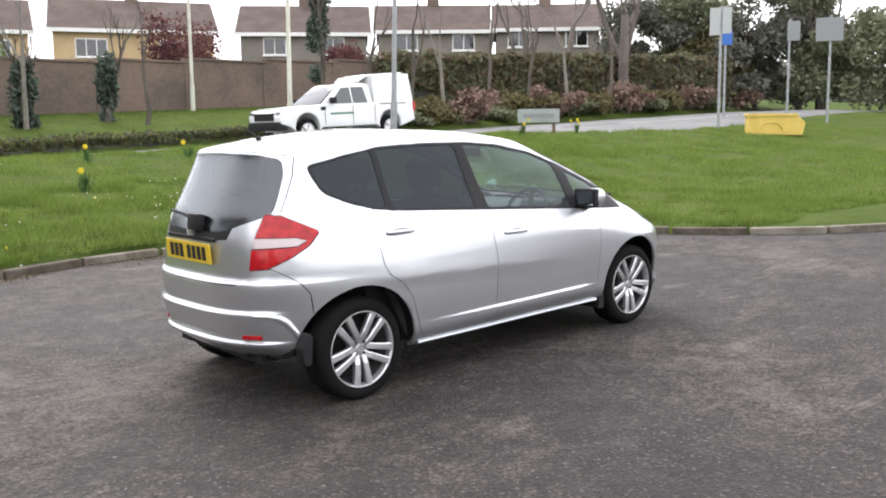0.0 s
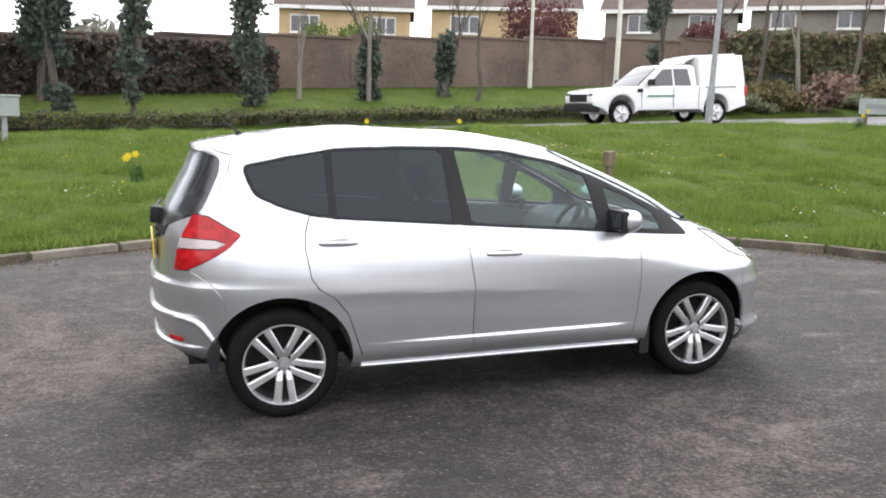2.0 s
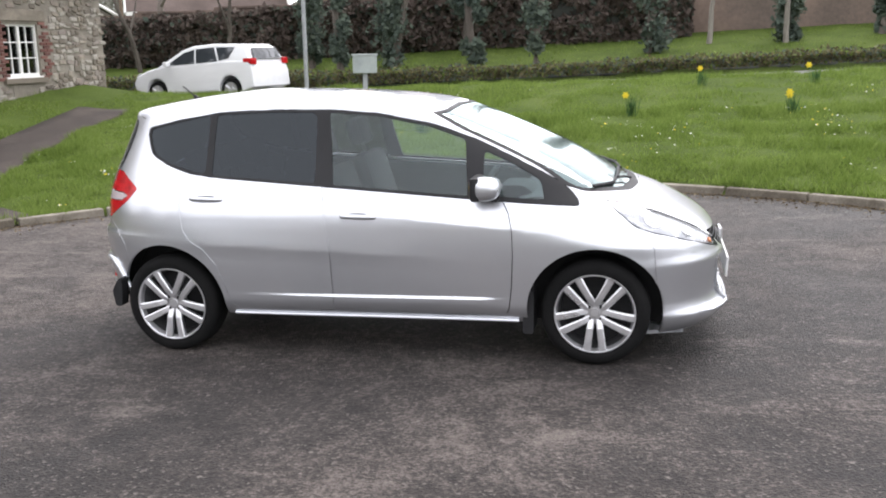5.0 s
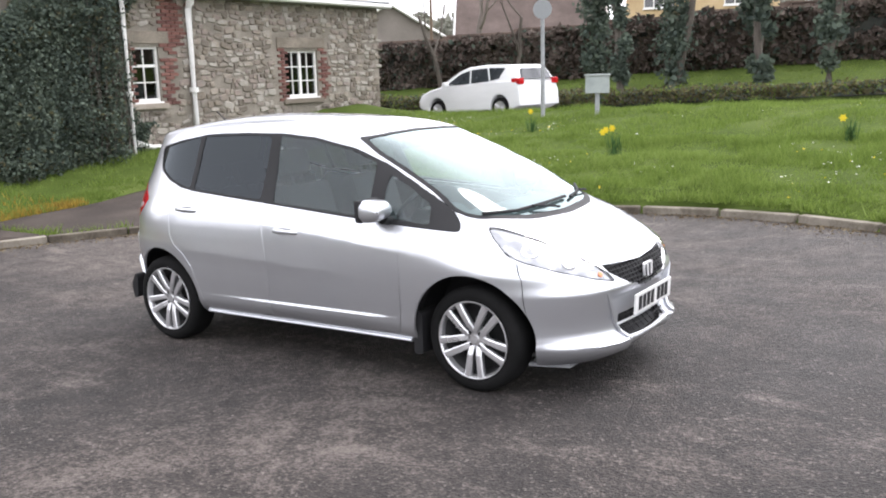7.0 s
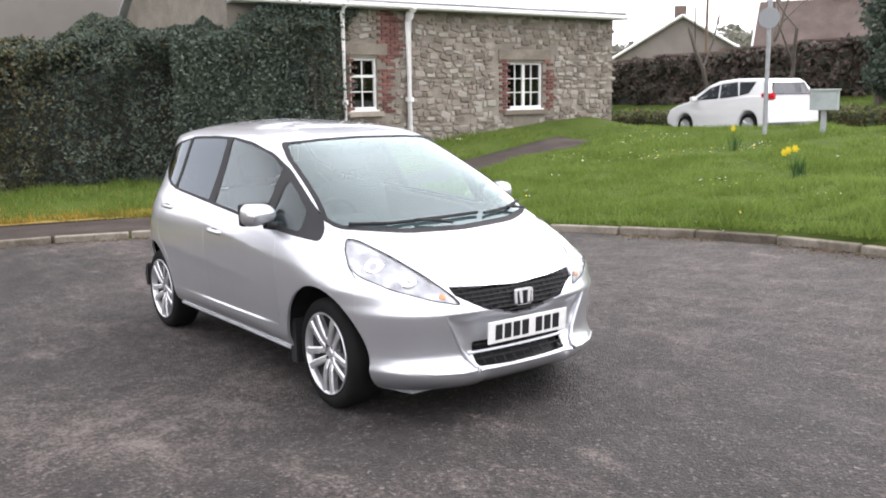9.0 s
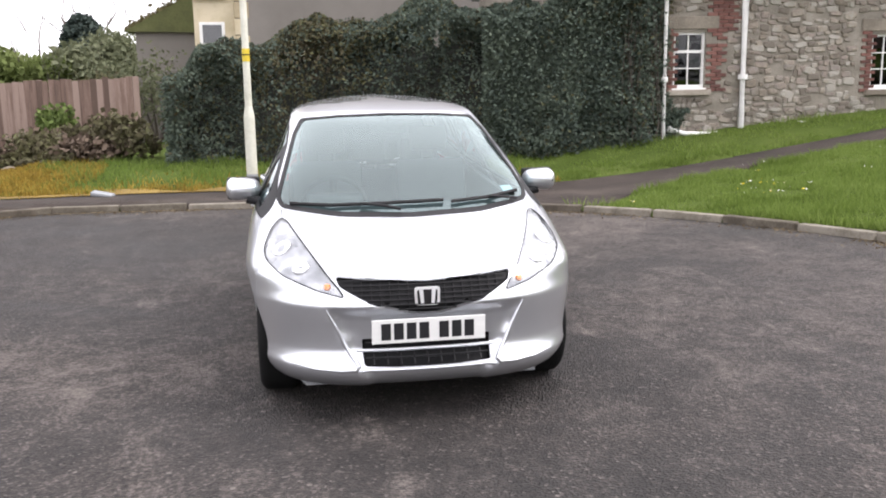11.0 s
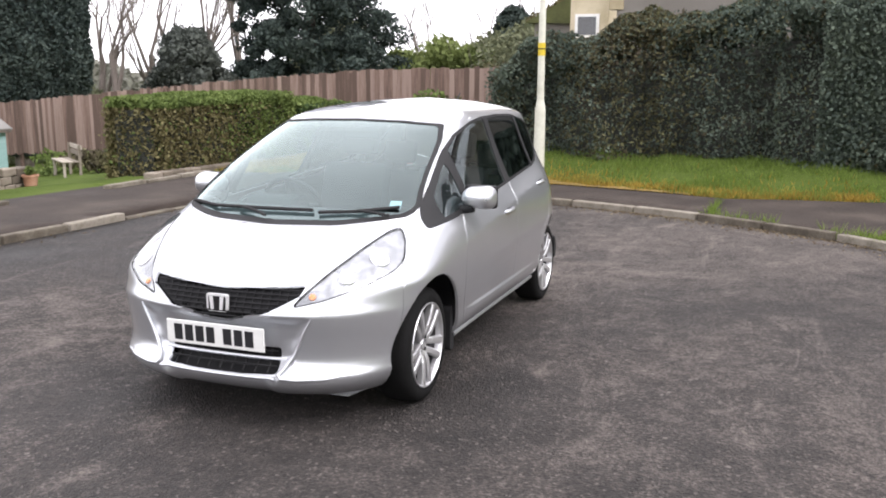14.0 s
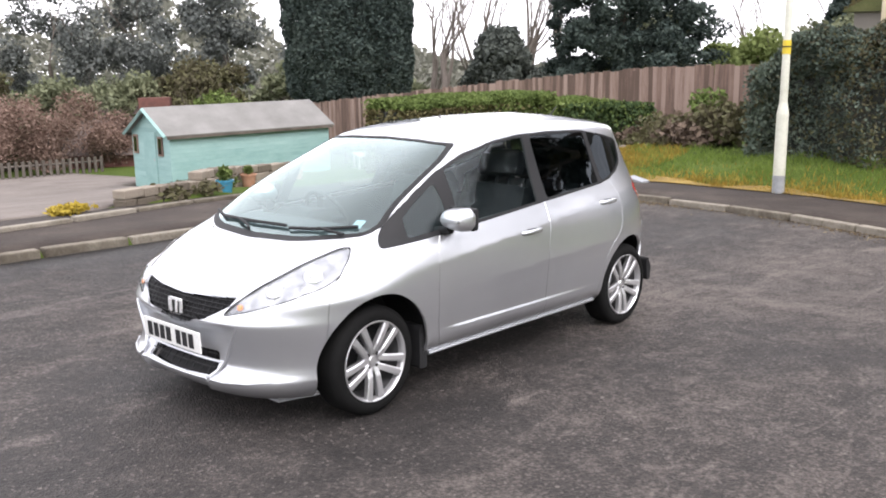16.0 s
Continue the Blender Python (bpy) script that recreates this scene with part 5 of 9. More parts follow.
# lamps: bright bowls behind the clear lenses
for lr, sg in (("right", -1), ("left", 1)):
    lens = CAR["headlight_" + lr]
    me = lens.data.copy()
    ctr = Vector((1.58, sg * 0.58, 0.74))
    for v in me.vertices:
        v.co = ctr + (v.co - ctr) * 0.999 + Vector((-0.007, 0, -0.005))
    me.materials.clear()
    me.materials.append(M_LAMPCLEAR)
    bowl = new("lamp_bowl", me)
    bowl.parent = lens
    for yy, zz, r, nm, mt in ((0.650, 0.795, 0.050, "lamp_reflector", M_CHROME), (0.565, 0.728, 0.042, "lamp_reflector", M_CHROME), (0.450, 0.652, 0.017, "indicator_bulb", M_ORANGE)):
        # a dished ring lying along the lamp's own slope
        fx = front_x(yy, zz)
        gy, gz = (front_x(yy + 0.01, zz) - fx) / 0.01, (front_x(yy, zz + 0.01) - fx) / 0.01
        q = Vector((1, -gy * sg, -gz)).to_track_quat("-Y", "Z").to_matrix().to_4x4()
        ring_ = lathe([(r, -0.002), (r * 0.94, -0.005), (r * 0.86, -0.003), (r * 0.5, 0.0005), (0.0005, 0.002)] if mt is M_CHROME else [(r, 0.0), (r * 0.8, -0.006), (0.0005, -0.009)], 24)
        part(nm, ring_, mt, lens, "", True).matrix_basis = Matrix.Translation(Vector((fx, sg * yy, zz)) - Vector((1, -gy * sg, -gz)).normalized() * 0.007) @ q
    seal = [(front_x(y, z) + 0.0005, sg * -y, z) for y, z in closed(HEADLIGHT)]
    part("lamp_seal", tube(bmesh.new(), seal, 0.003, 6), M_BLACK, lens, "dark rubber seal", True)
    # mirrors on the doors
    mir = new("door_mirror")
    mir.parent, mir.matrix_basis = car, pose(0.70, sg * 0.860, 1.005)
    hb = bmesh.new()
    bmesh.ops.create_cube(hb, size=1, matrix=Matrix.Diagonal((0.15, 0.208, 0.150, 1)))
    for v in hb.verts:
        if v.co.x > 0:
            v.co.y *= 0.82
            v.co.z *= 0.78
        if v.co.y * sg < 0:
            v.co.z *= 0.80
    bmesh.ops.bevel(hb, geom=hb.edges[:], offset=0.06, segments=6, affect="EDGES", profile=0.55)
    part("mirror_shell", hb, M_PAINT, mir, "silver mirror shell", True)
    part("mirror_frame", boxed(-0.082, -0.030, -0.094, 0.094, -0.064, 0.064, bevel=0.02), M_BLACK, mir, "black mirror frame", True)
    part("mirror_glass", boxed(-0.087, -0.0825, -0.078, 0.078, -0.048, 0.048), M_MIRROR, mir)
    part("indicator_strip", boxed(0.050, 0.067, sg * -0.005 if sg > 0 else -0.072, 0.072 if sg > 0 else 0.005, -0.012, 0.004, bevel=0.004), M_LAMPCLEAR, mir)
    bm = tube(bmesh.new(), [(0.03, -sg * 0.02, -0.05), (0.03, -sg * 0.07, -0.065), (0.035, -sg * 0.115, -0.075)], [0.03, 0.026, 0.034], 10)
    part("mirror_foot", bm, M_BLACK, mir, "black mirror foot", True)
    # pull handles, each with a thin black sliver as its shadow line
    for x, z, door in ((-0.955, 0.943, "rear_door_"), (-0.035, 0.848, "front_door_")):
        y = side_y(x, z)
        hb = bmesh.new()
        pts = [(-0.098, -0.004, 0), (-0.085, 0.006, 0), (-0.04, 0.013, 0), (0.04, 0.013, -0.002), (0.085, 0.006, -0.004), (0.098, -0.004, -0.005)]
        tube(hb, [(px, sg * py, pz) for px, py, pz in pts], [0.012, 0.0135, 0.0145, 0.0145, 0.0135, 0.012], 10)
        part("door_handle", hb, M_PAINT, CAR[door + lr], "", True).matrix_basis = pose(x, sg * y, z)
        rb = bmesh.new()
        bmesh.ops.create_uvsphere(rb, u_segments=20, v_segments=10, radius=1, matrix=Matrix.Diagonal((0.055, 0.003, 0.004, 1)))
        part("handle_shadow", rb, M_BLACK, CAR[door + lr], "", True).matrix_basis = pose(x, sg * (y + 0.0005), z + 0.013)
    # rear reflector in the bumper
    ry = 0.50
    slope = (rear_x(ry + 0.01, 0.425) - rear_x(ry - 0.01, 0.425)) / 0.02
    part("reflector", boxed(-0.006, 0.006, -0.06, 0.06, -0.012, 0.012, bevel=0.004), M_RED, CAR["rear_bumper"], "red reflector").matrix_basis = pose(rear_x(ry, 0.425), sg * ry, 0.425, 0, 0, -sg * math.degrees(math.atan(slope)))

# ridges that turn down at the rear bumper's corners
for sg in (-1, 1):
    ridge = [(rear_x(y, z) - 0.001, sg * y, z) for y, z in ((0.54, 0.550), (0.60, 0.548), (0.635, 0.536), (0.655, 0.51), (0.672, 0.46), (0.688, 0.40), (0.70, 0.33))]
    part("bumper_ridge", tube(bmesh.new(), ridge, [0.006, 0.014, 0.020, 0.021, 0.019, 0.015, 0.004], 12), M_PAINT, CAR["rear_bumper"], "", True)

# grille bars
for k in range(7):
    z = 0.545 + 0.021 * k
    ym = float(np.interp(z, (0.520, 0.578, 0.652, 0.69), (0.06, 0.26, 0.39, 0.40))) - 0.012
    pts = [(front_x(y, z) - 0.014, y, z) for y in np.linspace(-ym, ym, 15)]
    part("grille_bar", tube(bmesh.new(), pts, 0.0042, 6), M_GRILLE, CAR["grille"], "", True)
for sg in (-1, 1):
    for k in range(1, 9):
        y = 0.042 * k * sg
        zt = 0.672 + 0.05 * abs(y)
        zb = float(np.interp(abs(y), (0.06, 0.26, 0.39), (0.527, 0.586, 0.66)))
        part("grille_bar", tube(bmesh.new(), [(front_x(y, z) - 0.016, y, z) for z in np.linspace(zb, zt, 4)], 0.003, 5), M_GRILLE, CAR["grille"])
for z, r, ym, mt, nm in ((0.350, 0.0085, 0.325, M_PAINT, "chrome_strip"), (0.318, 0.004, 0.285, M_BLACK, "lower_bar"), (0.385, 0.004, 0.285, M_BLACK, "lower_bar")):
    pts = [(front_x(y, z) - 0.028, y, z) for y in np.linspace(-ym, ym, 15)]
    part(nm, tube(bmesh.new(), pts, r, 8), mt, CAR["lower_grille"], "", True)
for k in range(-4, 5):
    y = 0.062 * k
    part("lower_bar", tube(bmesh.new(), [(front_x(y, z) - 0.045, y, z) for z in (0.29, 0.34, 0.395)], 0.004, 5), M_BLACK, CAR["lower_grille"])
lip = [(front_x(y, 0.285) - (0.022 if abs(y) < 0.28 else 0.004), y, 0.272 + 0.006 * abs(y)) for y in np.linspace(-0.31, 0.31, 17)]
for sg in (-1, 1):
    ridge = [(front_x(y, z) + 0.001, sg * y, z) for y, z in ((0.458, 0.552), (0.430, 0.497), (0.402, 0.437), (0.374, 0.374), (0.338, 0.318), (0.318, 0.292), (0.33, 0.279), (0.40, 0.272), (0.52, 0.275), (0.62, 0.288))]
    part("bumper_ridge", tube(bmesh.new(), ridge, [0.002, 0.007, 0.009, 0.010, 0.010, 0.010, 0.010, 0.009, 0.006, 0.002], 10), M_PAINT, CAR["front_bumper"], "", True)
part("lower_lip", tube(bmesh.new(), lip, 0.011, 8), M_PAINT, CAR["front_bumper"], "", True)


def badge(x, z, w, h, face, parent):
    b = new("badge")
    b.parent, b.matrix_basis = parent, pose(x, 0, z)
    f = 1 if face > 0 else -1
    outer, inner = rounded([(-w, -h * 0.86), (w, -h * 0.86), (w * 1.05, h), (-w * 1.05, h)], 0.014, 3), rounded([(-w * 0.8, -h * 0.66), (w * 0.8, -h * 0.66), (w * 0.84, h * 0.78), (-w * 0.84, h * 0.78)], 0.010, 3)
    m = Matrix(((0, 0, f, 0), (1, 0, 0, 0), (0, 1, 0, 0), (0, 0, 0, 1)))
    part("badge_plate", prism(bmesh.new(), outer, -0.004, 0.008, m), M_BADGE, b, "chrome badge plate")
    part("badge_inlay", prism(bmesh.new(), inner, 0.0082, 0.0105, m), M_GLOSSBLACK, b)
    for s in (-1, 1):
        part("badge_bar", prism(bmesh.new(), [(s * w * 0.30, -h * 0.62), (s * w * 0.55, -h * 0.62), (s * w * 0.68, h * 0.75), (s * w * 0.36, h * 0.75)], 0.0107, 0.016, m), M_BADGE, b)


badge(XF(0.60) - 0.004, 0.598, 0.056, 0.045, 1, car)
badge(XR(0.985) - 0.004, 0.985, 0.036, 0.030, -1, car)


def number_plate(x, z, face, mat, label, tilt):
    """A plate with plain bars for its characters."""
    p = new("number_plate")
    p.parent, p.matrix_basis = car, pose(x, 0, z, 0, tilt, 0)
    p["label"] = label
    part("plate", boxed(-0.005, 0.005, -0.26, 0.26, -0.0555, 0.0555, bevel=0.002), mat, p)
    y = -0.218
    for k in range(7):
        if k == 4:
            y += 0.033
        xx = 0.0068 * face
        part("plate_bar", boxed(min(xx, 0), max(xx, 0), y, y + 0.044, -0.0385, 0.0385), M_INK, p)
        y += 0.058
    return p


number_plate(1.966, 0.452, 1, M_PLATEW, "white front plate with plain black bars", 4)
number_plate(-1.872, 0.872, -1, M_PLATEY, "yellow rear plate with plain black bars", -3)


def wiper(pts, parent, r=0.008):
    part("wiper_blade", tube(bmesh.new(), pts, r, 6), M_BLACK, parent, "black wiper", True)


def on_screen(y, z, lift):
    return (front_x(y, z) + lift * 0.45, y, z + lift * 0.9)


wip = new("wipers")
wip.parent = car
wiper([on_screen(y, z, 0.011) for y, z in ((-0.60, 0.962), (-0.40, 0.955), (-0.10, 0.958), (0.18, 0.962))], wip, 0.010)
wiper([on_screen(y, z, 0.019) for y, z in ((-0.05, 0.925), (-0.12, 0.94), (-0.25, 0.956))], wip, 0.008)
wiper([on_screen(y, z, 0.011) for y, z in ((0.22, 0.955), (0.42, 0.966), (0.60, 0.985))], wip, 0.0095)
wiper([on_screen(y, z, 0.019) for y, z in ((0.58, 0.945), (0.50, 0.957), (0.42, 0.966))], wip, 0.008)
bm = bmesh.new()
prism(bm, [(front_x(y, 0.925) - 0.03, y) for y in np.linspace(-0.62, 0.62, 15)] + [(front_x(y, 0.925) + 0.055, y) for y in np.linspace(0.60, -0.60, 15)], 0.87, 0.905)
part("cowl", bm, M_BLACK, car, "black scuttle panel")
rw = new("rear_wiper")
rw.parent = CAR["tailgate"]
part("wiper_pivot", boxed(-0.05, 0.015, -0.06, 0.035, -0.045, 0.05, bevel=0.015), M_BLACK, rw, "", True).matrix_basis = pose(rear_x(0, 1.03) - 0.005, -0.06, 1.035, 0, 8, 0)
part("wiper_arm", tube(bmesh.new(), [(rear_x(y, z) - 0.03, y, z) for y, z in ((-0.06, 1.055), (0.08, 1.075), (0.30, 1.085))], [0.014, 0.011, 0.008], 6), M_BLACK, rw, "", True)
bm = cone(bmesh.new(), 0.018, 0.014, (-1.36, 0, 1.475), (-1.38, 0, 1.495), 10)
cone(bm, 0.006, 0.004, (-1.38, 0, 1.495), (-1.46, 0, 1.56), 6)
part("aerial", bm, M_BLACK, car, "short black roof aerial")
ex, ez = front_x(0.575, 1.01), 1.01
part("windscreen_sticker", boxed(-0.036, 0.036, -0.03, 0.03, -0.001, 0.001), M_STICKER, car, "pale blue windscreen sticker").matrix_basis = pose(ex - 0.012, 0.56, ez - 0.012, 0, 28, 12)
# recessed number-plate panel on the tailgate
part("tailgate_handle", boxed(-0.006, 0.012, -0.27, 0.27, -0.012, 0.012, bevel=0.005), M_BLACK, CAR["tailgate"], "", True).matrix_basis = pose(XR(0.95) - 0.004, 0, 0.948)

# ---- kerbs ----
RNG = np.random.default_rng(7)


def lz(x, y):
    return float(land(x, y))


def dropped(p):
    return -5.6 < p.x < -2.9 and p.y < -4


kerb_bm = boxed(-0.452, 0.452, 0.0, 0.125, -0.16, 0.0, bevel=0.018)
kerb_me = bpy.data.meshes.new("kerb_stone")
kerb_bm.to_mesh(kerb_me)
kerb_bm.free()
kerb_me.materials.append(M_KERB)
kerb = thing("kerb", "weathered concrete kerb round the turning circle", "kerb", kind="structure")


def lay_kerb(line, top, lo=0.0):
    pts, run = dense([(p.x, p.y) for p in line], 0.05), 0.0
    last = pts[0]
    start = pts[0]
    for p in pts[1:]:
        run += (p - last).length
        last = p
        if run >= 0.915:
            mid, d = (start + p) / 2, p - start
            up = 0.022 if dropped(mid) else top
            # the stone's front face lies on the line, its body outside
            ang = math.degrees(math.atan2(d.y, d.x))
            share("kerb_stone", kerb_me, kerb, pose(mid.x, mid.y, road_z(mid.x) + up + random.uniform(-0.006, 0.006) + lo, random.uniform(-1.2, 1.2), -1.6 * math.cos(math.radians(ang)) + random.uniform(-0.6, 0.6), ang) @ Matrix.Scale(-1, 4, (0, 1, 0)))
            start, run = p, 0.0


lay_kerb(KLINE[4:], 0.085)
edge2 = [Vector(p) for p in ((8.0, -6.0), (3.0, -6.05), (0.0, -6.12), (-2.2, -6.62), (-5.0, -6.75), (-8.2, -6.95))]
lay_kerb(edge2, 0.13)

# yellow mossy edge between footway and grass
bm = bmesh.new()
mo = [(-9.0, -5.6), (-9.22, -3.0), (-9.12, -1.0), (-8.72, 0.6), (-8.45, 1.6)]
for a, b in zip(dense(mo, 0.15), dense(mo, 0.15)[1:]):
    w0, w1 = 0.17 + 0.3 * lumps(a.x, a.y, 1.3), 0.17 + 0.3 * lumps(b.x, b.y, 1.3)
    vs = [(a.x + 0.06, a.y), (b.x + 0.06, b.y), (b.x - w1, b.y), (a.x - w0, a.y)]
    bm.faces.new([bm.verts.new((x, y, lz(x, y) + 0.105 + (0.0 if k < 2 else 0.012))) for k, (x, y) in enumerate(vs)])
mo = [(-8.3, -6.6), (-9.4, -6.7), (-11.8, -7.0)]
for a, b in zip(dense(mo, 0.2), dense(mo, 0.2)[1:]):
    vs = [(a.x, a.y + 0.35 + 0.5 * lumps(a.x, a.y, 1.7)), (b.x, b.y + 0.35 + 0.5 * lumps(b.x, b.y, 1.7)), (b.x, b.y - 0.1), (a.x, a.y - 0.1)]
    bm.faces.new([bm.verts.new((x, y, lz(x, y) + 0.13)) for x, y in vs])
bmesh.ops.recalc_face_normals(bm, faces=bm.faces)
tagged(link("moss_edge", bm, M_MOSS), "ochre moss and dead grass along the footway", "moss", kind="structure")

# ---- grass blades, daisies ----
def free_ground(n, x0, x1, y0, y1, rng):
    x, y = rng.uniform(x0, x1, n), rng.uniform(y0, y1, n)
    ok = ~(inside(x, y, KOPOLY) | inside(x, y, FOOT) | inside(x, y, PATHW) | inside(x, y, JUNCTION)) & ((y < 15.8) | (y > 21.9))
    return x[ok], y[ok]


def blades(name, x, y, h, wd, mat, label, tuft=1.0):
    n = len(x)
    rng = np.random.default_rng(len(x))
    z = np.maximum(turf_z(x, y), land(x, y) + 0.03) - 0.008
    a = rng.uniform(0, 2 * np.pi, n)
    hh = h * rng.uniform(0.5, 1.5, n) * tuft
    lean = rng.normal(0, 0.45, (n, 2)) * hh[:, None]
    V = np.empty((n, 3, 3))
    V[:, 0] = np.stack([x - wd * np.cos(a), y - wd * np.sin(a), z], 1)
    V[:, 1] = np.stack([x + wd * np.cos(a), y + wd * np.sin(a), z], 1)
    V[:, 2] = np.stack([x + lean[:, 0], y + lean[:, 1], z + hh], 1)
    me = bpy.data.meshes.new(name)
    me.vertices.add(3 * n)
    me.vertices.foreach_set("co", V.ravel())
    me.loops.add(3 * n)
    me.loops.foreach_set("vertex_index", np.arange(3 * n))
    me.polygons.add(n)
    me.polygons.foreach_set("loop_start", np.arange(0, 3 * n, 3))
    me.polygons.foreach_set("loop_total", np.full(n, 3))
    me.update(calc_edges=True)
    me.materials.append(mat)
    return tagged(new(name, me), label, "grass", kind="stuff")


bx, by, bt = [], [], []
for n, *a in ((300000, -9.5, 10.0, 1.0, 10.0), (120000, -10.0, 16.0, 9.0, 15.8), (50000, -12.0, -7.0, -6.5, 12.0), (70000, 9.6, 22.0, -0.9, 9.2), (40000, 9.0, 30.0, 8.0, 15.5), (25000, -12, 25, 21.9, 29.0)):
    x_, y_ = free_ground(n, *a, RNG)
    # tussocks: thin the blades where the noise is low
    k_ = np.array([lumps(a_, b_, 1.3, 9) + 0.5 * lumps(a_, b_, 4.0, 2) for a_, b_ in zip(x_[::1], y_[::1])])
    ok_ = k_ + RNG.uniform(-0.35, 0.5, len(k_)) > -0.30
    bx.append(x_[ok_])
    by.append(y_[ok_])
    bt.append(np.clip(1.0 + 1.5 * k_[ok_], 0.45, 2.0))
bx, by, bt = np.concatenate(bx), np.concatenate(by), np.concatenate(bt)
mx_, my_ = [], []
for p_ in dense([(-9.0, -5.6), (-9.22, -3.0), (-9.12, -1.0), (-8.72, 0.6), (-8.36, 1.6), (-8.62, 2.6), (-8.85, 3.8)], 0.0006):
    if random.random() < 0.55 + 0.9 * lumps(p_.x, p_.y, 1.1, 6):
        mx_.append(p_.x + 0.05 - random.expovariate(3.4))
        my_.append(p_.y + random.uniform(-0.05, 0.05))
for k in range(5000):
    q_ = random.uniform(-12.4, -8.3)
    if lumps(q_, 1, 1.5, 3) > -0.2:
        mx_.append(q_)
        my_.append(-6.75 + random.uniform(-0.2, 1.0))
for k in range(16000):
    q_, w_ = random.uniform(-12.6, -9.2), random.uniform(-7.0, -3.9)
    if random.random() < (-3.7 - w_) / 1.6 + 0.8 * lumps(q_, w_, 0.9, 5):
        mx_.append(q_)
        my_.append(w_)
blades("dead_grass", np.array(mx_), np.array(my_), 0.085, 0.011, M_MOSSBLADE, "ochre dead grass along the footway's edge")
blades("grass", bx, by, 0.065, 0.008, M_BLADE, "rough green spring grass in tussocks", bt)
# ragged grass hanging over the kerb
kx, ky = [], []
for p_ in dense([(p.x, p.y) for p in offset_line(KLINE[14:70], 0.17)], 0.006):
    if lumps(p_.x, p_.y, 1.1, 4) > (0.7 if inside(p_.x, p_.y, FOOT) else -0.15):
        kx.append(p_.x + random.uniform(-0.07, 0.10))
        ky.append(p_.y + random.uniform(-0.07, 0.10))
blades("verge_grass", np.array(kx), np.array(ky), 0.13, 0.009, M_BLADE, "long grass leaning over the kerb")

# leaf litter, grit and moss crumbs swept against the kerb
rng_ = np.random.default_rng(61)
lp_ = np.array([(p.x, p.y) for p in offset_line(KLINE[8:100], -0.02)])
sel_ = rng_.integers(0, len(lp_) - 1, 9000)
f_ = rng_.uniform(size=9000)[:, None]
q_ = lp_[sel_] * (1 - f_) + lp_[sel_ + 1] * f_
t_ = lp_[sel_ + 1] - lp_[sel_]
n2_ = np.stack([-t_[:, 1], t_[:, 0]], 1) / (np.linalg.norm(t_, axis=1)[:, None] + 1e-9)
q_ = q_ + n2_ * rng_.exponential(0.11, 9000)[:, None]
k_ = np.array([lumps(a_, b_, 0.8, 31) for a_, b_ in q_])
q_ = q_[(k_ + rng_.uniform(-0.2, 0.35, 9000) > 0) & inside(q_[:, 0], q_[:, 1], KPOLY)]
M_LITTER = leafy("brown_leaf_litter", [(0.06, 0.042, 0.025), (0.13, 0.095, 0.055), (0.27, 0.22, 0.14)], scale=2.0, through=0.1)
tagged(leaves_mesh("leaf_litter", np.stack([q_[:, 0], q_[:, 1], road_z(q_[:, 0]) + 0.008], 1), 0.013, M_LITTER, flat=0.92, seed=62), "brown leaf litter and grit along the kerb", "leaf litter", kind="stuff")

dx, dy = free_ground(5200, -9.0, 8.5, 3.0, 12.5, RNG)
k_ = np.array([lumps(a_, b_, 0.9, 21) for a_, b_ in zip(dx, dy)])
dx, dy = dx[k_ > 0.25], dy[k_ > 0.25]
dp = np.stack([dx, dy, turf_z(dx, dy) + 0.09], 1)
tagged(leaves_mesh("daisies", dp[::2], 0.016, M_DAISY, flat=0.8, seed=3), "tiny white daisies scattered in the grass", "flowers", kind="stuff")
tagged(leaves_mesh("dandelions", dp[1::5], 0.018, M_DAFF, flat=0.8, seed=4), "tiny yellow wild flowers in the grass", "flowers", kind="stuff")


def daffodils(x, y, n, seed):
    t = thing("daffodil_clump", "clump of yellow daffodils with strap leaves in the grass", "daffodils", pose(x, y, lz(x, y) + 0.07), group="daffodil clumps on the bank")
    rng = random.Random(seed)
    bm = bmesh.new()
    for k in range(26):
        a, r, h = rng.uniform(0, 6.28), rng.uniform(0, 0.12), rng.uniform(0.2, 0.36)
        p = Vector((r * math.cos(a), r * math.sin(a), 0))
        q = p + Vector((rng.uniform(-0.1, 0.1), rng.uniform(-0.1, 0.1), h))
        w = Vector((-math.sin(a), math.cos(a), 0)) * 0.008
        m = (p + q) / 2 + Vector((0, 0, 0.04))
        v = [bm.verts.new(c) for c in (p - w, p + w, m + w, q, m - w)]
        bm.faces.new(v)
    part("leaf_tuft", bm, M_DAFFLEAF, t)
    for k in range(n):
        h = rng.uniform(0.30, 0.46)
        o = Vector((rng.uniform(-0.17, 0.17), rng.uniform(-0.17, 0.17), h))
        bm = cone(bmesh.new(), 0.005, 0.004, (o.x * 0.5, o.y * 0.5, 0), o, 5)
        st = part("stem", bm, M_DAFFLEAF, t)
        bm = bmesh.new()
        ctr = o + Vector((0, -0.03, 0))
        for j in range(6):
            a = j * math.pi / 3
            d = Vector((math.cos(a), 0, math.sin(a)))
            s = Vector((-math.sin(a), 0, math.cos(a))) * 0.022
            bm.faces.new([bm.verts.new(c) for c in (ctr, ctr + d * 0.03 + s, ctr + d * 0.062, ctr + d * 0.03 - s)])
        cone(bm, 0.012, 0.022, ctr, ctr + Vector((0, -0.035, 0)), 8)
        part("flower", bm, M_DAFF, st, "yellow trumpet flower")


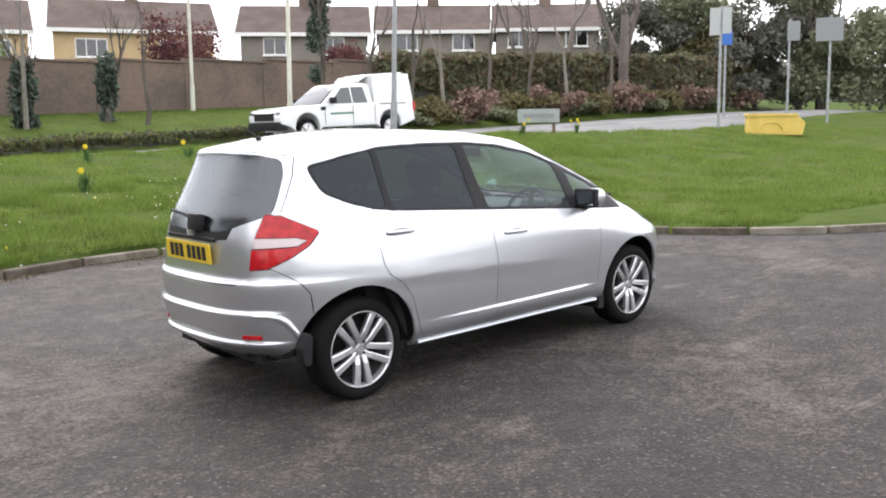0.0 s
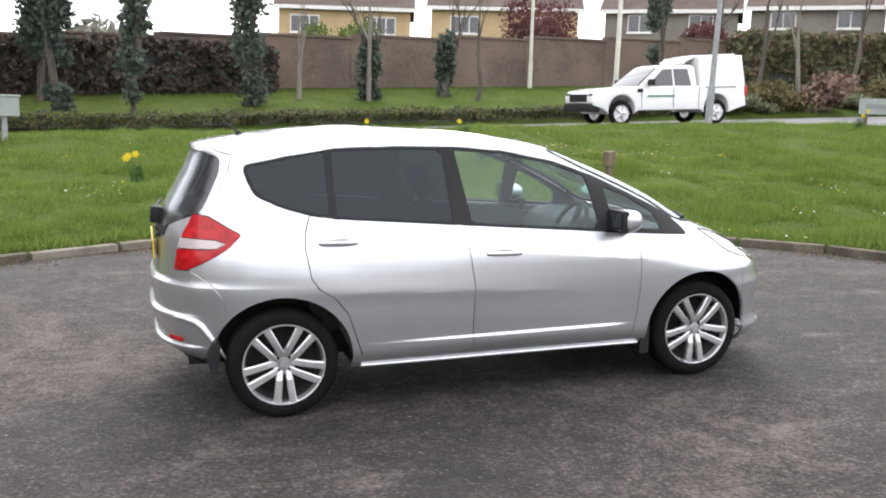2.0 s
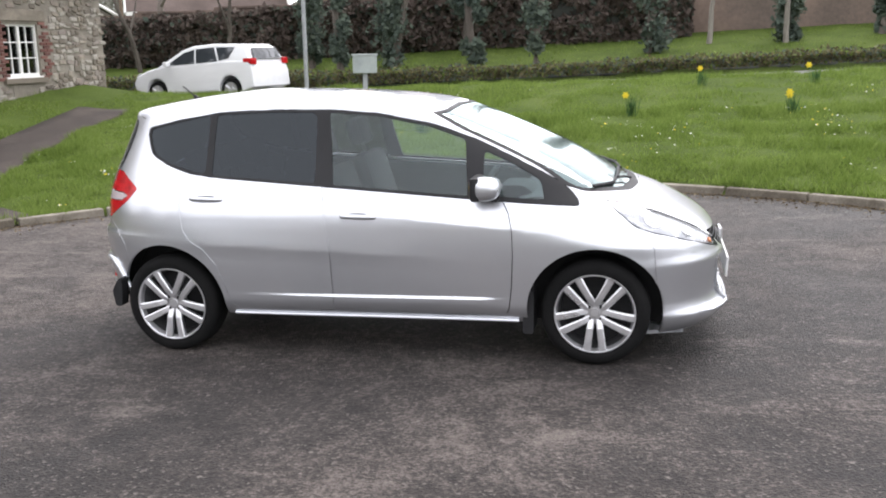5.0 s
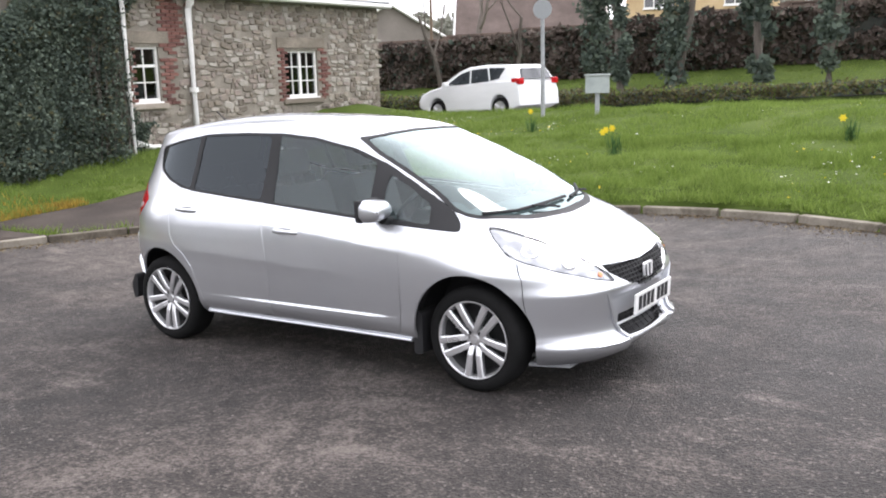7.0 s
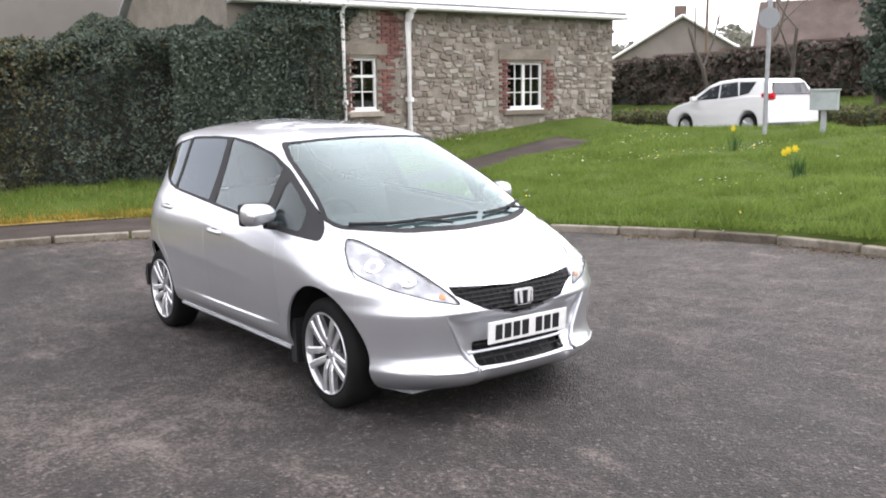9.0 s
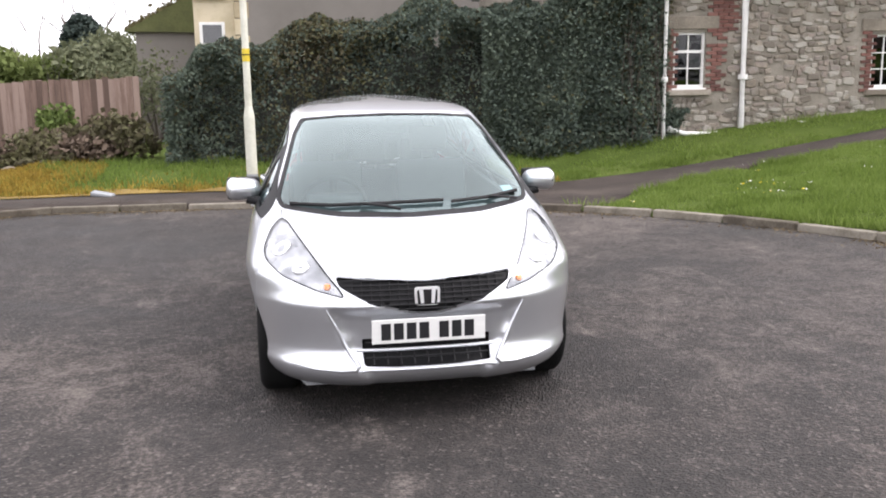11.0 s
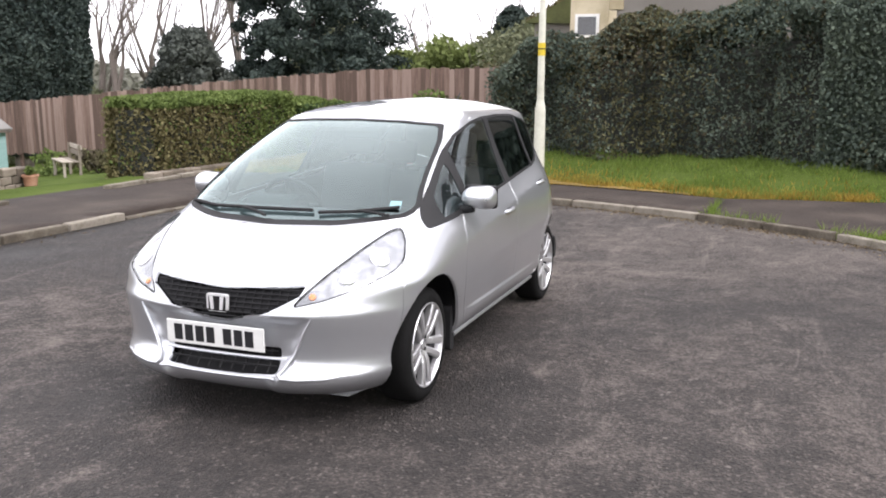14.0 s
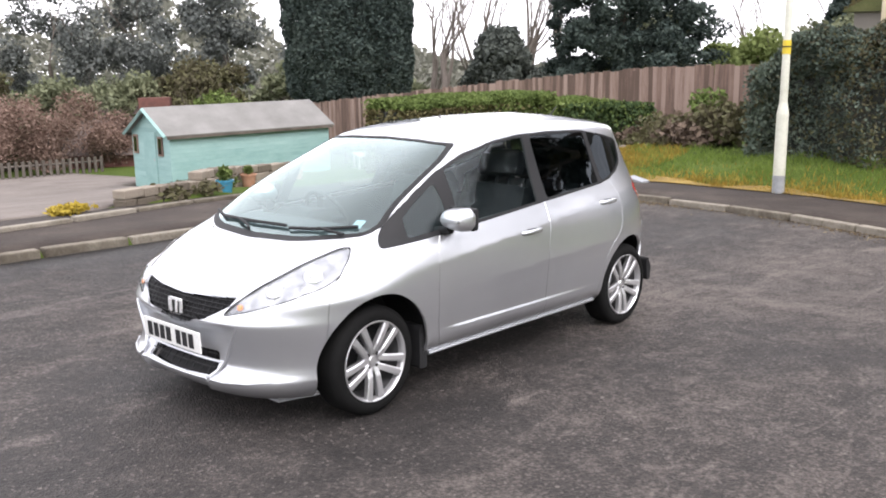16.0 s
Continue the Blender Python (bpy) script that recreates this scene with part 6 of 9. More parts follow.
for x, y, n, s in ((-2.0, 8.5, 3, 1), (2.4, 12.6, 1, 3), (1.2, 9.6, 1, 4), (3.6, 9.2, 2, 5), (15.2, 13.3, 3, 6), (17.6, 13.2, 3, 7), (-4.6, 10.6, 1, 8), (4.4, 12.4, 1, 9)):
    daffodils(x, y, n, s)

# ---- street things on the bank ----
post = thing("wooden_post", "short weathered wooden marker post leaning in the grass", "post", pose(5.06, 7.41, lz(5.06, 7.41) + 0.05, 2, -3, 20))
part("stake", boxed(-0.055, 0.055, -0.045, 0.045, -0.15, 0.42, bevel=0.008), M_STUMP, post)
part("head", boxed(-0.10, 0.075, -0.06, 0.06, 0.30, 0.53, bevel=0.014), M_STUMP, post)

bxp = thing("cabinet_on_post", "grey steel cabinet box on a short pale post", "utility box", pose(-4.25, 12.72, lz(-4.25, 12.72) + 0.05, 0, 0, 22))
part("post", boxed(-0.045, 0.045, -0.045, 0.045, -0.1, 0.5, bevel=0.006), M_GALV, bxp)
part("cabinet", boxed(-0.24, 0.24, -0.12, 0.12, 0.48, 0.84, bevel=0.012), M_BOXGREY, bxp)
part("lid", boxed(-0.26, 0.26, -0.14, 0.14, 0.83, 0.865, bevel=0.008), M_BOXGREY, bxp)

sp = thing("round_sign_pole", "slim grey pole with a round sign seen from behind", "sign pole", pose(-5.58, 12.85, lz(-5.58, 12.85)))
part("pole", cone(bmesh.new(), 0.045, 0.04, (0, 0, -0.1), (0, 0, 5.2), 12), M_GALV, sp, "", True)
bm = cone(bmesh.new(), 0.20, 0.20, (0.03, -0.055, 2.30), (0.035, -0.07, 2.30), 28)
part("sign_disc", bm, M_SIGNGREY, sp, "round grey sign back")


def street_lamp_pole(x, y, r, mat, h=8.0, lean=0.0, label="tall slim lamp column beside the road"):
    t = thing("lamp_column", label, "lamp column", pose(x, y, lz(x, y), 0, lean, 0), group="lamp columns")
    part("base", cone(bmesh.new(), r * 1.35, r * 1.3, (0, 0, -0.2), (0, 0, 1.1), 12), mat, t, "", True)
    part("shaft", cone(bmesh.new(), r, r * 0.6, (0, 0, 1.1), (0, 0, h), 12), mat, t, "", True)


street_lamp_pole(13.3, 22.4, 0.085, M_POLE, 9, 0.5, "tall pale concrete lamp column on the verge")
street_lamp_pole(12.6, 15.9, 0.075, M_GALV, 9, 1.8, "tall grey lamp column leaning beside the road")
street_lamp_pole(13.0, 28.9, 0.07, M_POLE, 9, 0, "far slim lamp column before the wall")
street_lamp_pole(-19.4, 28.6, 0.07, M_STUMP, 7, 0, "far wooden telegraph pole before the wall")


def traffic_sign(x, y, h, plates, label):
    t = thing("traffic_sign", label, "traffic sign", pose(x, y, lz(x, y) + 0.05, 0, 0, -58))
    part("pole", cone(bmesh.new(), 0.05, 0.05, (0, 0, -0.2), (0, 0, h), 10), M_GALV, t, "", True)
    for x0, x1, z0, z1, mt in plates:
        part("sign_plate", boxed(x0, x1, -0.085, -0.06, z0, z1, bevel=0.005), mt, t)


traffic_sign(23.6, 12.0, 4.1, ((-0.36, -0.02, 3.15, 4.05, M_SIGNPALE), (0.05, 0.34, 3.2, 4.05, M_SIGNPALE)), "pale sign backs on a tall grey pole")
traffic_sign(30.0, 15.62, 4.0, ((-0.26, 0.26, 2.95, 3.5, M_SIGNBLUE),), "blue traffic sign on a thin grey pole")
traffic_sign(31.4, 11.9, 4.2, ((-0.55, 0.45, 3.2, 4.1, M_SIGNGREY),), "large grey sign back on a pole")
traffic_sign(32.6, 14.2, 4.1, ((-0.10, 0.40, 3.2, 4.0, M_SIGNGREY),), "grey sign back on a thin pole")

gb = thing("grit_bin", "yellow plastic grit bin with a sloping lid on the grass", "grit bin", pose(23.9, 10.2, lz(23.9, 10.2) + 0.05, 0, 0, -52))
bm = bmesh.new()
prism(bm, rounded([(-0.80, 0.0), (0.86, 0.0), (0.94, 0.40), (0.70, 0.62), (-0.80, 0.62)], 0.05, 3), -0.42, 0.42, Matrix(((1, 0, 0, 0), (0, 0, -1, 0), (0, 1, 0, 0), (0, 0, 0, 1))))
part("bin_body", bm, M_GRIT, gb)
bm = bmesh.new()
prism(bm, rounded([(-0.84, 0.60), (0.70, 0.60), (0.70, 0.68), (-0.84, 0.70)], 0.02, 2), -0.45, 0.45, Matrix(((1, 0, 0, 0), (0, 0, -1, 0), (0, 1, 0, 0), (0, 0, 0, 1))))
part("bin_lid", bm, M_GRIT, gb)
bm = bmesh.new()
tube(bm, [(0.35 * math.cos(a) - 0.1, -0.43, 0.12 + 0.30 * math.sin(a)) for a in np.linspace(0.1, 3.0, 10)], 0.02, 6)
part("bin_rib", bm, M_GRIT, gb)

ns = thing("street_name_sign", "low grey-green street name plate on two stub posts", "street sign", pose(16.3, 13.6, lz(16.3, 13.6) + 0.05, 0, 0, -52))
part("name_plate", boxed(-0.62, 0.62, -0.02, 0.02, 0.34, 0.74, bevel=0.01), M_BOXGREY, ns)
part("name_bar", boxed(-0.45, 0.45, -0.024, -0.0205, 0.48, 0.60), M_SIGNGREY, ns)
for s in (-0.45, 0.45):
    part("stub_post", boxed(s - 0.05, s + 0.05, 0.021, 0.10, -0.1, 0.72, bevel=0.01), M_STUMP, ns)

# white lines at the road's junction
ln = bmesh.new()
for x0, y0, x1, y1 in ((17.0, 16.3, 23.0, 16.3), (18.0, 17.0, 21.5, 17.0), (24.5, 16.6, 33.0, 16.6), (8.0, 21.2, 40.0, 21.2)):
    ln.faces.new([ln.verts.new((x, y, lz(x, y) + 0.006)) for x, y in ((x0, y0), (x1, y1), (x1, y1 + 0.14), (x0, y0 + 0.14))])
tagged(link("road_marking", ln, M_WHITELINE), "worn white lines painted on the main road", "road marking", kind="structure")


# ---- trees and bushes ----
def grow(bm, p, d, length, r, depth, rng, spread=0.6, up=0.15, tips=None, kids=3):
    """A limb that bends, thins and forks."""
    pts, rad = [p.copy()], [r]
    n = 4
    for k in range(n):
        d = (d + Vector((rng.gauss(0, 0.10), rng.gauss(0, 0.10), rng.gauss(0, 0.06) + up * 0.2))).normalized()
        p = p + d * (length / n)
        pts.append(p.copy())
        rad.append(r * (1 - 0.45 * (k + 1) / n))
    tube(bm, pts, rad, 7 if depth > 2 else 4)
    if tips is not None and depth <= 1:
        tips += pts[1:]
    if depth == 0:
        return
    for k in range(kids):
        i = rng.randint(2, n)
        q = d.copy()
        q += Vector((rng.gauss(0, spread), rng.gauss(0, spread), rng.uniform(-0.1, 0.5)))
        grow(bm, pts[i], q.normalized(), length * rng.uniform(0.55, 0.8), rad[i] * 0.62, depth - 1, rng, spread, up, tips, kids)


def bare_tree(x, y, h, r, seed, label, mat=None, depth=4, kids=3, spread=0.55, group="bare trees"):
    rng = random.Random(seed)
    t = thing("bare_tree", label, "tree", pose(x, y, lz(x, y) - 0.1), group=group)
    bm = bmesh.new()
    grow(bm, Vector((0, 0, 0)), Vector((rng.gauss(0, 0.05), rng.gauss(0, 0.05), 1)), h * 0.42, r, depth, rng, spread, 0.5, None, kids)
    part("trunk", bm, mat or M_BARK, t)
    return t


def blob_points(n, c, r, rng, squash=1.0, shell=0.75):
    d = rng.normal(size=(n, 3))
    d /= np.linalg.norm(d, axis=1)[:, None]
    rad = r * (shell + (1 - shell) * rng.uniform(-1, 1, n)) * (0.85 + 0.3 * rng.uniform(size=n))
    return np.asarray(c) + d * rad[:, None] * np.array((1, 1, squash))


def clumped(n, centres, radii, rng, squash=1.0):
    per = max(1, n // len(centres))
    return np.concatenate([blob_points(per, c, r, rng, squash, 0.7) for c, r in zip(centres, radii)])


def ivy_tree(x, y, h, seed, wide=0.55, label="slim tree wrapped in dark ivy on the verge"):
    rng = np.random.default_rng(seed)
    t = thing("ivy_clad_tree", label, "tree", pose(x, y, lz(x, y) - 0.05), group="ivy-clad trees on the verge")
    bm = bmesh.new()
    grow(bm, Vector((0, 0, 0)), Vector((0.03, 0, 1)), h * 0.6, 0.14, 3, random.Random(seed), 0.45, 0.6, None, 3)
    part("trunk", bm, M_BARK, t)
    zz = rng.uniform(0.02, 1, 14) ** 0.9 * h * 0.62
    cs = [(rng.normal(0, 0.12), rng.normal(0, 0.12), z) for z in zz]
    rs = [wide * rng.uniform(0.5, 1.05) * (0.7 + 0.5 * (z / h)) for z in zz]
    leaves_mesh("ivy", clumped(2600, cs, rs, rng, 1.25), 0.10, M_HEDGE, t, "dark ivy", seed=seed)


for k, (x, y, h, w) in enumerate(((-4.2, 24.6, 7, 0.55), (-2.1, 24.0, 7, 0.5), (1.4, 25.0, 7, 0.75), (-7.1, 25.1, 7.5, 0.9), (-8.7, 24.2, 6, 0.35), (-4.9, 26.6, 6.5, 0.7), (16.6, 25.4, 9, 0.55), (-10.2, 25.5, 7, 0.8), (5.7, 26.0, 3.6, 0.5), (8.6, 26.6, 3.4, 0.35))):
    ivy_tree(x, y, h, 40 + k, w)
for k, (x, y, h) in enumerate(((5.6, 25.7, 7), (9.5, 25.5, 7), (20.5, 24.5, 9), (22.5, 24.5, 8), (24.5, 24.0, 9), (27.0, 23.8, 9), (29.0, 23.0, 8.5), (31.5, 22.5, 9), (-13.5, 25.5, 7), (3.3, 26.5, 6), (18.8, 25.6, 8), (-17.5, 26.5, 8))):
    bare_tree(x, y, h, 0.10, 70 + k, "thin bare tree on the far verge", M_BARK if k % 3 else M_PALEBARK, depth=4, kids=2, spread=0.4, group="bare trees on the verge")


def bush(name, x, y, r, h, n, size, mat, label, seed, cat="shrub", group="", z=None):
    rng = np.random.default_rng(seed)
    t = thing(name, label, cat, pose(x, y, (lz(x, y) if z is None else z) - 0.02), group=group)
    cs = [(rng.normal(0, r * 0.45), rng.normal(0, r * 0.45), h * rng.uniform(0.3, 0.85)) for _ in range(9)]
    P = clumped(n, cs, [r * rng.uniform(0.35, 0.6) for _ in cs], rng, h / r * 0.6)
    P = P[P[:, 2] > -0.05]
    leaves_mesh("foliage", P, size, mat, t, seed=seed)
    bm = bmesh.new()
    for k in range(5):
        a = k * 1.3
        cone(bm, 0.03 * r, 0.01, (0, 0, -0.05), (r * 0.5 * math.cos(a), r * 0.5 * math.sin(a), h * 0.6), 5)
    part("stems", bm, M_BARK, t)
    return t


def hedge(name, label, path, mats, n, size, seed, thick=1.0, base=None, cat="hedge", rag=0.18, core_in=0.22):
    """A hedge along a line: path rows of (x, y, top). Leaves all over a near-black core that stands for the shade
    inside.
    """
    rng = np.random.default_rng(seed)
    t = thing(name, label, cat)
    P = np.array([(x, y) for x, y, _ in path], float)
    T = np.array([z for *_, z in path], float)
    s = np.r_[0, np.cumsum(np.hypot(*np.diff(P, axis=0).T))]

    def at(u):
        return np.interp(u, s, P[:, 0]), np.interp(u, s, P[:, 1]), np.interp(u, s, T)

    dirs = np.diff(P, axis=0)
    dirs /= np.linalg.norm(dirs, axis=1)[:, None]

    def normal(u):
        i = np.clip(np.searchsorted(s, u) - 1, 0, len(dirs) - 1)
        return dirs[i, 1], -dirs[i, 0]

    def lump(u, v):
        return np.array([noise.noise(Vector((a * 0.8, b * 0.8, seed))) * rag + noise.noise(Vector((a * 2.3, b * 2.3, seed + 5))) * rag * 0.6 for a, b in zip(u, v)])

    # near-black core: the shade between the leaves made solid
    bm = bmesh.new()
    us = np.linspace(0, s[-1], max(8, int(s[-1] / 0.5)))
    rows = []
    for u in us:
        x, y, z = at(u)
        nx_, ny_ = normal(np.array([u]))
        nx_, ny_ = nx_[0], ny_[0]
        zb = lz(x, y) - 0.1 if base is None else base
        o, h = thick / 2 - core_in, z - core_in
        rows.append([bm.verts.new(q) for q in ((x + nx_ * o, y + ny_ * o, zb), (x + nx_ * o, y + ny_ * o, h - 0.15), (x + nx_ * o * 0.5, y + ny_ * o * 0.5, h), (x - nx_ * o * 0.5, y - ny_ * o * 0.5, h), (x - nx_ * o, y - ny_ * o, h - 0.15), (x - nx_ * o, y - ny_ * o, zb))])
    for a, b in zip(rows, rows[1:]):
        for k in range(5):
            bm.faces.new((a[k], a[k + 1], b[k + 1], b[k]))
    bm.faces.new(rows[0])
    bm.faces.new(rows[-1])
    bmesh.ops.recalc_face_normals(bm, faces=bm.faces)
    part("shade_core", bm, M_COREDARK, t)
    # leaves on the two faces, the top and the ends
    pts = []
    for face, share_ in (("a", 0.5), ("b", 0.12), ("top", 0.30), ("end", 0.08)):
        m = int(n * share_)
        u = rng.uniform(0, s[-1], m)
        if face == "end":
            u = np.where(rng.uniform(size=m) < 0.5, rng.uniform(0, 0.15, m), s[-1] - rng.uniform(0, 0.15, m))
        x, y, z = at(u)
        nx_, ny_ = normal(u)
        zb = land(x, y) if base is None else np.full(m, base)
        v = rng.uniform(0, 1, m)
        if face in "ab":
            hgt = zb + (z - zb) * v
            o = (thick / 2 + lump(u, hgt) - rng.exponential(0.07, m)) * np.minimum(1, 0.72 + 1.6 * (1 - v)) * (1 if face == "a" else -1)
        elif face == "top":
            o = rng.uniform(-0.5, 0.5, m) * thick
            hgt = z + lump(u, o * 2 + 7) * 0.8 - rng.exponential(0.07, m) - (np.abs(o) / thick) ** 2 * 0.5
        else:
            o = rng.uniform(-0.5, 0.5, m) * thick
            hgt = zb + (z - zb) * v
            u2 = np.where(u < s[-1] / 2, -rng.uniform(-0.1, 0.2, m), s[-1] + rng.uniform(-0.1, 0.2, m))
            d0 = np.where(u < s[-1] / 2, 0, len(dirs) - 1)
            k_ = np.where(u < s[-1] / 2, u2, u2 - s[-1])
            x, y = x + dirs[d0, 0] * k_, y + dirs[d0, 1] * k_
        pts.append(np.stack([x + nx_ * o, y + ny_ * o, hgt], 1))
    Q = np.concatenate(pts)
    for k, (mat, test) in enumerate(mats):
        sel = test(Q, rng)
        if sel.any():
            leaves_mesh("foliage", Q[sel], size, mat, t, seed=seed + k)
        Q = Q[~sel]
    return t


everything = lambda q, r: np.ones(len(q), bool)
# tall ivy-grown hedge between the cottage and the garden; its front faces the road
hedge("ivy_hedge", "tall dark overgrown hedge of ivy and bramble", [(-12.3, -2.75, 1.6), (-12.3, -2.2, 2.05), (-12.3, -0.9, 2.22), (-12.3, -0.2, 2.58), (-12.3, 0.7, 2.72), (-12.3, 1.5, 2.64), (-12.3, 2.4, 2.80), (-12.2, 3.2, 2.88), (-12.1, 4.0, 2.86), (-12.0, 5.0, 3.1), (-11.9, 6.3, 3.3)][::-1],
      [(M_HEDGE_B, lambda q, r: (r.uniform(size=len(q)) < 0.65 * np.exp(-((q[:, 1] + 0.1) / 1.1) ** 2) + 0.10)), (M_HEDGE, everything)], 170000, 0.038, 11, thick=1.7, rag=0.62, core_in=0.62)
# rough bank with bramble and rubble between hedge and garden
for k, (x, y, r, h, mt) in enumerate(((-13.2, -4.0, 0.8, 1.0, M_HEDGE_B), (-12.6, -4.6, 0.9, 0.6, M_TWIG), (-13.8, -5.4, 0.8, 0.7, M_HEDGE_B), (-14.8, -6.2, 0.8, 0.8, M_TWIG), (-21.5, -4.4, 1.7, 3.0, M_WOOD_GREEN), (-20.2, -6.0, 1.3, 2.2, M_HEDGE_B), (-16.2, -6.0, 0.6, 1.3, M_CLIP), (-12.9, -5.6, 0.6, 0.4, M_HEDGE_B), (-12.2, -4.9, 0.5, 0.35, M_HEDGE_B), (-15.6, -4.9, 0.7, 0.9, M_HEDGE_B))):
    bush("bramble", x, y, r, h, 1500, 0.07, mt, "low tangled bramble on the bank", 90 + k, group="brambles on the bank")
for k in range(16):
    x, y = random.uniform(-15.8, -12.4), random.uniform(-6.6, -4.2)
    bm = bmesh.new()
    bmesh.ops.create_icosphere(bm, subdivisions=2, radius=random.uniform(0.09, 0.20))
    for v in bm.verts:
        v.co *= 1 + 0.3 * noise.noise(v.co * 7 + Vector((k, 0, 0)))
        v.co.z *= 0.65
    ob = link("boulder", bm, M_GARDENSTONE)
    ob.matrix_basis = pose(x, y, lz(x, y) + 0.10, 0, 0, random.uniform(0, 360))
    tagged(ob, "rough grey-brown boulder on the bank", "rock", group="boulders on the bank")

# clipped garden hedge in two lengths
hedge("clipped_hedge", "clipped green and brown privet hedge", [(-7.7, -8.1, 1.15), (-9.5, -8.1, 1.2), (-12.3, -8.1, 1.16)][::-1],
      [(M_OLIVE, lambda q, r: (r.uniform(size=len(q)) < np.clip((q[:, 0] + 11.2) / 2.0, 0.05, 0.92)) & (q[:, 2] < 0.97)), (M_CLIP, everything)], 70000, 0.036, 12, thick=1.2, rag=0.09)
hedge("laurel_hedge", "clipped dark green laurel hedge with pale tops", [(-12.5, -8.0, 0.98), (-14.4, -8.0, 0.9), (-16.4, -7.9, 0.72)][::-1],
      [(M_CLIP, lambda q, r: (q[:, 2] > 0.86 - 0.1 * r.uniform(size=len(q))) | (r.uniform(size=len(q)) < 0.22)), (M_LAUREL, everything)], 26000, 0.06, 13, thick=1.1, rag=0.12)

# ---- stone cottage ----
cot = thing("cottage", "old rubble-stone cottage with red brick dressings and white windows", "cottage")
FX = -11.50
Y0, Y1, EAVE = 4.25, 14.75, 3.55
OPEN = ((6.92, 7.58, 1.27, 2.38), (11.20, 12.33, 1.20, 2.31))


def wall_with_holes(x0, x1, y0, y1, z0, z1, holes):
    bm = bmesh.new()
    ys = sorted({y0, y1, *[h[0] for h in holes], *[h[1] for h in holes]})
    for a, b in zip(ys, ys[1:]):
        spans = [(z0, z1)]
        for h0, h1, c, d in holes:
            if h0 <= a and b <= h1:
                spans = [(z0, c), (d, z1)]
        for c, d in spans:
            box(bm, x0, x1, a, b, c, d)
    bmesh.ops.remove_doubles(bm, verts=bm.verts, dist=1e-4)
    return bm


wall_f = part("wall", wall_with_holes(FX - 0.45, FX, Y0, Y1, -0.6, EAVE, OPEN), M_MORTAR, cot, "rubble wall in lime mortar")
part("wall", boxed(FX - 5.6, FX - 0.45, Y1 - 0.45, Y1, -0.6, EAVE), M_MORTAR, cot)
part("wall", boxed(FX - 5.6, FX - 0.45, Y0, Y0 + 0.45, -0.6, EAVE), M_MORTAR, cot)
part("wall", boxed(FX - 6.0, FX - 5.6, Y0, Y1, -0.6, EAVE), M_MORTAR, cot)
part("room_back", boxed(FX - 1.6, FX - 1.5, Y0 + 0.5, Y1 - 0.5, -0.3, EAVE), M_ROOMDARK, cot)
for yg in (Y0, Y1 - 0.45):
    bm = bmesh.new()
    prism(bm, [(FX, EAVE), (FX - 3.0, EAVE + 2.1), (FX - 6.0, EAVE)], yg, yg + 0.45, Matrix(((1, 0, 0, 0), (0, 0, 1, 0), (0, 1, 0, 0), (0, 0, 0, 1))))
    part("gable", bm, M_MORTAR, cot)
roof = None
for s in (1, -1):
    bm = bmesh.new()
    xe, xr = (FX + 0.28, FX - 3.0) if s > 0 else (FX - 6.28, FX - 3.0)
    v = [bm.verts.new((x, y, z)) for x, y, z in ((xe, Y0 - 0.15, EAVE - 0.1), (xe, Y1 + 0.2, EAVE - 0.1), (xr, Y1 + 0.2, EAVE + 2.2), (xr, Y0 - 0.15, EAVE + 2.2))]
    f = bm.faces.new(v)
    g = bmesh.ops.extrude_face_region(bm, geom=[f])
    for q in g["geom"]:
        if isinstance(q, bmesh.types.BMVert):
            q.co.z += 0.10
    bmesh.ops.recalc_face_normals(bm, faces=bm.faces)
    r_ = part("roof", bm, M_SLATE, cot, "slate roof paled for sky sheen")
    roof = roof or r_
bm = boxed(-0.16, 0.16, -0.25, 0.30, -0.004, 0.008)
sl_me = bpy.data.meshes.new("slate")
bm.to_mesh(sl_me)
bm.free()
sl_me.materials.append(M_SLATE)
pitch = math.degrees(math.atan2(2.3, 3.28))
for r in range(5):
    for k in range(34):
        y = Y0 + 0.05 + k * 0.345 + (0.17 if r % 2 else 0)
        d = 0.20 + r * 0.30
        share("slate", sl_me, roof, pose(FX + 0.28 - d * math.cos(math.radians(pitch)), y, EAVE + 0.015 + d * math.sin(math.radians(pitch)) + random.uniform(0, 0.006), 0, pitch, 0) @ pose(0, 0, 0, 2, 0, 90))
part("gutter", tube(bmesh.new(), [(FX + 0.30, Y0 - 0.1, EAVE - 0.10), (FX + 0.30, Y1 + 0.2, EAVE - 0.12)], 0.055, 10), M_WHITE, cot, "grey-white gutter", True)
part("fascia", boxed(FX + 0.02, FX + 0.235, Y0, Y1 + 0.15, EAVE - 0.17, EAVE - 0.115), M_GALV, cot)

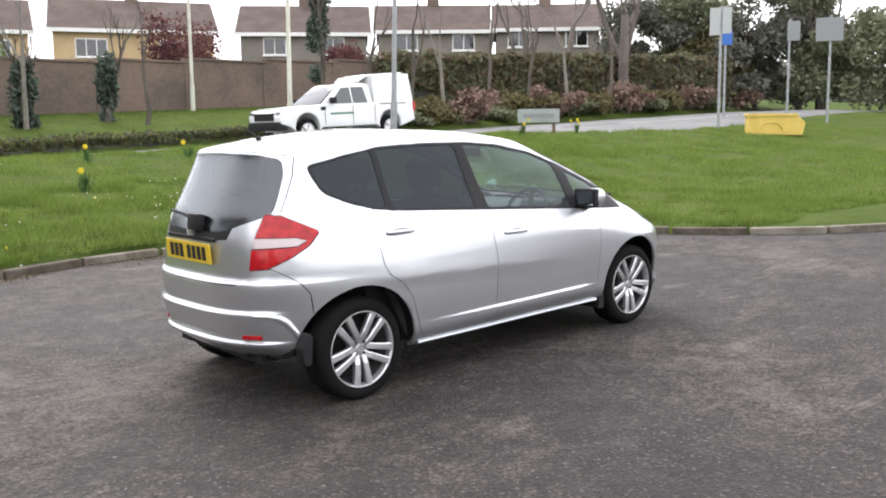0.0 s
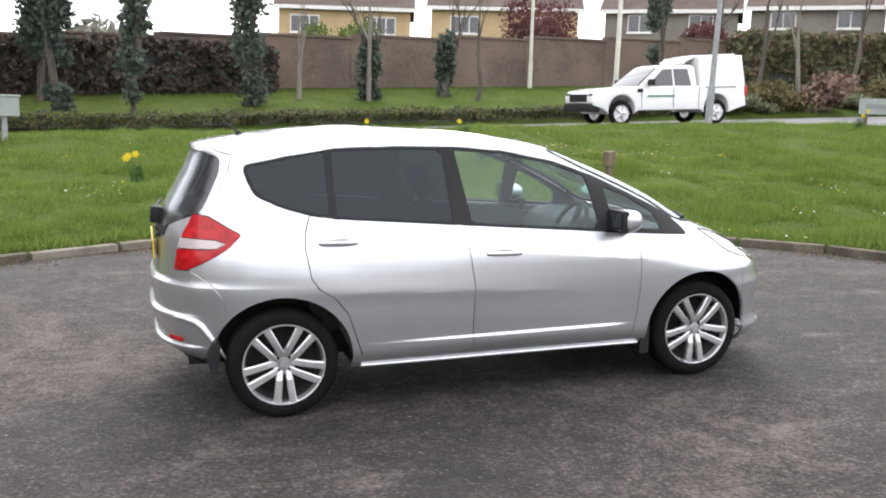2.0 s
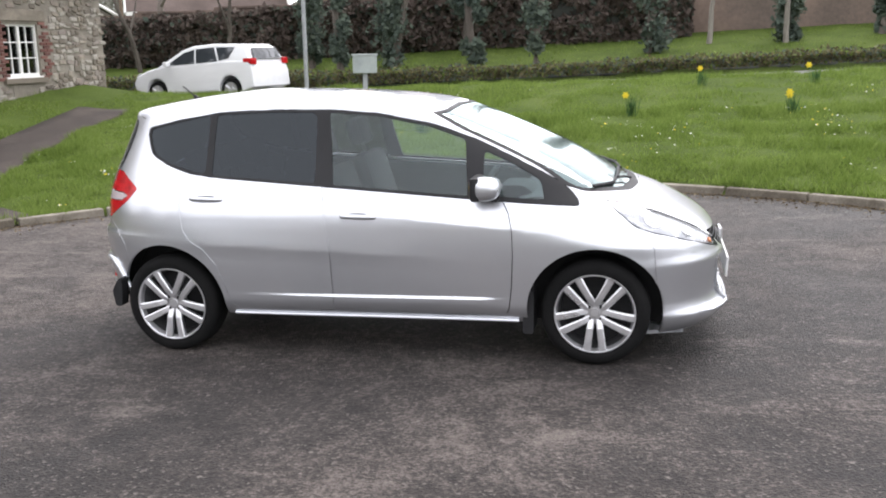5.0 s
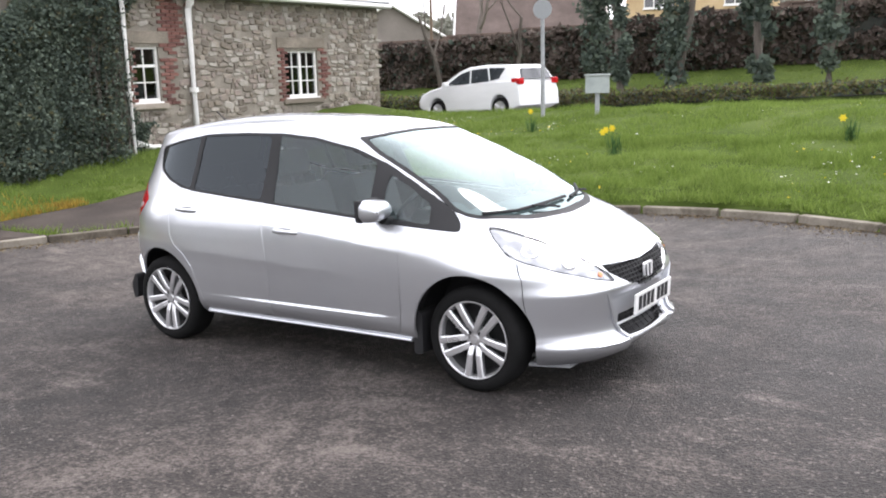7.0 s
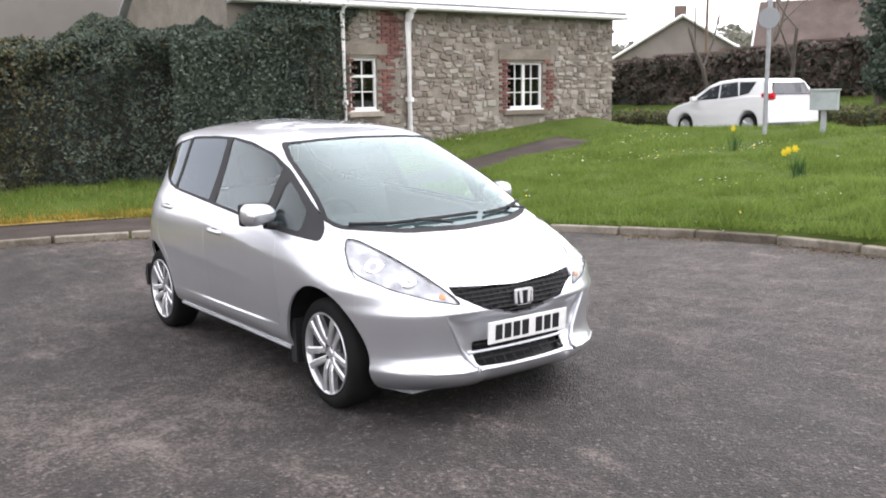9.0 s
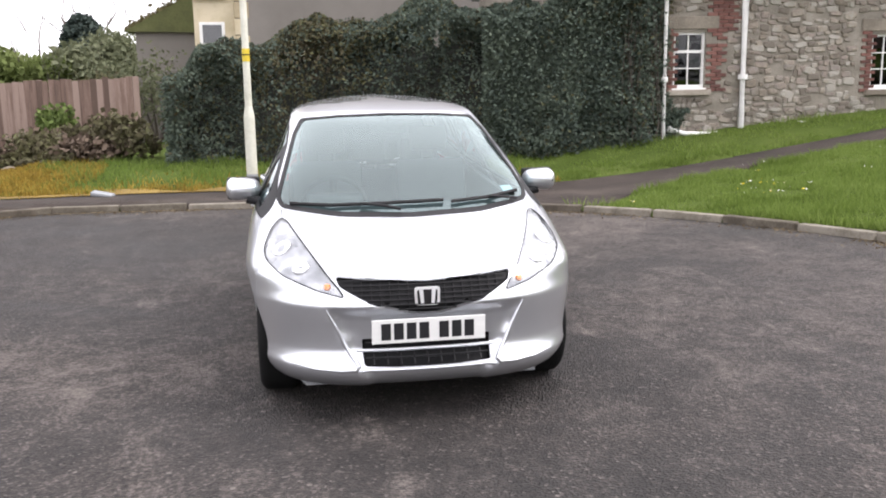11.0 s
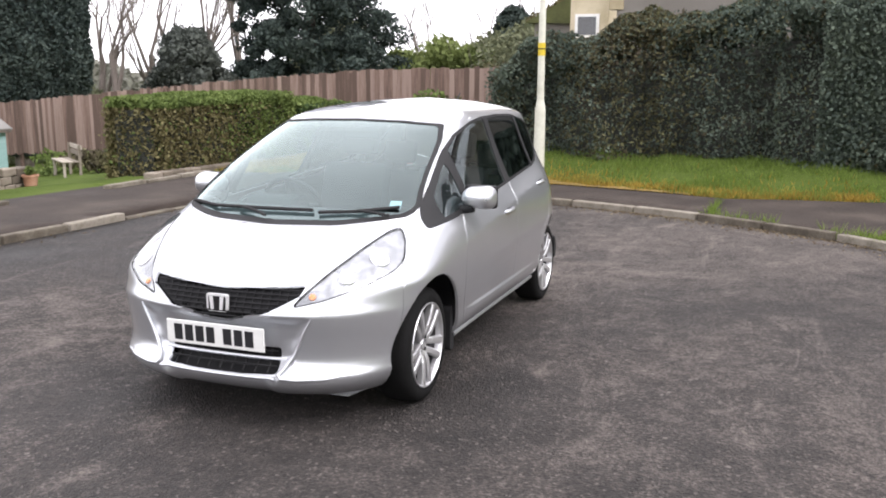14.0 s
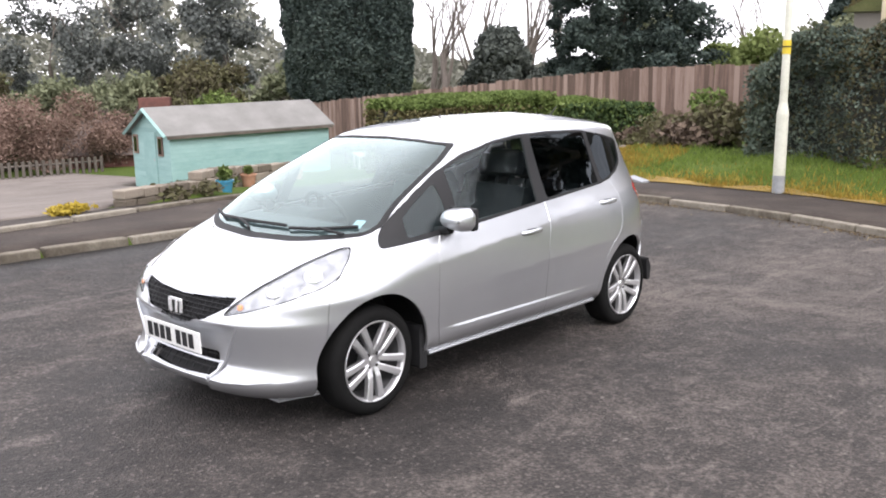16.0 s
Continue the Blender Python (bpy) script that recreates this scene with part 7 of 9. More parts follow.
# rubble: irregular stones, course by course
stone_me = []
for k in range(10):
    bm = bmesh.new()
    rr = random.Random(200 + k)
    outl = [(0.5 * math.copysign(abs(math.cos(a)) ** 0.45, math.cos(a)) * rr.uniform(0.88, 1.0), 0.5 * math.copysign(abs(math.sin(a)) ** 0.45, math.sin(a)) * rr.uniform(0.88, 1.0)) for a in (math.pi / 8 + j * math.pi / 4 for j in range(8))]
    m = Matrix(((0, 0, 1, 0), (1, 0, 0, 0), (0, 1, 0, 0), (0, 0, 0, 1)))
    a = [bm.verts.new(m @ Vector((x, y, -0.02))) for x, y in outl]
    b = [bm.verts.new(m @ Vector((x * 0.97, y * 0.97, 0.010))) for x, y in outl]
    c = [bm.verts.new(m @ Vector((x * 0.80, y * 0.78, 0.022 + rr.uniform(0, 0.012)))) for x, y in outl]
    for p, q in ((a, b), (b, c)):
        for j in range(8):
            bm.faces.new((p[j], p[(j + 1) % 8], q[(j + 1) % 8], q[j]))
    bm.faces.new(c)
    bmesh.ops.recalc_face_normals(bm, faces=bm.faces)
    me = bpy.data.meshes.new("stone")
    bm.to_mesh(me)
    bm.free()
    me.materials.append(M_STONE)
    stone_me.append(me)


def blocked(y, z, w, h):
    """Brick dressings, sills, lintels and openings keep the rubble out."""
    for y0, y1, z0, z1 in OPEN:
        if y0 - 0.30 - w / 2 < y < y1 + 0.28 + w / 2 and z0 - 0.12 - h / 2 < z < z1 + 0.30 + h / 2:
            return True
    return 7.58 < y < 8.15 and 1.5 < z < 3.5 or 11.3 < y < 12.2 and 0.3 < z < 1.1


loose, count = [], 0
z = 0.05
rs = random.Random(5)
while z < EAVE - 0.2:
    h = rs.uniform(0.075, 0.15)
    y = 6.7 + rs.uniform(0, 0.2)
    while y < Y1 - 0.1:
        w = rs.uniform(0.09, 0.34)
        hh = h * rs.uniform(0.7, 1.45)
        cy, cz = y + w / 2, z + h / 2 + rs.uniform(-0.03, 0.03) + 0.10 * noise.noise(Vector((y * 0.8, z * 0.5, 2.0))) + 0.04 * noise.noise(Vector((y * 3.1, z * 2.0, 7.0)))
        if not blocked(cy, cz, w, hh) and rs.random() < 0.93:
            M = Matrix.Translation((FX + rs.uniform(-0.004, 0.004), cy, cz)) @ Matrix.Rotation(rs.gauss(0, 0.14), 4, "X") @ Matrix.Diagonal((1, w * 0.95, hh * 0.93, 1))
            me = rs.choice(stone_me)
            if count < 290 and cz < 2.7:
                share("stone", me, wall_f, M)
                count += 1
            else:
                loose.append((me, M))
        y += w
    z += h
lv, lf = [], []
for me, M in loose:
    n0 = len(lv)
    lv += [M @ v.co for v in me.vertices]
    lf += [[n0 + i for i in p.vertices] for p in me.polygons]
rest = raw("rubble", lv, lf, M_RUBBLE, wall_f)
rest["kind"] = "stuff"

# brick dressings
bk = boxed(-0.02, 0.022, -0.105, 0.105, -0.031, 0.031, bevel=0.005)
bk_me = bpy.data.meshes.new("brick")
bk.to_mesh(bk_me)
bk.free()
bk_me.materials.append(M_BRICKRED)


def brick_band(y0, y1, z0, z1, ragged, seed):
    r = random.Random(seed)
    z, row = z0, 0
    while z < z1:
        y = y0 + (0.11 if row % 2 else 0)
        while y + 0.1 < y1 + (r.choice((0, 0.1, 0.2)) if ragged else 0):
            if r.random() < 0.95:
                share("brick", bk_me, wall_f, pose(FX + 0.004, y + 0.105, z + 0.031))
            y += 0.22
        z += 0.072
        row += 1


for y0, y1, z0, z1 in OPEN:
    brick_band(y0 - 0.24, y0 - 0.02, z0 - 0.05, z1 + 0.02, False, 1)
    brick_band(y1 + 0.02, y1 + 0.24, z0 - 0.05, z1 + 0.02, True, 2)
    part("lintel", boxed(FX - 0.04, FX + 0.03, y0 - 0.26, y1 + 0.26, z1 + 0.06, z1 + 0.30, bevel=0.01), M_SANDSTONE, cot, "stone lintel")
    part("sill", boxed(FX - 0.1, FX + 0.08, y0 - 0.12, y1 + 0.12, z0 - 0.12, z0 - 0.01, bevel=0.01), M_SANDSTONE, cot, "stone sill")
brick_band(7.60, 8.10, 2.40, 3.45, True, 3)
part("repair_patch", boxed(FX - 0.02, FX + 0.012, 11.35, 12.15, 0.35, 1.06), M_MORTAR, cot, "rendered patch under the window")


def cottage_window(y0, y1, z0, z1, lights, rows, rail):
    w = new("window")
    w.parent = cot
    x = FX - 0.10
    fr = bmesh.new()
    t = 0.05
    for a in ((y0, y1, z0, z0 + 0.085), (y0, y1, z1 - t, z1), (y0, y0 + t, z0 + 0.085, z1 - t), (y1 - t, y1, z0 + 0.085, z1 - t)):
        box(fr, x - 0.03, x + 0.05, *a)
    part("window_frame", fr, M_WHITE, w, "white painted frame")
    part("window_sill", boxed(x, x + 0.13, y0 - 0.03, y1 + 0.03, z0 - 0.03, z0 + 0.02, bevel=0.006), M_WHITE, w)
    wide = (y1 - y0 - 2 * t) / lights
    for k in range(lights):
        a = y0 + t + wide * k
        part("pane", boxed(x - 0.004, x + 0.004, a, a + wide, z0 + 0.08, z1 - t), M_DARKGLASS, w)
        if k:
            part("mullion", boxed(x - 0.02, x + 0.045, a - 0.035, a + 0.035, z0 + 0.08, z1 - t), M_WHITE, w)
        part("glazing_bar", boxed(x + 0.006, x + 0.028, a + wide / 2 - 0.012, a + wide / 2 + 0.012, z0 + 0.08, z1 - t), M_WHITE, w)
        for r in range(1, rows):
            zz = z0 + 0.08 + (z1 - t - z0 - 0.08) * r / rows
            hw = 0.028 if r == rail else 0.012
            part("glazing_bar", boxed(x + 0.008, x + 0.030, a, a + wide, zz - hw, zz + hw), M_WHITE, w)


cottage_window(6.92, 7.58, 1.27, 2.38, 1, 3, 2)
cottage_window(11.20, 12.33, 1.20, 2.31, 2, 3, 0)


def pipe(pts, r, label):
    d = thing("drainpipe", label, "pipe", group="white pipes on the cottage")
    part("pipe_run", tube(bmesh.new(), pts, r, 10), M_WHITE, d, "", True)
    for k in range(1, len(pts)):
        a, b = Vector(pts[k - 1]), Vector(pts[k])
        m = a.lerp(b, 0.42 if k == 1 else 0.9)
        e = (b - a).normalized() * 0.05
        part("pipe_collar", cone(bmesh.new(), r * 1.35, r * 1.35, m - e, m + e, 10), M_WHITE, d, "", True)


pipe([(FX + 0.09, 8.35, 0.30), (FX + 0.09, 8.35, 3.15), (FX + 0.16, 8.35, 3.30), (FX + 0.28, 8.35, 3.44)], 0.070, "white soil pipe up the stone wall")
pipe([(FX + 0.20, 6.66, 0.14), (FX + 0.20, 6.66, 3.3), (FX + 0.30, 6.66, 3.44)], 0.048, "thin white downpipe at the ivy's edge")
pipe([(FX + 0.12, 8.30, 0.34), (FX + 0.12, 7.15, 0.40), (FX + 0.10, 6.80, 0.50)], 0.05, "white pipe running low along the wall")
pipe([(FX + 0.12, 8.40, 0.34), (FX + 0.20, 9.30, 0.48), (FX + 0.22, 9.60, 0.52)], 0.035, "white pipe running low along the wall")
part("pipe_end", boxed(FX + 0.12, FX + 0.28, 9.55, 9.70, 0.44, 0.60, bevel=0.02), M_WHITE, cot)

# ivy over the cottage's end
rng_ = np.random.default_rng(31)
n_ = 60000
iy, iz = rng_.uniform(3.0, 7.6, n_), rng_.uniform(0.0, 3.75, n_)
edge_ = np.array([6.75 + 0.25 * noise.noise(Vector((0, z * 1.6, 2))) + (0.35 if z < 0.9 else 0) + max(0, (z - 2.9)) * 0.9 for z in iz])
top_ = np.interp(iy, (3.0, 3.6, 4.1, 4.6, 5.2), (2.75, 2.7, 2.85, 3.25, 3.8)) + 0.2 * np.array([noise.noise(Vector((y * 2.5, 0, 8))) for y in iy])
ok_ = (iy < edge_) & (iz < top_) & ~((iy > 6.86) & (iz > 1.1) & (iz < 2.6))
iy, iz = iy[ok_], iz[ok_]
ix = FX + 0.04 + rng_.exponential(0.06, len(iy)) + 0.22 * np.clip((6.2 - iy) / 2.5, 0, 1)
iv = thing("wall_ivy", "dark ivy climbing the cottage's end wall up to the gutter", "ivy")
leaves_mesh("ivy_leaves", np.stack([ix, iy, iz], 1), 0.036, M_HEDGE, iv, seed=9)
b_ = rng_.uniform(size=(900, 2)) * (2.4, 2.6) + (4.4, 0.6)
leaves_mesh("brown_ivy", np.stack([np.full(900, FX + 0.16), b_[:, 0], b_[:, 1]], 1), 0.06, M_HEDGE_B, iv, seed=10)
# bare woody stems showing through beside the downpipe
rs_ = random.Random(77)
for k in range(16):
    y = rs_.uniform(5.75, 6.6)
    pts_, x_ = [], FX + 0.20 + rs_.uniform(0, 0.05)
    for j in range(9):
        pts_.append((x_ + rs_.uniform(-0.015, 0.015), y, 0.05 + j * rs_.uniform(0.30, 0.40)))
        y += rs_.uniform(-0.07, 0.07)
    part("stem", tube(bmesh.new(), pts_, [0.016 - 0.0014 * j for j in range(9)], 5), M_BARK, iv, "brown woody ivy stem", True)

# ---- tall rendered house behind the hedge ----
hs = thing("rendered_house", "tall house with blank grey rendered gable and pale stone bay", "house", pose(0, -0.2, 0))
part("gable_wall", boxed(-27.0, -18.9, -1.7, 9.5, -0.6, 9.0), M_RENDER, hs, "blank grey pebble-dashed gable")
part("bay", boxed(-22.0, -19.0, -2.75, -1.7, -0.6, 8.2), M_BATHSTONE, hs, "pale Bath-stone bay")
for k in range(14):
    z = 0.2 + k * 0.42
    part("quoin", boxed(-19.4, -18.86, -1.72, -1.35 if k % 2 else -1.52, z, z + 0.40, bevel=0.015), M_BATHSTONE, hs)
for z0, z1 in ((2.45, 3.05), (3.75, 5.6), (6.3, 7.6)):
    w = new("window")
    w.parent = hs
    part("window_frame", boxed(-19.03, -18.96, -2.62, -1.98, z0, z1), M_WHITE, w)
    part("pane", boxed(-18.958, -18.95, -2.54, -2.06, z0 + 0.07, z1 - 0.07), M_DARKGLASS, w)
    part("window_sill", boxed(-19.02, -18.88, -2.72, -1.90, z0 - 0.12, z0 - 0.02, bevel=0.01), M_BATHSTONE, w)
bm = bmesh.new()
prism(bm, [(-2.75, 8.2), (-2.0, 9.4), (3.9, 12.6), (9.9, 9.0), (9.9, 8.9), (-1.7, 8.9)], -27.2, -18.7, Matrix(((0, 0, 1, 0), (1, 0, 0, 0), (0, 1, 0, 0), (0, 0, 0, 1))))
part("roof", bm, M_TILE, hs)
# mossy-roofed outbuilding beyond it
ob_ = thing("mossy_outbuilding", "low outbuilding with a moss-green tiled roof", "outbuilding")
part("wall", boxed(-30, -24, -5.2, -2.9, -1.0, 3.05), M_RENDER, ob_)
bm = bmesh.new()
prism(bm, [(-5.5, 3.06), (-2.6, 4.6), (-2.6, 3.0)], -30.2, -23.8, Matrix(((0, 0, 1, 0), (1, 0, 0, 0), (0, 1, 0, 0), (0, 0, 0, 1))))
part("roof", bm, surf("mossy_tiles", [(0.07, 0.075, 0.03), (0.11, 0.12, 0.045), (0.16, 0.16, 0.07)], scale=1.2, fine=15, rough=0.95, bump=0.5), ob_)

rng_ = np.random.default_rng(52)
q_ = rng_.uniform(size=(6000, 2)) * (2.9, 6.2)
leaves_mesh("roof_creeper", np.stack([-30.1 + q_[:, 1], -5.5 + q_[:, 0], 3.08 + q_[:, 0] * 0.53 + rng_.exponential(0.06, 6000)], 1), 0.075, M_OLIVE, ob_, "olive creeper over the roof", seed=53)

# ---- lamp post on the footway ----
lp = thing("lamp_post", "pale painted steel lamp post with a yellow band on the footway", "lamp post", pose(-9.13, -1.24, lz(-9.13, -1.24) + 0.06))
part("base", cone(bmesh.new(), 0.090, 0.086, (0, 0, -0.2), (0, 0, 1.22), 20), M_POLE, lp, "thick pale base", True)
part("collar", cone(bmesh.new(), 0.086, 0.058, (0, 0, 1.22), (0, 0, 1.38), 20), M_POLE, lp, "", True)
part("shaft", cone(bmesh.new(), 0.058, 0.042, (0, 0, 1.38), (0, 0, 6.5), 16), M_POLE, lp, "", True)
part("yellow_band", cone(bmesh.new(), 0.060, 0.0595, (0, 0, 2.08), (0, 0, 2.28), 16), M_YELLOWBAND, lp, "yellow band", True)
part("black_ring", cone(bmesh.new(), 0.0615, 0.0615, (0, 0, 2.176), (0, 0, 2.196), 16), M_BLACK, lp)
part("grey_sleeve", cone(bmesh.new(), 0.0915, 0.091, (0, 0, -0.02), (0, 0, 0.30), 20), M_GALV, lp, "scuffed grey sleeve", True)
part("arm", tube(bmesh.new(), [(0, 0, 6.45), (0.1, 0, 6.7), (0.6, 0, 6.8)], 0.035, 8), M_POLE, lp)
part("lantern", boxed(0.55, 1.1, -0.12, 0.12, 6.74, 6.88, bevel=0.03), M_GALV, lp)
# a scrap of litter by the footway
lt = bmesh.new()
box(lt, -0.17, 0.17, -0.09, 0.09, 0.0, 0.05, bevel=0.02)
for v in lt.verts:
    v.co.z += 0.04 * noise.noise(v.co * 6)
lo_ = link("litter", lt, M_SIGNGREY)
lo_.matrix_basis = pose(-9.0, -3.55, lz(-9.0, -3.55) + 0.10, 4, 6, 80)
tagged(lo_, "crumpled grey plastic scrap lying by the footway", "litter")

# ---- garden fence of upright boards ----
fe = thing("garden_fence", "weathered brown close-board fence behind the garden", "fence")
bm = boxed(-0.012, 0.012, -0.072, 0.072, -0.9, 0.9, bevel=0.003)
bd_me = bpy.data.meshes.new("board")
bm.to_mesh(bd_me)
bm.free()
bd_me.materials.append(M_FENCE)
fa, fb = Vector((-17.0, -4.2)), Vector((-19.6, -24.5))
nb = 146
for k in range(nb):
    t = k / (nb - 1)
    p = fa.lerp(fb, t)
    top = float(np.interp(t, (0, 0.18, 0.45, 1), (1.68, 1.60, 1.20, 0.22)))
    share("board", bd_me, fe, pose(p.x + random.uniform(-0.012, 0.012), p.y, top - 0.9 + random.uniform(-0.04, 0.03), random.uniform(-1, 1), 0, -7 + random.uniform(-3, 3)))
for dz in (-0.35, -1.25):
    pts = []
    for t in (0, 0.18, 0.45, 1):
        p = fa.lerp(fb, t)
        pts.append((p.x - 0.05, p.y, float(np.interp(t, (0, 0.18, 0.45, 1), (1.68, 1.60, 1.20, 0.22))) + dz))
    part("rail", tube(bmesh.new(), pts, 0.04, 4), M_FENCE, fe)
for k in range(10):
    p = fa.lerp(fb, k / 9)
    top = float(np.interp(k / 9, (0, 0.18, 0.45, 1), (1.68, 1.60, 1.20, 0.22)))
    part("fence_post", boxed(p.x - 0.14, p.x - 0.05, p.y - 0.05, p.y + 0.05, top - 2.3, top + 0.02), M_FENCE, fe)

# ---- turquoise shed ----
sh = thing("garden_shed", "long turquoise timber shed with a grey felt roof", "shed", pose(-10.75, -20.6, lz(-11, -21.5) - 0.10, 0, 0, -4))
L_, W_, E_, R_ = 6.0, 2.45, 1.84, 2.52
bm = bmesh.new()
prism(bm, [(0, 0), (-W_, 0), (-W_, E_), (-W_ / 2, R_), (0, E_)], -L_, 0, Matrix(((0, 0, 1, 0), (1, 0, 0, 0), (0, 1, 0, 0), (0, 0, 0, 1))))
part("shed_body", bm, M_SHED, sh, "turquoise boarded walls")
pl = boxed(-L_, 0, 0, 0.014, -0.062, 0.062, bevel=0.003)
pl_me = bpy.data.meshes.new("plank")
pl.to_mesh(pl_me)
pl.free()
pl_me.materials.append(M_SHED)
pe = boxed(0, 0.014, -1, 0, -0.062, 0.062, bevel=0.003)
pe_me = bpy.data.meshes.new("plank")
pe.to_mesh(pe_me)
pe.free()
pe_me.materials.append(M_SHED)
for k in range(14):
    z = 0.10 + k * 0.131
    share("plank", pl_me, sh, pose(0, 0, z))
    share("plank", pe_me, sh, pose(0, 0, z) @ Matrix.Diagonal((1, W_, 1, 1)))
for k in range(5):
    z = E_ + 0.06 + k * 0.131
    w = W_ * (1 - (z - E_ + 0.06) / (R_ - E_))
    if w > 0.2:
        share("plank", pe_me, sh, pose(0, -(W_ - w) / 2, z) @ Matrix.Diagonal((1, w, 1, 1)))
for s in (0, 1):
    bm = bmesh.new()
    ya, yb = (0.16, -W_ / 2) if s == 0 else (-W_ - 0.16, -W_ / 2)
    v = [bm.verts.new(p) for p in ((0.2, ya, E_ - 0.10), (-L_ - 0.15, ya, E_ - 0.10), (-L_ - 0.15, yb, R_ + 0.03), (0.2, yb, R_ + 0.03))]
    f = bm.faces.new(v)
    g = bmesh.ops.extrude_face_region(bm, geom=[f])
    for q in g["geom"]:
        if isinstance(q, bmesh.types.BMVert):
            q.co.z += 0.05
    bmesh.ops.recalc_face_normals(bm, faces=bm.faces)
    part("roof", bm, M_FELT, sh, "grey felt roof")
    part("eave_board", boxed(-L_ - 0.1, 0.15, ya - 0.02 if s == 0 else ya, ya if s == 0 else ya + 0.02, E_ - 0.17, E_ - 0.075), M_BARK, sh, "dark eave board")
    bb = bmesh.new()
    tube(bb, [(0.21, ya, E_ - 0.10), (0.21, yb, R_ + 0.02)], 0.06, 4)
    part("barge_board", bb, M_SHED, sh)
part("door", boxed(0.016, 0.045, -1.62, -0.85, 0.06, 1.85, bevel=0.006), M_SHED, sh, "turquoise plank door")
for y in (-2.18, -0.55):
    w = new("window")
    w.parent = sh
    part("window_frame", boxed(0.015, 0.05, y - 0.15, y + 0.15, 1.12, 1.72), M_FENCE, w, "brown frame")
    part("pane", boxed(0.051, 0.056, y - 0.10, y + 0.10, 1.18, 1.66), M_DARKGLASS, w)
part("hasp", boxed(0.046, 0.06, -0.98, -0.92, 0.95, 1.03), M_GALV, sh)

# ---- garden clutter ----
sheet("driveway", DRIVE, lambda x, y: lz(x, y) + 0.10, M_GRAVEL, "grey gravel driveway falling away from the footway", "driveway", cell=1.5)


def stone_wall(pts, h, label, seed, zoff=0.0):
    t = thing("garden_wall", label, "garden wall", group="low garden walls")
    r = random.Random(seed)
    for a, b in zip(pts, pts[1:]):
        a, b = Vector(a), Vector(b)
        d = (b - a)
        ang = math.degrees(math.atan2(d.y, d.x))
        for row in range(max(1, round(h / 0.13))):
            u = 0.0
            while u < d.length:
                w = r.uniform(0.2, 0.42)
                p = a + d.normalized() * (u + w / 2)
                bm = boxed(-w / 2 + 0.006, w / 2 - 0.006, -0.11, 0.11, 0, 0.124, bevel=0.02)
                part("stone", bm, M_GARDENSTONE, t).matrix_basis = pose(p.x, p.y, lz(p.x, p.y) + 0.05 + row * 0.13 + zoff, 0, 0, ang + r.uniform(-3, 3))
                u += w
    return t


stone_wall([(-1.6, -7.0), (-3.1, -7.5)], 0.3, "low rough stone planter wall", 1)
stone_wall([(-3.1, -7.5), (-4.9, -8.9), (-6.3, -9.3)], 0.4, "low rough stone bed wall", 2)
stone_wall([(-7.0, -7.3), (-9.5, -7.3), (-12.3, -7.35)], 0.14, "low stone edging before the hedge", 3)


def pot(x, y, h, mat, seed, z=None):
    t = thing("plant_pot", "small garden pot with a clipped plant", "plant pot", pose(x, y, (lz(x, y) if z is None else z) + 0.08) @ Matrix.Scale(0.72, 4), group="garden pots")
    part("pot", lathe([(0.0005, 0.0), (0.13, 0.0), (0.17, 0.26), (0.19, 0.26), (0.19, 0.30), (0.16, 0.30), (0.15, 0.24), (0.0005, 0.24)], 20), mat, t, "", True).matrix_basis = pose(0, 0, 0, 90, 0, 0)
    rng = np.random.default_rng(seed)
    leaves_mesh("plant", clumped(500, [(0, 0, 0.30 + h * 0.5)] * 3, [h * 0.5, h * 0.4, h * 0.45], rng), 0.05, M_CLIP, t, seed=seed)


M_TERRA = surf("terracotta", [(0.25, 0.12, 0.07), (0.35, 0.18, 0.11), (0.42, 0.25, 0.17)], scale=4, fine=40, rough=0.9, bump=0.2)
M_BLUEPOT = plain("blue_glazed_pot", (0.05, 0.22, 0.32), 0.25, coat=0.6)
pot(-3.4, -7.2, 0.28, M_BLUEPOT, 1)
pot(-4.7, -8.4, 0.18, M_TERRA, 2)
pot(-6.2, -9.0, 0.18, M_TERRA, 3)
for k, (x, y, r, h, mt, lb) in enumerate(((-0.9, -6.95, 0.42, 0.20, M_MOSS, "low yellow-flowering shrub beside the edging"), (-2.3, -7.15, 0.42, 0.32, M_HEDGE_B, "low brown heather by the planter wall"), (-3.0, -7.6, 0.35, 0.3, M_HEDGE_B, "low brown heather by the planter wall"),
                                          (-4.1, -8.4, 0.35, 0.3, M_CLIP, "small green shrub in the bed"), (-14.8, -10.5, 0.8, 0.8, M_HEDGE, "dark evergreen shrub in the garden"), (-15.5, -15.5, 1.0, 0.8, M_HEDGE_B, "brown shrub before the fence"), (-17.0, -18.5, 0.9, 0.8, M_CLIP, "green shrub before the fence"))):
    bush("garden_shrub", x, y, r, h, 900, 0.045 if k < 4 else 0.08, mt if mt is not M_MOSS else leafy("yellow_shrub_leaves", [(0.14, 0.11, 0.02), (0.30, 0.22, 0.03), (0.42, 0.32, 0.05)], scale=3), lb, 300 + k, group="garden shrubs")
bn = thing("garden_bench", "small pale timber garden bench by the fence", "bench", pose(-12.9, -14.4, lz(-12.9, -14.4) + 0.09, 0, 0, 55))
for k in range(3):
    part("seat_slat", boxed(-0.6, 0.6, -0.2 + 0.14 * k, -0.08 + 0.14 * k, 0.40, 0.43, bevel=0.005), M_SANDSTONE, bn)
for k in range(2):
    part("back_slat", boxed(-0.6, 0.6, 0.25, 0.28, 0.55 + 0.15 * k, 0.66 + 0.15 * k, bevel=0.005), M_SANDSTONE, bn)
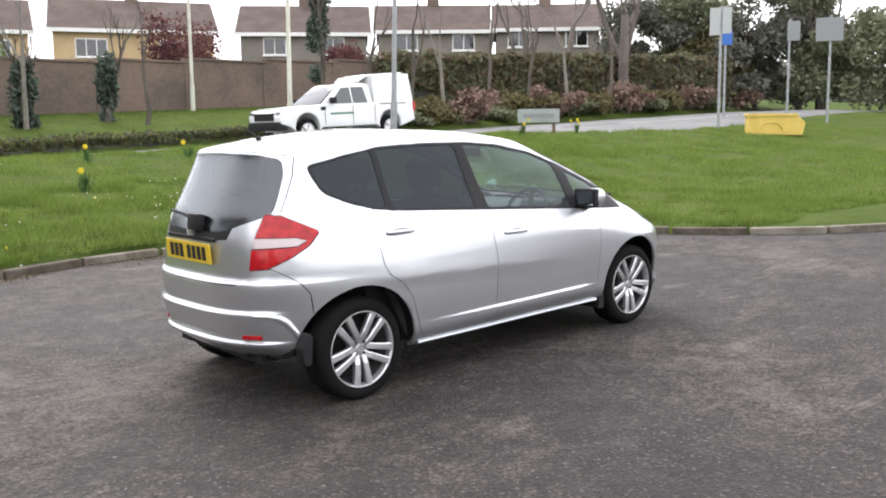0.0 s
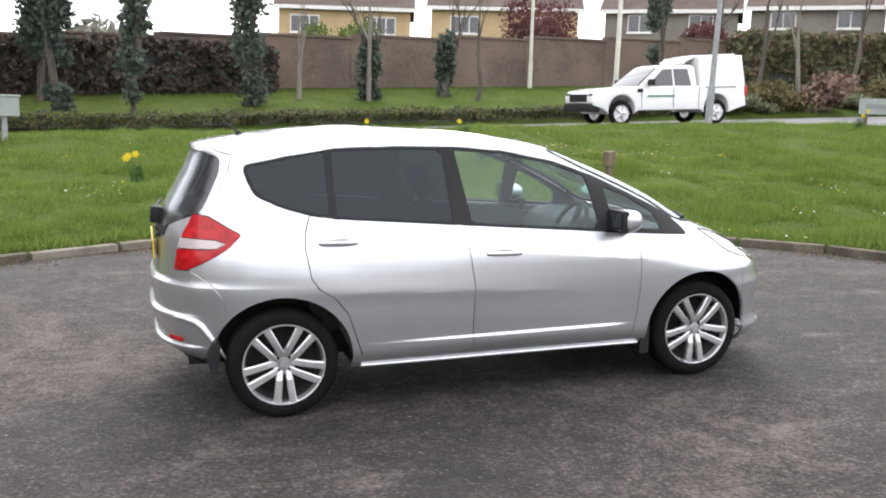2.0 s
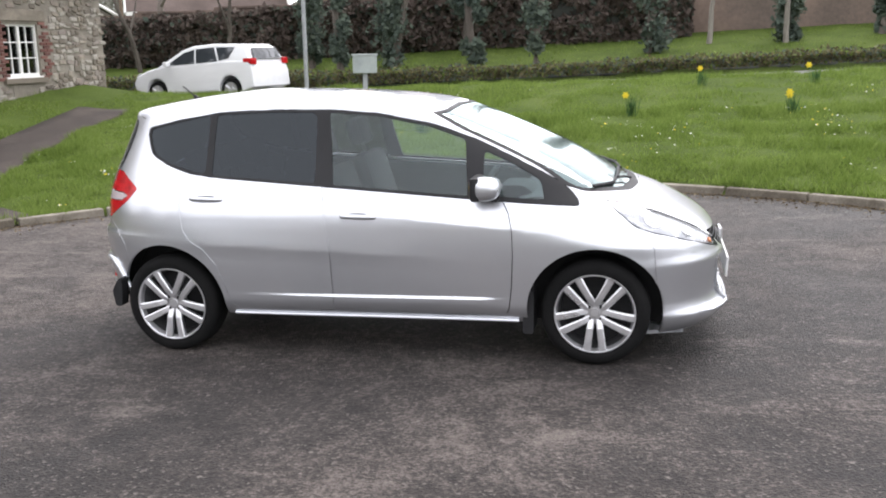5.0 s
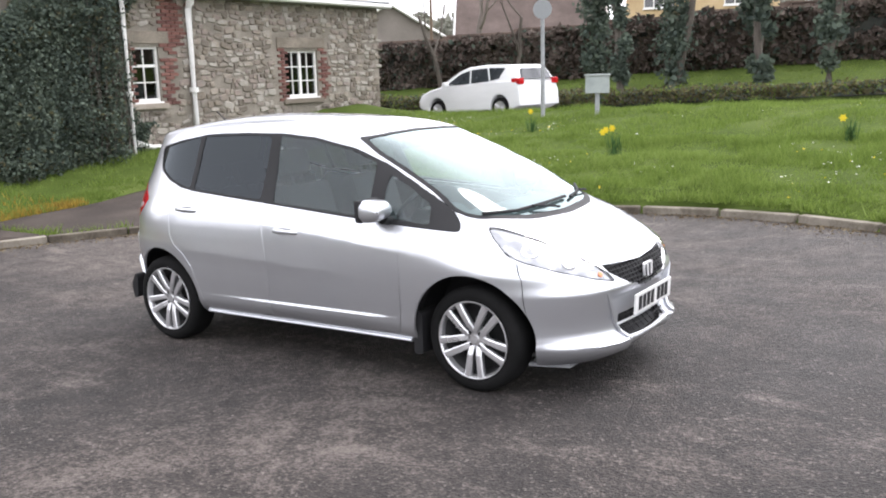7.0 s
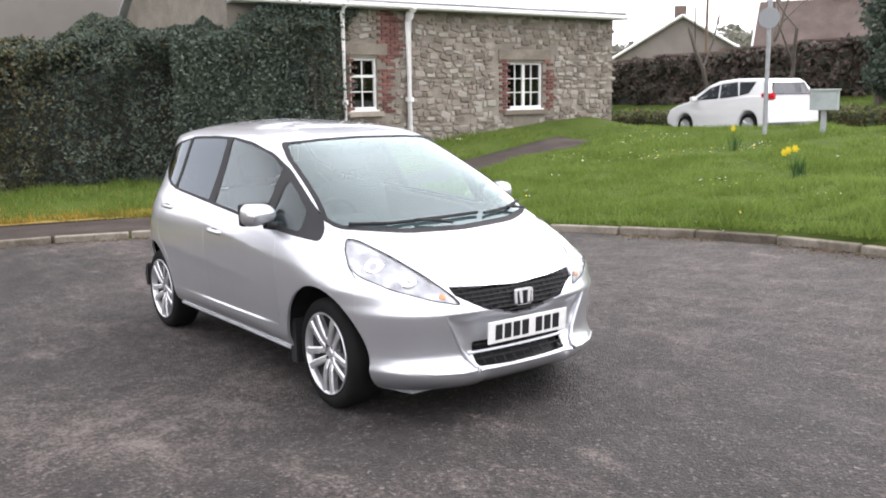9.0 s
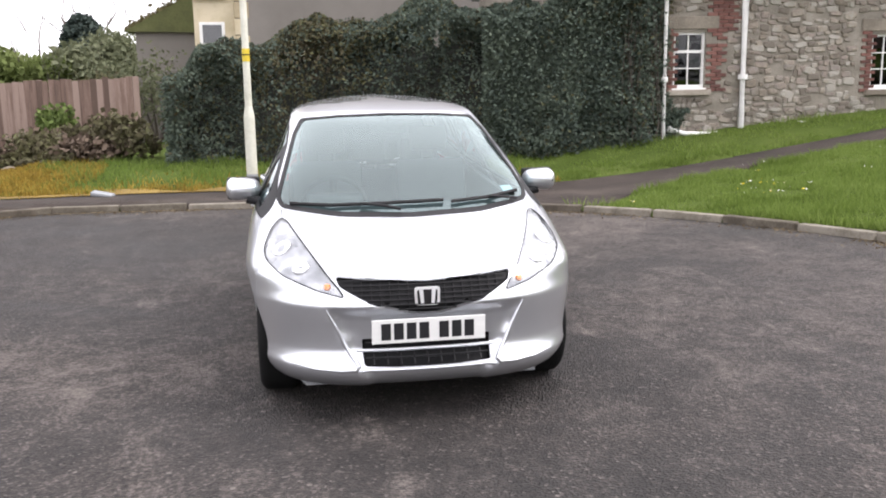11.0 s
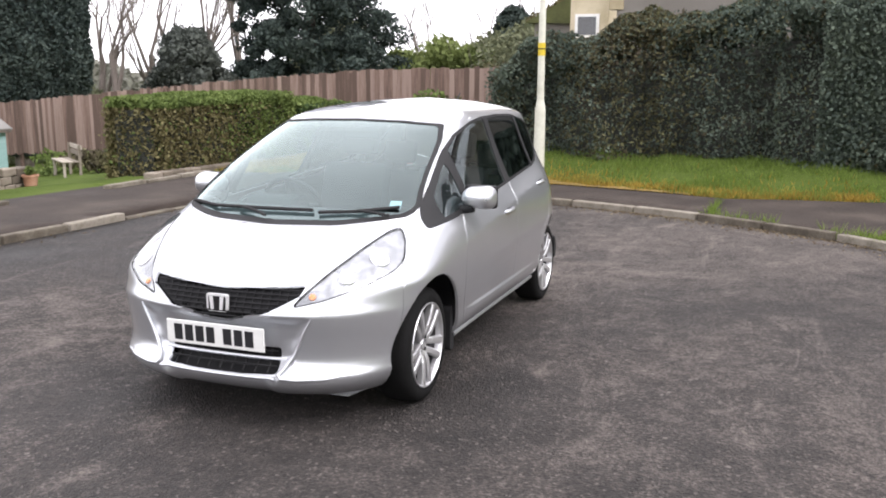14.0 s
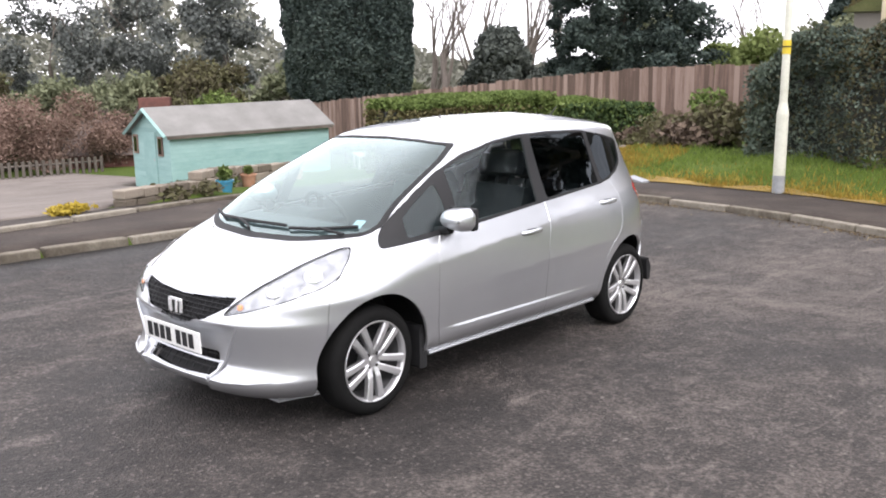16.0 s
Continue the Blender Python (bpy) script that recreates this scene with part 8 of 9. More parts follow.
for x in (-0.52, 0.52):
    part("leg", boxed(x - 0.03, x + 0.03, -0.18, -0.12, 0, 0.40), M_SANDSTONE, bn)
    part("leg", boxed(x - 0.03, x + 0.03, 0.20, 0.26, 0, 0.82), M_SANDSTONE, bn)


# ---- brick wall, hedges and houses beyond the main road ----
bw = thing("boundary_wall", "long brown brick boundary wall above the far verge", "wall")
for k in range(16):
    x0 = -30 + k * 3.6
    zb, zt = lz(x0 + 1.8, 29.6), 2.0
    part("wall_panel", boxed(x0, x0 + 3.6, 29.5, 29.75, zb - 0.5, zb + zt - 0.08), M_WALLBROWN, bw)
    part("coping", boxed(x0, x0 + 3.6, 29.44, 29.81, zb + zt - 0.078, zb + zt), M_WALLBROWN, bw)
    part("pier", boxed(x0 - 0.2, x0 + 0.2, 29.47, 29.78, zb - 0.5, zb + zt - 0.03), M_WALLBROWN, bw)
M_BEECH = leafy("bare_brown_hedge", [(0.06, 0.046, 0.040), (0.10, 0.078, 0.066), (0.145, 0.118, 0.098)], scale=0.5, through=0.05, rough=0.9)
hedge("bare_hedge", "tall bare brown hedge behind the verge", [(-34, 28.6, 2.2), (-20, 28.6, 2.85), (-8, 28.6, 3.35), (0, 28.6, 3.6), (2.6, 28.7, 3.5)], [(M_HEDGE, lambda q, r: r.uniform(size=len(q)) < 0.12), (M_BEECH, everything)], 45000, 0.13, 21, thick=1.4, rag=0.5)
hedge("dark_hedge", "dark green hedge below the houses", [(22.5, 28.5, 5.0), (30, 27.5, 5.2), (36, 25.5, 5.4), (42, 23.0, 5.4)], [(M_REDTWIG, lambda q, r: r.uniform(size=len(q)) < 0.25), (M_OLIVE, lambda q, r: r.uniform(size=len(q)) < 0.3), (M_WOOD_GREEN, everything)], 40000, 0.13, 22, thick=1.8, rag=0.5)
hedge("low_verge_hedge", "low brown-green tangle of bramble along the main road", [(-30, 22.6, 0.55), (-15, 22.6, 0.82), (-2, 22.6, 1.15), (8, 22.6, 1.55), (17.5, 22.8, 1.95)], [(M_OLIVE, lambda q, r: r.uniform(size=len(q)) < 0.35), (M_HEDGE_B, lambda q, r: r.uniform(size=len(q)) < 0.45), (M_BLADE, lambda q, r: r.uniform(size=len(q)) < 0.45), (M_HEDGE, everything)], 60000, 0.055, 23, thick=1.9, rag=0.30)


def house(x, y, rz, w, d, eave, ridge, wallm, label, windows, garage=False, side_gable=True):
    """A two-storey house: walls, ridge roof along x (or gable to the front), windows on the front (-y)."""
    zb = lz(x, y)
    h = thing("house", label, "house", pose(x, y, zb, 0, 0, rz), group="houses beyond the wall")
    part("wall", boxed(-w / 2, w / 2, 0, d, -0.8, eave), wallm, h)
    bm = bmesh.new()
    if side_gable:
        prism(bm, [(-0.35, eave - 0.15), (d / 2, ridge), (d + 0.35, eave - 0.15), (d + 0.35, eave + 0.05), (d / 2, ridge + 0.22), (-0.35, eave + 0.05)], -w / 2 - 0.3, w / 2 + 0.3, Matrix(((0, 0, 1, 0), (1, 0, 0, 0), (0, 1, 0, 0), (0, 0, 0, 1))))
        gp = [(0, eave), (d, eave), (d / 2, ridge)]
        for s in (-w / 2, w / 2 - 0.2):
            part("gable", prism(bmesh.new(), gp, s, s + 0.2, Matrix(((0, 0, 1, 0), (1, 0, 0, 0), (0, 1, 0, 0), (0, 0, 0, 1)))), wallm, h)
        for s in (-1, 1):
            bb = tube(bmesh.new(), [(s * (w / 2 + 0.32), -0.38, eave - 0.06), (s * (w / 2 + 0.32), d / 2, ridge + 0.10)], 0.10, 4)
            part("barge_board", bb, M_WHITE, h)
        part("fascia", boxed(-w / 2 - 0.3, w / 2 + 0.3, -0.42, -0.36, eave - 0.22, eave + 0.02), M_WHITE, h)
    else:
        prism(bm, [(-w / 2 - 0.35, eave - 0.15), (0, ridge), (w / 2 + 0.35, eave - 0.15), (w / 2 + 0.35, eave + 0.05), (0, ridge + 0.22), (-w / 2 - 0.35, eave + 0.05)], -0.3, d + 0.3, Matrix(((1, 0, 0, 0), (0, 0, 1, 0), (0, 1, 0, 0), (0, 0, 0, 1))))
        for s in (0, d - 0.2):
            part("gable", prism(bmesh.new(), [(-w / 2, eave), (w / 2, eave), (0, ridge)], s, s + 0.2, Matrix(((1, 0, 0, 0), (0, 0, 1, 0), (0, 1, 0, 0), (0, 0, 0, 1)))), wallm, h)
        for s in (-1, 1):
            part("barge_board", tube(bmesh.new(), [(s * (w / 2 + 0.4), -0.33, eave - 0.06), (0, -0.33, ridge + 0.10)], 0.10, 4), M_WHITE, h)
    part("roof", bm, M_TILE, h)
    part("chimney", boxed(-0.4, 0.4, d / 2 - 0.3, d / 2 + 0.3, ridge - 0.6, ridge + 1.0), M_WALLBROWN, h)
    for wx, wz, ww, wh in windows:
        wn_ = new("window")
        wn_.parent = h
        part("window_frame", boxed(wx - ww / 2, wx + ww / 2, -0.06, 0.06, wz, wz + wh), M_WHITE, wn_)
        n = max(1, round(ww / 0.75))
        for k in range(n):
            a = wx - ww / 2 + 0.07 + k * (ww - 0.07) / n
            part("pane", boxed(a, a + (ww - 0.07) / n - 0.07, -0.075, -0.062, wz + 0.08, wz + wh - 0.08), M_DARKGLASS, wn_)
        part("window_sill", boxed(wx - ww / 2 - 0.06, wx + ww / 2 + 0.06, -0.12, -0.062, wz - 0.08, wz), M_WHITE, wn_)
    return h


W2 = ((-1.9, 3.6, 1.5, 1.15), (1.9, 3.6, 1.5, 1.15), (-1.9, 1.0, 1.9, 1.25), (1.9, 1.0, 1.5, 1.25))
W3 = ((-2.6, 3.6, 1.9, 1.15), (2.4, 3.6, 1.9, 1.15), (-2.6, 0.9, 2.2, 1.35), (2.4, 0.9, 2.0, 1.35))
house(20.9, 51.6, -22, 9.6, 7.5, 5.3, 7.4, M_HOUSEBRICK, "buff brick semi-detached house with brown tiled roof", W3)
house(11.0, 55.0, -16, 8.6, 7.5, 5.3, 7.4, M_HOUSEBRICK, "buff brick semi-detached house with brown tiled roof", W3)
house(30.2, 46.6, -36, 8.2, 7.0, 5.0, 7.0, M_HOUSEGREY, "grey-brown house with white windows", W2)
house(37.2, 41.5, -40, 7.6, 7.0, 4.9, 6.8, M_HOUSEGREY, "grey-brown house with white windows", W2)
house(42.6, 36.3, -45, 6.8, 7.0, 4.8, 6.6, M_HOUSEGREY, "grey-brown house with white windows and a brick chimney", W2)
house(-16.2, 54.0, 14, 9.4, 7.5, 5.3, 7.4, M_HOUSEBRICK, "buff brick house with brown tiled roof", W3)
house(-26.5, 50.5, 30, 9.6, 7.0, 2.7, 5.6, M_HOUSEBRICK, "low house with a broad brown tiled roof", ((-2, 0.8, 1.8, 1.2), (2, 0.8, 1.8, 1.2)))
house(-35.0, 46.0, 42, 8.4, 7.0, 2.6, 5.2, M_HOUSEGREY, "low house with white barge boards", ((0, 0.8, 1.8, 1.2),), side_gable=False)
for k, (x, y, r, h, mt) in enumerate(((18.9, 40.9, 2.1, 5.0, "red"), (27.3, 38.0, 1.5, 3.2, "red"), (28.0, 42.5, 1.5, 2.4, "green"), (8.0, 40, 1.8, 3.0, "green"))):
    m_ = leafy("copper_leaves", [(0.075, 0.035, 0.035), (0.13, 0.055, 0.055), (0.18, 0.085, 0.08)], scale=0.8) if mt == "red" else M_CLIP
    bush("garden_tree", x, y, r, h, 6000, 0.10, m_, "rounded copper-red garden shrub" if mt == "red" else "rounded green garden shrub", 500 + k, group="garden shrubs beyond the wall")

# ---- passing vehicles on the main road, as they stand ----
M_VANWHITE = plain("white_vehicle_paint", (0.76, 0.77, 0.77), 0.25, coat=0.8)
M_GREENMARK = plain("green_lettering", (0.08, 0.20, 0.12), 0.5)
M_VEHGLASS = plain("dark_vehicle_glass", (0.035, 0.04, 0.045), 0.06, coat=1.0)
SIDE = Matrix(((1, 0, 0, 0), (0, 0, 1, 0), (0, 1, 0, 0), (0, 0, 0, 1)))


def slab(outline, width, mat, name, parent, bevel=0.03, label=""):
    """A side outline given its width, which may narrow with height, and rounded edges."""
    bm = bmesh.new()
    a = [bm.verts.new((x, -width(z), z)) for x, z in outline]
    b = [bm.verts.new((x, width(z), z)) for x, z in outline]
    n = len(outline)
    caps = [bm.faces.new(a), bm.faces.new(b[::-1])]
    rim = []
    for k in range(n):
        bm.faces.new((a[k], b[k], b[(k + 1) % n], a[(k + 1) % n]))
    bmesh.ops.recalc_face_normals(bm, faces=bm.faces)
    es = {e for f in caps for e in f.edges}
    bmesh.ops.bevel(bm, geom=list(es), offset=bevel, segments=3, affect="EDGES", profile=0.6)
    bmesh.ops.triangulate(bm, faces=[f for f in bm.faces if len(f.verts) > 4])
    return part(name, bm, mat, parent, label, True)


def arches(outline_fn, axles, r, z0):
    """Bottom edge with a round arch over each axle, front to rear."""
    out = []
    for x in axles:
        out += [(x + r * math.cos(a), z0 + 0.12 + r * math.sin(a)) for a in np.linspace(-0.3, math.pi + 0.3, 14)]
    return out


def plain_wheel(root, x, sg, y, r):
    w = new("wheel")
    w.parent, w.matrix_basis = root, pose(x, sg * y, r, 0, 0, 0 if sg < 0 else 180)
    k = r / 0.304
    part("tyre", lathe([(0.20 * k, -0.07), (0.235 * k, -0.098), (0.285 * k, -0.09), (0.303 * k, -0.05), (0.304 * k, 0.05), (0.27 * k, 0.098), (0.20 * k, 0.08)], 36), M_RUBBER, w, "", True)
    part("rim", lathe([(0.214 * k, -0.085), (0.203 * k, -0.06), (0.09 * k, -0.045), (0.05 * k, -0.07), (0.0005, -0.07)], 30), M_ALLOY, w, "", True)
    for j in range(5):
        a = j * 1.2566
        part("spoke", tube(bmesh.new(), [(0.05 * k * math.cos(a), -0.075, 0.05 * k * math.sin(a)), (0.2 * k * math.cos(a), -0.075, 0.2 * k * math.sin(a))], 0.022 * k, 5), M_ALLOY, w)


pk = thing("pickup_truck", "white pickup truck with a rear canopy on the main road", "pickup truck", pose(13.1, 19.5, lz(13.1, 19.5) - 0.01, 0, 2.4, 180))
body = [(2.55, 0.62), (2.58, 0.85), (2.48, 1.02), (2.1, 1.10), (0.98, 1.16), (-0.95, 1.16), (-2.62, 1.16), (-2.68, 0.55)] + arches(None, (-1.62,), 0.43, 0.36)[::-1] + [(-1.05, 0.45), (1.05, 0.45)] + arches(None, (1.60,), 0.43, 0.36)[::-1] + [(2.2, 0.5)]
slab(body, lambda z: 0.90 if z < 0.95 else 0.90 - 0.12 * (z - 0.95), M_VANWHITE, "body", pk, 0.05)
cab = [(1.02, 1.14), (0.28, 1.72), (0.05, 1.78), (-0.80, 1.78), (-0.93, 1.70), (-0.96, 1.14)]
slab(cab, lambda z: 0.86 - 0.26 * (z - 1.14), M_VANWHITE, "cab", pk, 0.05)
slab([(0.72, 1.17), (0.20, 1.64), (-0.12, 1.66), (-0.12, 1.17)], lambda z: 0.872 - 0.26 * (z - 1.14), M_VEHGLASS, "front_window", pk, 0.004)
slab([(-0.18, 1.17), (-0.18, 1.66), (-0.66, 1.66), (-0.74, 1.17)], lambda z: 0.872 - 0.26 * (z - 1.14), M_VEHGLASS, "rear_window", pk, 0.004)
slab([(1.045, 1.145), (0.97, 1.19), (0.33, 1.69), (0.37, 1.70), (1.02, 1.20)], lambda z: 0.76 - 0.26 * (z - 1.14), M_VEHGLASS, "windscreen", pk, 0.004)
slab([(-1.02, 1.10), (-1.02, 2.02), (-2.55, 2.06), (-2.66, 1.10)], lambda z: 0.88 - 0.10 * (z - 1.1), M_VANWHITE, "canopy", pk, 0.06, "white canopy")
slab([(-0.55, 1.80), (-0.62, 1.98), (-1.0, 2.06), (-2.45, 2.12), (-2.45, 2.07), (-1.0, 1.98)], lambda z: 0.55, M_VANWHITE, "roof_rack", pk, 0.02)
part("front_bumper", boxed(2.30, 2.64, -0.88, 0.88, 0.42, 0.68, bevel=0.06), M_BLACK, pk, "black bumper", True)
part("grille", boxed(2.50, 2.60, -0.55, 0.55, 0.72, 0.94, bevel=0.02), M_BLACK, pk)
part("rear_bumper", boxed(-2.78, -2.60, -0.80, 0.80, 0.48, 0.64, bevel=0.03), M_BLACK, pk)
for sg in (-1, 1):
    plain_wheel(pk, 1.60, sg, 0.80, 0.37)
    plain_wheel(pk, -1.62, sg, 0.80, 0.37)
    part("headlight", boxed(2.30, 2.56, sg * 0.74 - 0.12, sg * 0.74 + 0.12, 0.80, 0.98, bevel=0.03), M_LAMPCLEAR, pk, "", True)
    part("tail_lamp", boxed(-2.71, -2.60, sg * 0.80 - 0.09, sg * 0.80 + 0.09, 0.85, 1.15, bevel=0.02), M_RED, pk, "red tail lamp")
    part("door_mirror", boxed(0.62, 0.78, sg * 1.0 - 0.10, sg * 1.0 + 0.10, 1.18, 1.36, bevel=0.03), M_BLACK, pk, "", True)
    part("side_vent", boxed(0.92, 1.10, sg * 0.905 - 0.006, sg * 0.905 + 0.006, 0.98, 1.08, bevel=0.005), M_BLACK, pk)
    part("lettering_bar", boxed(-0.15, 0.75, sg * 0.903 - 0.004, sg * 0.903 + 0.004, 0.84, 0.89), M_GREENMARK, pk)
    part("locker_seam", boxed(-2.30, -1.22, sg * 0.893 - 0.004, sg * 0.893 + 0.004, 1.10, 1.125), M_BLACK, pk)
    for x in (-1.0, -0.12, 0.95):
        part("door_seam", boxed(x - 0.006, x + 0.006, sg * 0.9 - 0.003, sg * 0.9 + 0.003, 0.52, 1.12), M_BLACK, pk)
part("beacon", boxed(-0.75, -0.45, -0.5, 0.5, 1.80, 1.90, bevel=0.04), M_VANWHITE, pk, "", True)

mv = thing("white_car", "white compact people carrier on the main road", "car", pose(-11.1, 19.6, lz(-11.1, 19.6) - 0.01, 0, 2.4, 168))
body = [(2.12, 0.42), (2.16, 0.62), (2.02, 0.82), (1.62, 0.96), (1.15, 1.04), (-1.2, 1.12), (-2.02, 1.10), (-2.12, 0.80), (-2.14, 0.38)] + arches(None, (-1.32,), 0.37, 0.22)[::-1] + [(-0.9, 0.28), (0.9, 0.28)] + arches(None, (1.32,), 0.37, 0.22)[::-1] + [(1.8, 0.30)]
slab(body, lambda z: 0.89 - 0.10 * max(0, z - 0.75), M_VANWHITE, "body", mv, 0.06)
slab([(1.25, 1.02), (0.42, 1.48), (0.05, 1.58), (-0.7, 1.61), (-1.65, 1.55), (-1.82, 1.46), (-2.03, 1.08), (-1.2, 1.08)], lambda z: 0.86 - 0.38 * (z - 1.02), M_VANWHITE, "cabin", mv, 0.05)
for nm, ol in (("front_window", [(0.92, 1.07), (0.35, 1.40), (-0.02, 1.48), (-0.10, 1.09)]), ("rear_window", [(-0.16, 1.09), (-0.08, 1.49), (-0.72, 1.51), (-0.90, 1.12)]), ("quarter_window", [(-0.96, 1.13), (-0.80, 1.51), (-1.45, 1.48), (-1.28, 1.18)])):
    slab(ol, lambda z: 0.872 - 0.38 * (z - 1.02), M_VEHGLASS, nm, mv, 0.004)
slab([(1.30, 1.03), (0.50, 1.46), (0.54, 1.48), (1.33, 1.05)], lambda z: 0.74 - 0.38 * (z - 1.02), M_VEHGLASS, "windscreen", mv, 0.004)
slab([(-1.86, 1.45), (-1.93, 1.44), (-2.06, 1.14), (-2.02, 1.12)], lambda z: 0.70 - 0.38 * (z - 1.02), M_VEHGLASS, "rear_screen", mv, 0.004)
for sg in (-1, 1):
    plain_wheel(mv, 1.32, sg, 0.79, 0.32)
    plain_wheel(mv, -1.32, sg, 0.79, 0.32)
    part("headlight", boxed(1.75, 2.08, sg * 0.68 - 0.12, sg * 0.68 + 0.12, 0.72, 0.88, bevel=0.04), M_LAMPCLEAR, mv, "", True)
    part("tail_lamp", boxed(-2.12, -1.80, sg * 0.76 - 0.12, sg * 0.76 + 0.10, 0.98, 1.16, bevel=0.03), M_RED, mv, "red tail lamp", True)
    part("door_mirror", boxed(0.72, 0.86, sg * 0.98 - 0.10, sg * 0.98 + 0.10, 1.04, 1.18, bevel=0.04), M_VANWHITE, mv, "", True)
part("front_bumper", boxed(2.0, 2.18, -0.6, 0.6, 0.30, 0.46, bevel=0.03), M_BLACK, mv)


# rough undergrowth along the far side of the junction
for k in range(15):
    x = 18.2 + 1.75 * k
    y = 22.5 + 0.4 * math.sin(k * 2.1)
    bush("undergrowth", x, y, 1.25, 0.7 + 0.4 * (k % 3), 1700, 0.10, (M_WOOD_GREEN, M_OLIVE, M_REDTWIG)[k % 3], "brown tangled undergrowth beside the main road", 900 + k, group="undergrowth beside the main road")

# ---- larger trees ----
def conifer(x, y, h, r, seed, label, n=14000, size=0.22, lower=0.12, open_=0.8, mat=None):
    """A dark evergreen in layered clumps with gaps between them."""
    rng = np.random.default_rng(seed)
    t = thing("conifer", label, "tree", pose(x, y, lz(x, y) - 0.2))
    bm = bmesh.new()
    tube(bm, [(0, 0, 0), (0.1, 0.05, h * 0.4), (0, 0.1, h * 0.9)], [0.34, 0.22, 0.05], 9)
    part("trunk", bm, M_BARK, t)
    cs, rs = [], []
    for k in range(420):
        z = h * (lower + (1 - lower) * rng.uniform() ** 1.1)
        a = rng.uniform(0, 6.283)
        # boughs reach out unevenly and droop in rounded clumps
        reach = 0.86 + 0.42 * noise.noise(Vector((math.cos(a) * 1.6, math.sin(a) * 1.6, z * 0.5 + seed)))
        q = r * (1.03 - z / h) ** 0.5 * reach * math.sqrt(rng.uniform(0.12, 1.0))
        cs.append((q * math.cos(a), q * math.sin(a), z))
        rs.append(r * rng.uniform(0.07, 0.17))
    leaves_mesh("crown", clumped(n, cs, rs, rng, open_), size, mat or M_CONIF, t, seed=seed)


conifer(-30.2, -16.6, 13.0, 4.6, 3, "large dark spreading conifer beyond the fence", 140000, 0.09, lower=0.04)
conifer(-26.5, -20.2, 5.4, 2.9, 4, "smaller grey-green conifer beyond the fence", 40000, 0.09, mat=M_GREYCONIF)
conifer(-35, -9, 5.5, 2.2, 5, "small dark conifer far beyond the hedge", 20000, 0.12)


def dense_tree(x, y, h, r, seed, mat, label, n=42000, size=0.11, zc=0.5, name="cypress"):
    """A close, egg-shaped evergreen with a lumpy skin."""
    rng = np.random.default_rng(seed)
    t = thing(name, label, "tree", pose(x, y, lz(x, y) - 0.2))
    cone_ = cone(bmesh.new(), 0.35, 0.1, (0, 0, 0), (0, 0, h * 0.8), 10)
    part("trunk", cone_, M_BARK, t)
    u, a = rng.uniform(0.03, 1, n), rng.uniform(0, 6.283, n)
    prof = r * np.interp(u, (0, 0.10, 0.15, 0.21, 0.31, 0.45, 0.60, 0.80, 0.93, 1.0), (0.08, 0.34, 0.62, 0.86, 1.0, 0.98, 0.90, 0.72, 0.45, 0.05))
    lum = np.array([noise.noise(Vector((math.cos(q) * 2.2, math.sin(q) * 2.2, v * h * 0.55 + seed))) + 0.6 * noise.noise(Vector((math.cos(q) * 6, math.sin(q) * 6, v * h * 1.6))) for q, v in zip(a, u)])
    q = prof * (1 + 0.16 * lum) - rng.exponential(0.12, n)
    leaves_mesh("crown", np.stack([q * np.cos(a), q * np.sin(a), 0.6 + u * h], 1), size, mat, t, seed=seed)
    # dark ball filling the crown, in place of its inner shade
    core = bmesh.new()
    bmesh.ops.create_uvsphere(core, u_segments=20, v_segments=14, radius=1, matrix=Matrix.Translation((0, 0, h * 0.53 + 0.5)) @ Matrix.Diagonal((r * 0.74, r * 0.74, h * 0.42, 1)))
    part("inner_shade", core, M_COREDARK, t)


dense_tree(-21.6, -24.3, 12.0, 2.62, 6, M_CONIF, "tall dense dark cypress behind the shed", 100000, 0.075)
for k, (x, y, h) in enumerate(((-33.0, -29.5, 13), (-35.2, -27.3, 14), (-36.5, -26.0, 13), (-34, -31.5, 12), (-37.5, -24.6, 13.5), (-34.6, -28.4, 12.5))):
    bare_tree(x, y, h, 0.27, 600 + k, "tall bare winter tree beyond the garden", M_BARKGREY, depth=6, kids=3, spread=0.36, group="tall bare trees")
for k, (x, y, h) in enumerate(((-41, -16, 10), (-44, -11, 10), (-40, -6.5, 9), (-46, -14, 9), (41, 28.5, 11), (37, 30, 10), (46, 19, 8.5), (49, 22, 10), (34.5, 31, 9.5), (-24, 40, 9))):
    bare_tree(x, y, h, 0.26 if k > 3 else 0.2, 640 + k, "spreading bare tree in the distance", M_BARKGREY, depth=6 if k < 2 else 5, kids=3, spread=0.6, group="spreading bare trees")


for k, (x, y, h) in enumerate(((-20.5, 12.5, 17), (-22.5, 15.5, 18), (-20.0, 17.0, 16), (-25.0, 19.0, 18), (-21.5, 10.6, 17))):
    bare_tree(x, y, h, 0.24, 680 + k, "tall bare tree behind the cottage", M_BARK, depth=6, kids=3, spread=0.45, group="trees behind the cottage")
conifer(-22.0, 13.6, 13.0, 4.4, 690, "dark evergreen behind the cottage", 16000, 0.16, lower=0.1)
conifer(-23.0, 19.2, 12.5, 4.4, 691, "dark evergreen behind the cottage", 16000, 0.16, lower=0.1)
bare_tree(35.2, 24.4, 11.5, 0.36, 695, "large grey-brown bare tree beside the junction", M_BARKGREY, depth=6, kids=3, spread=0.5, group="bare trees on the verge")


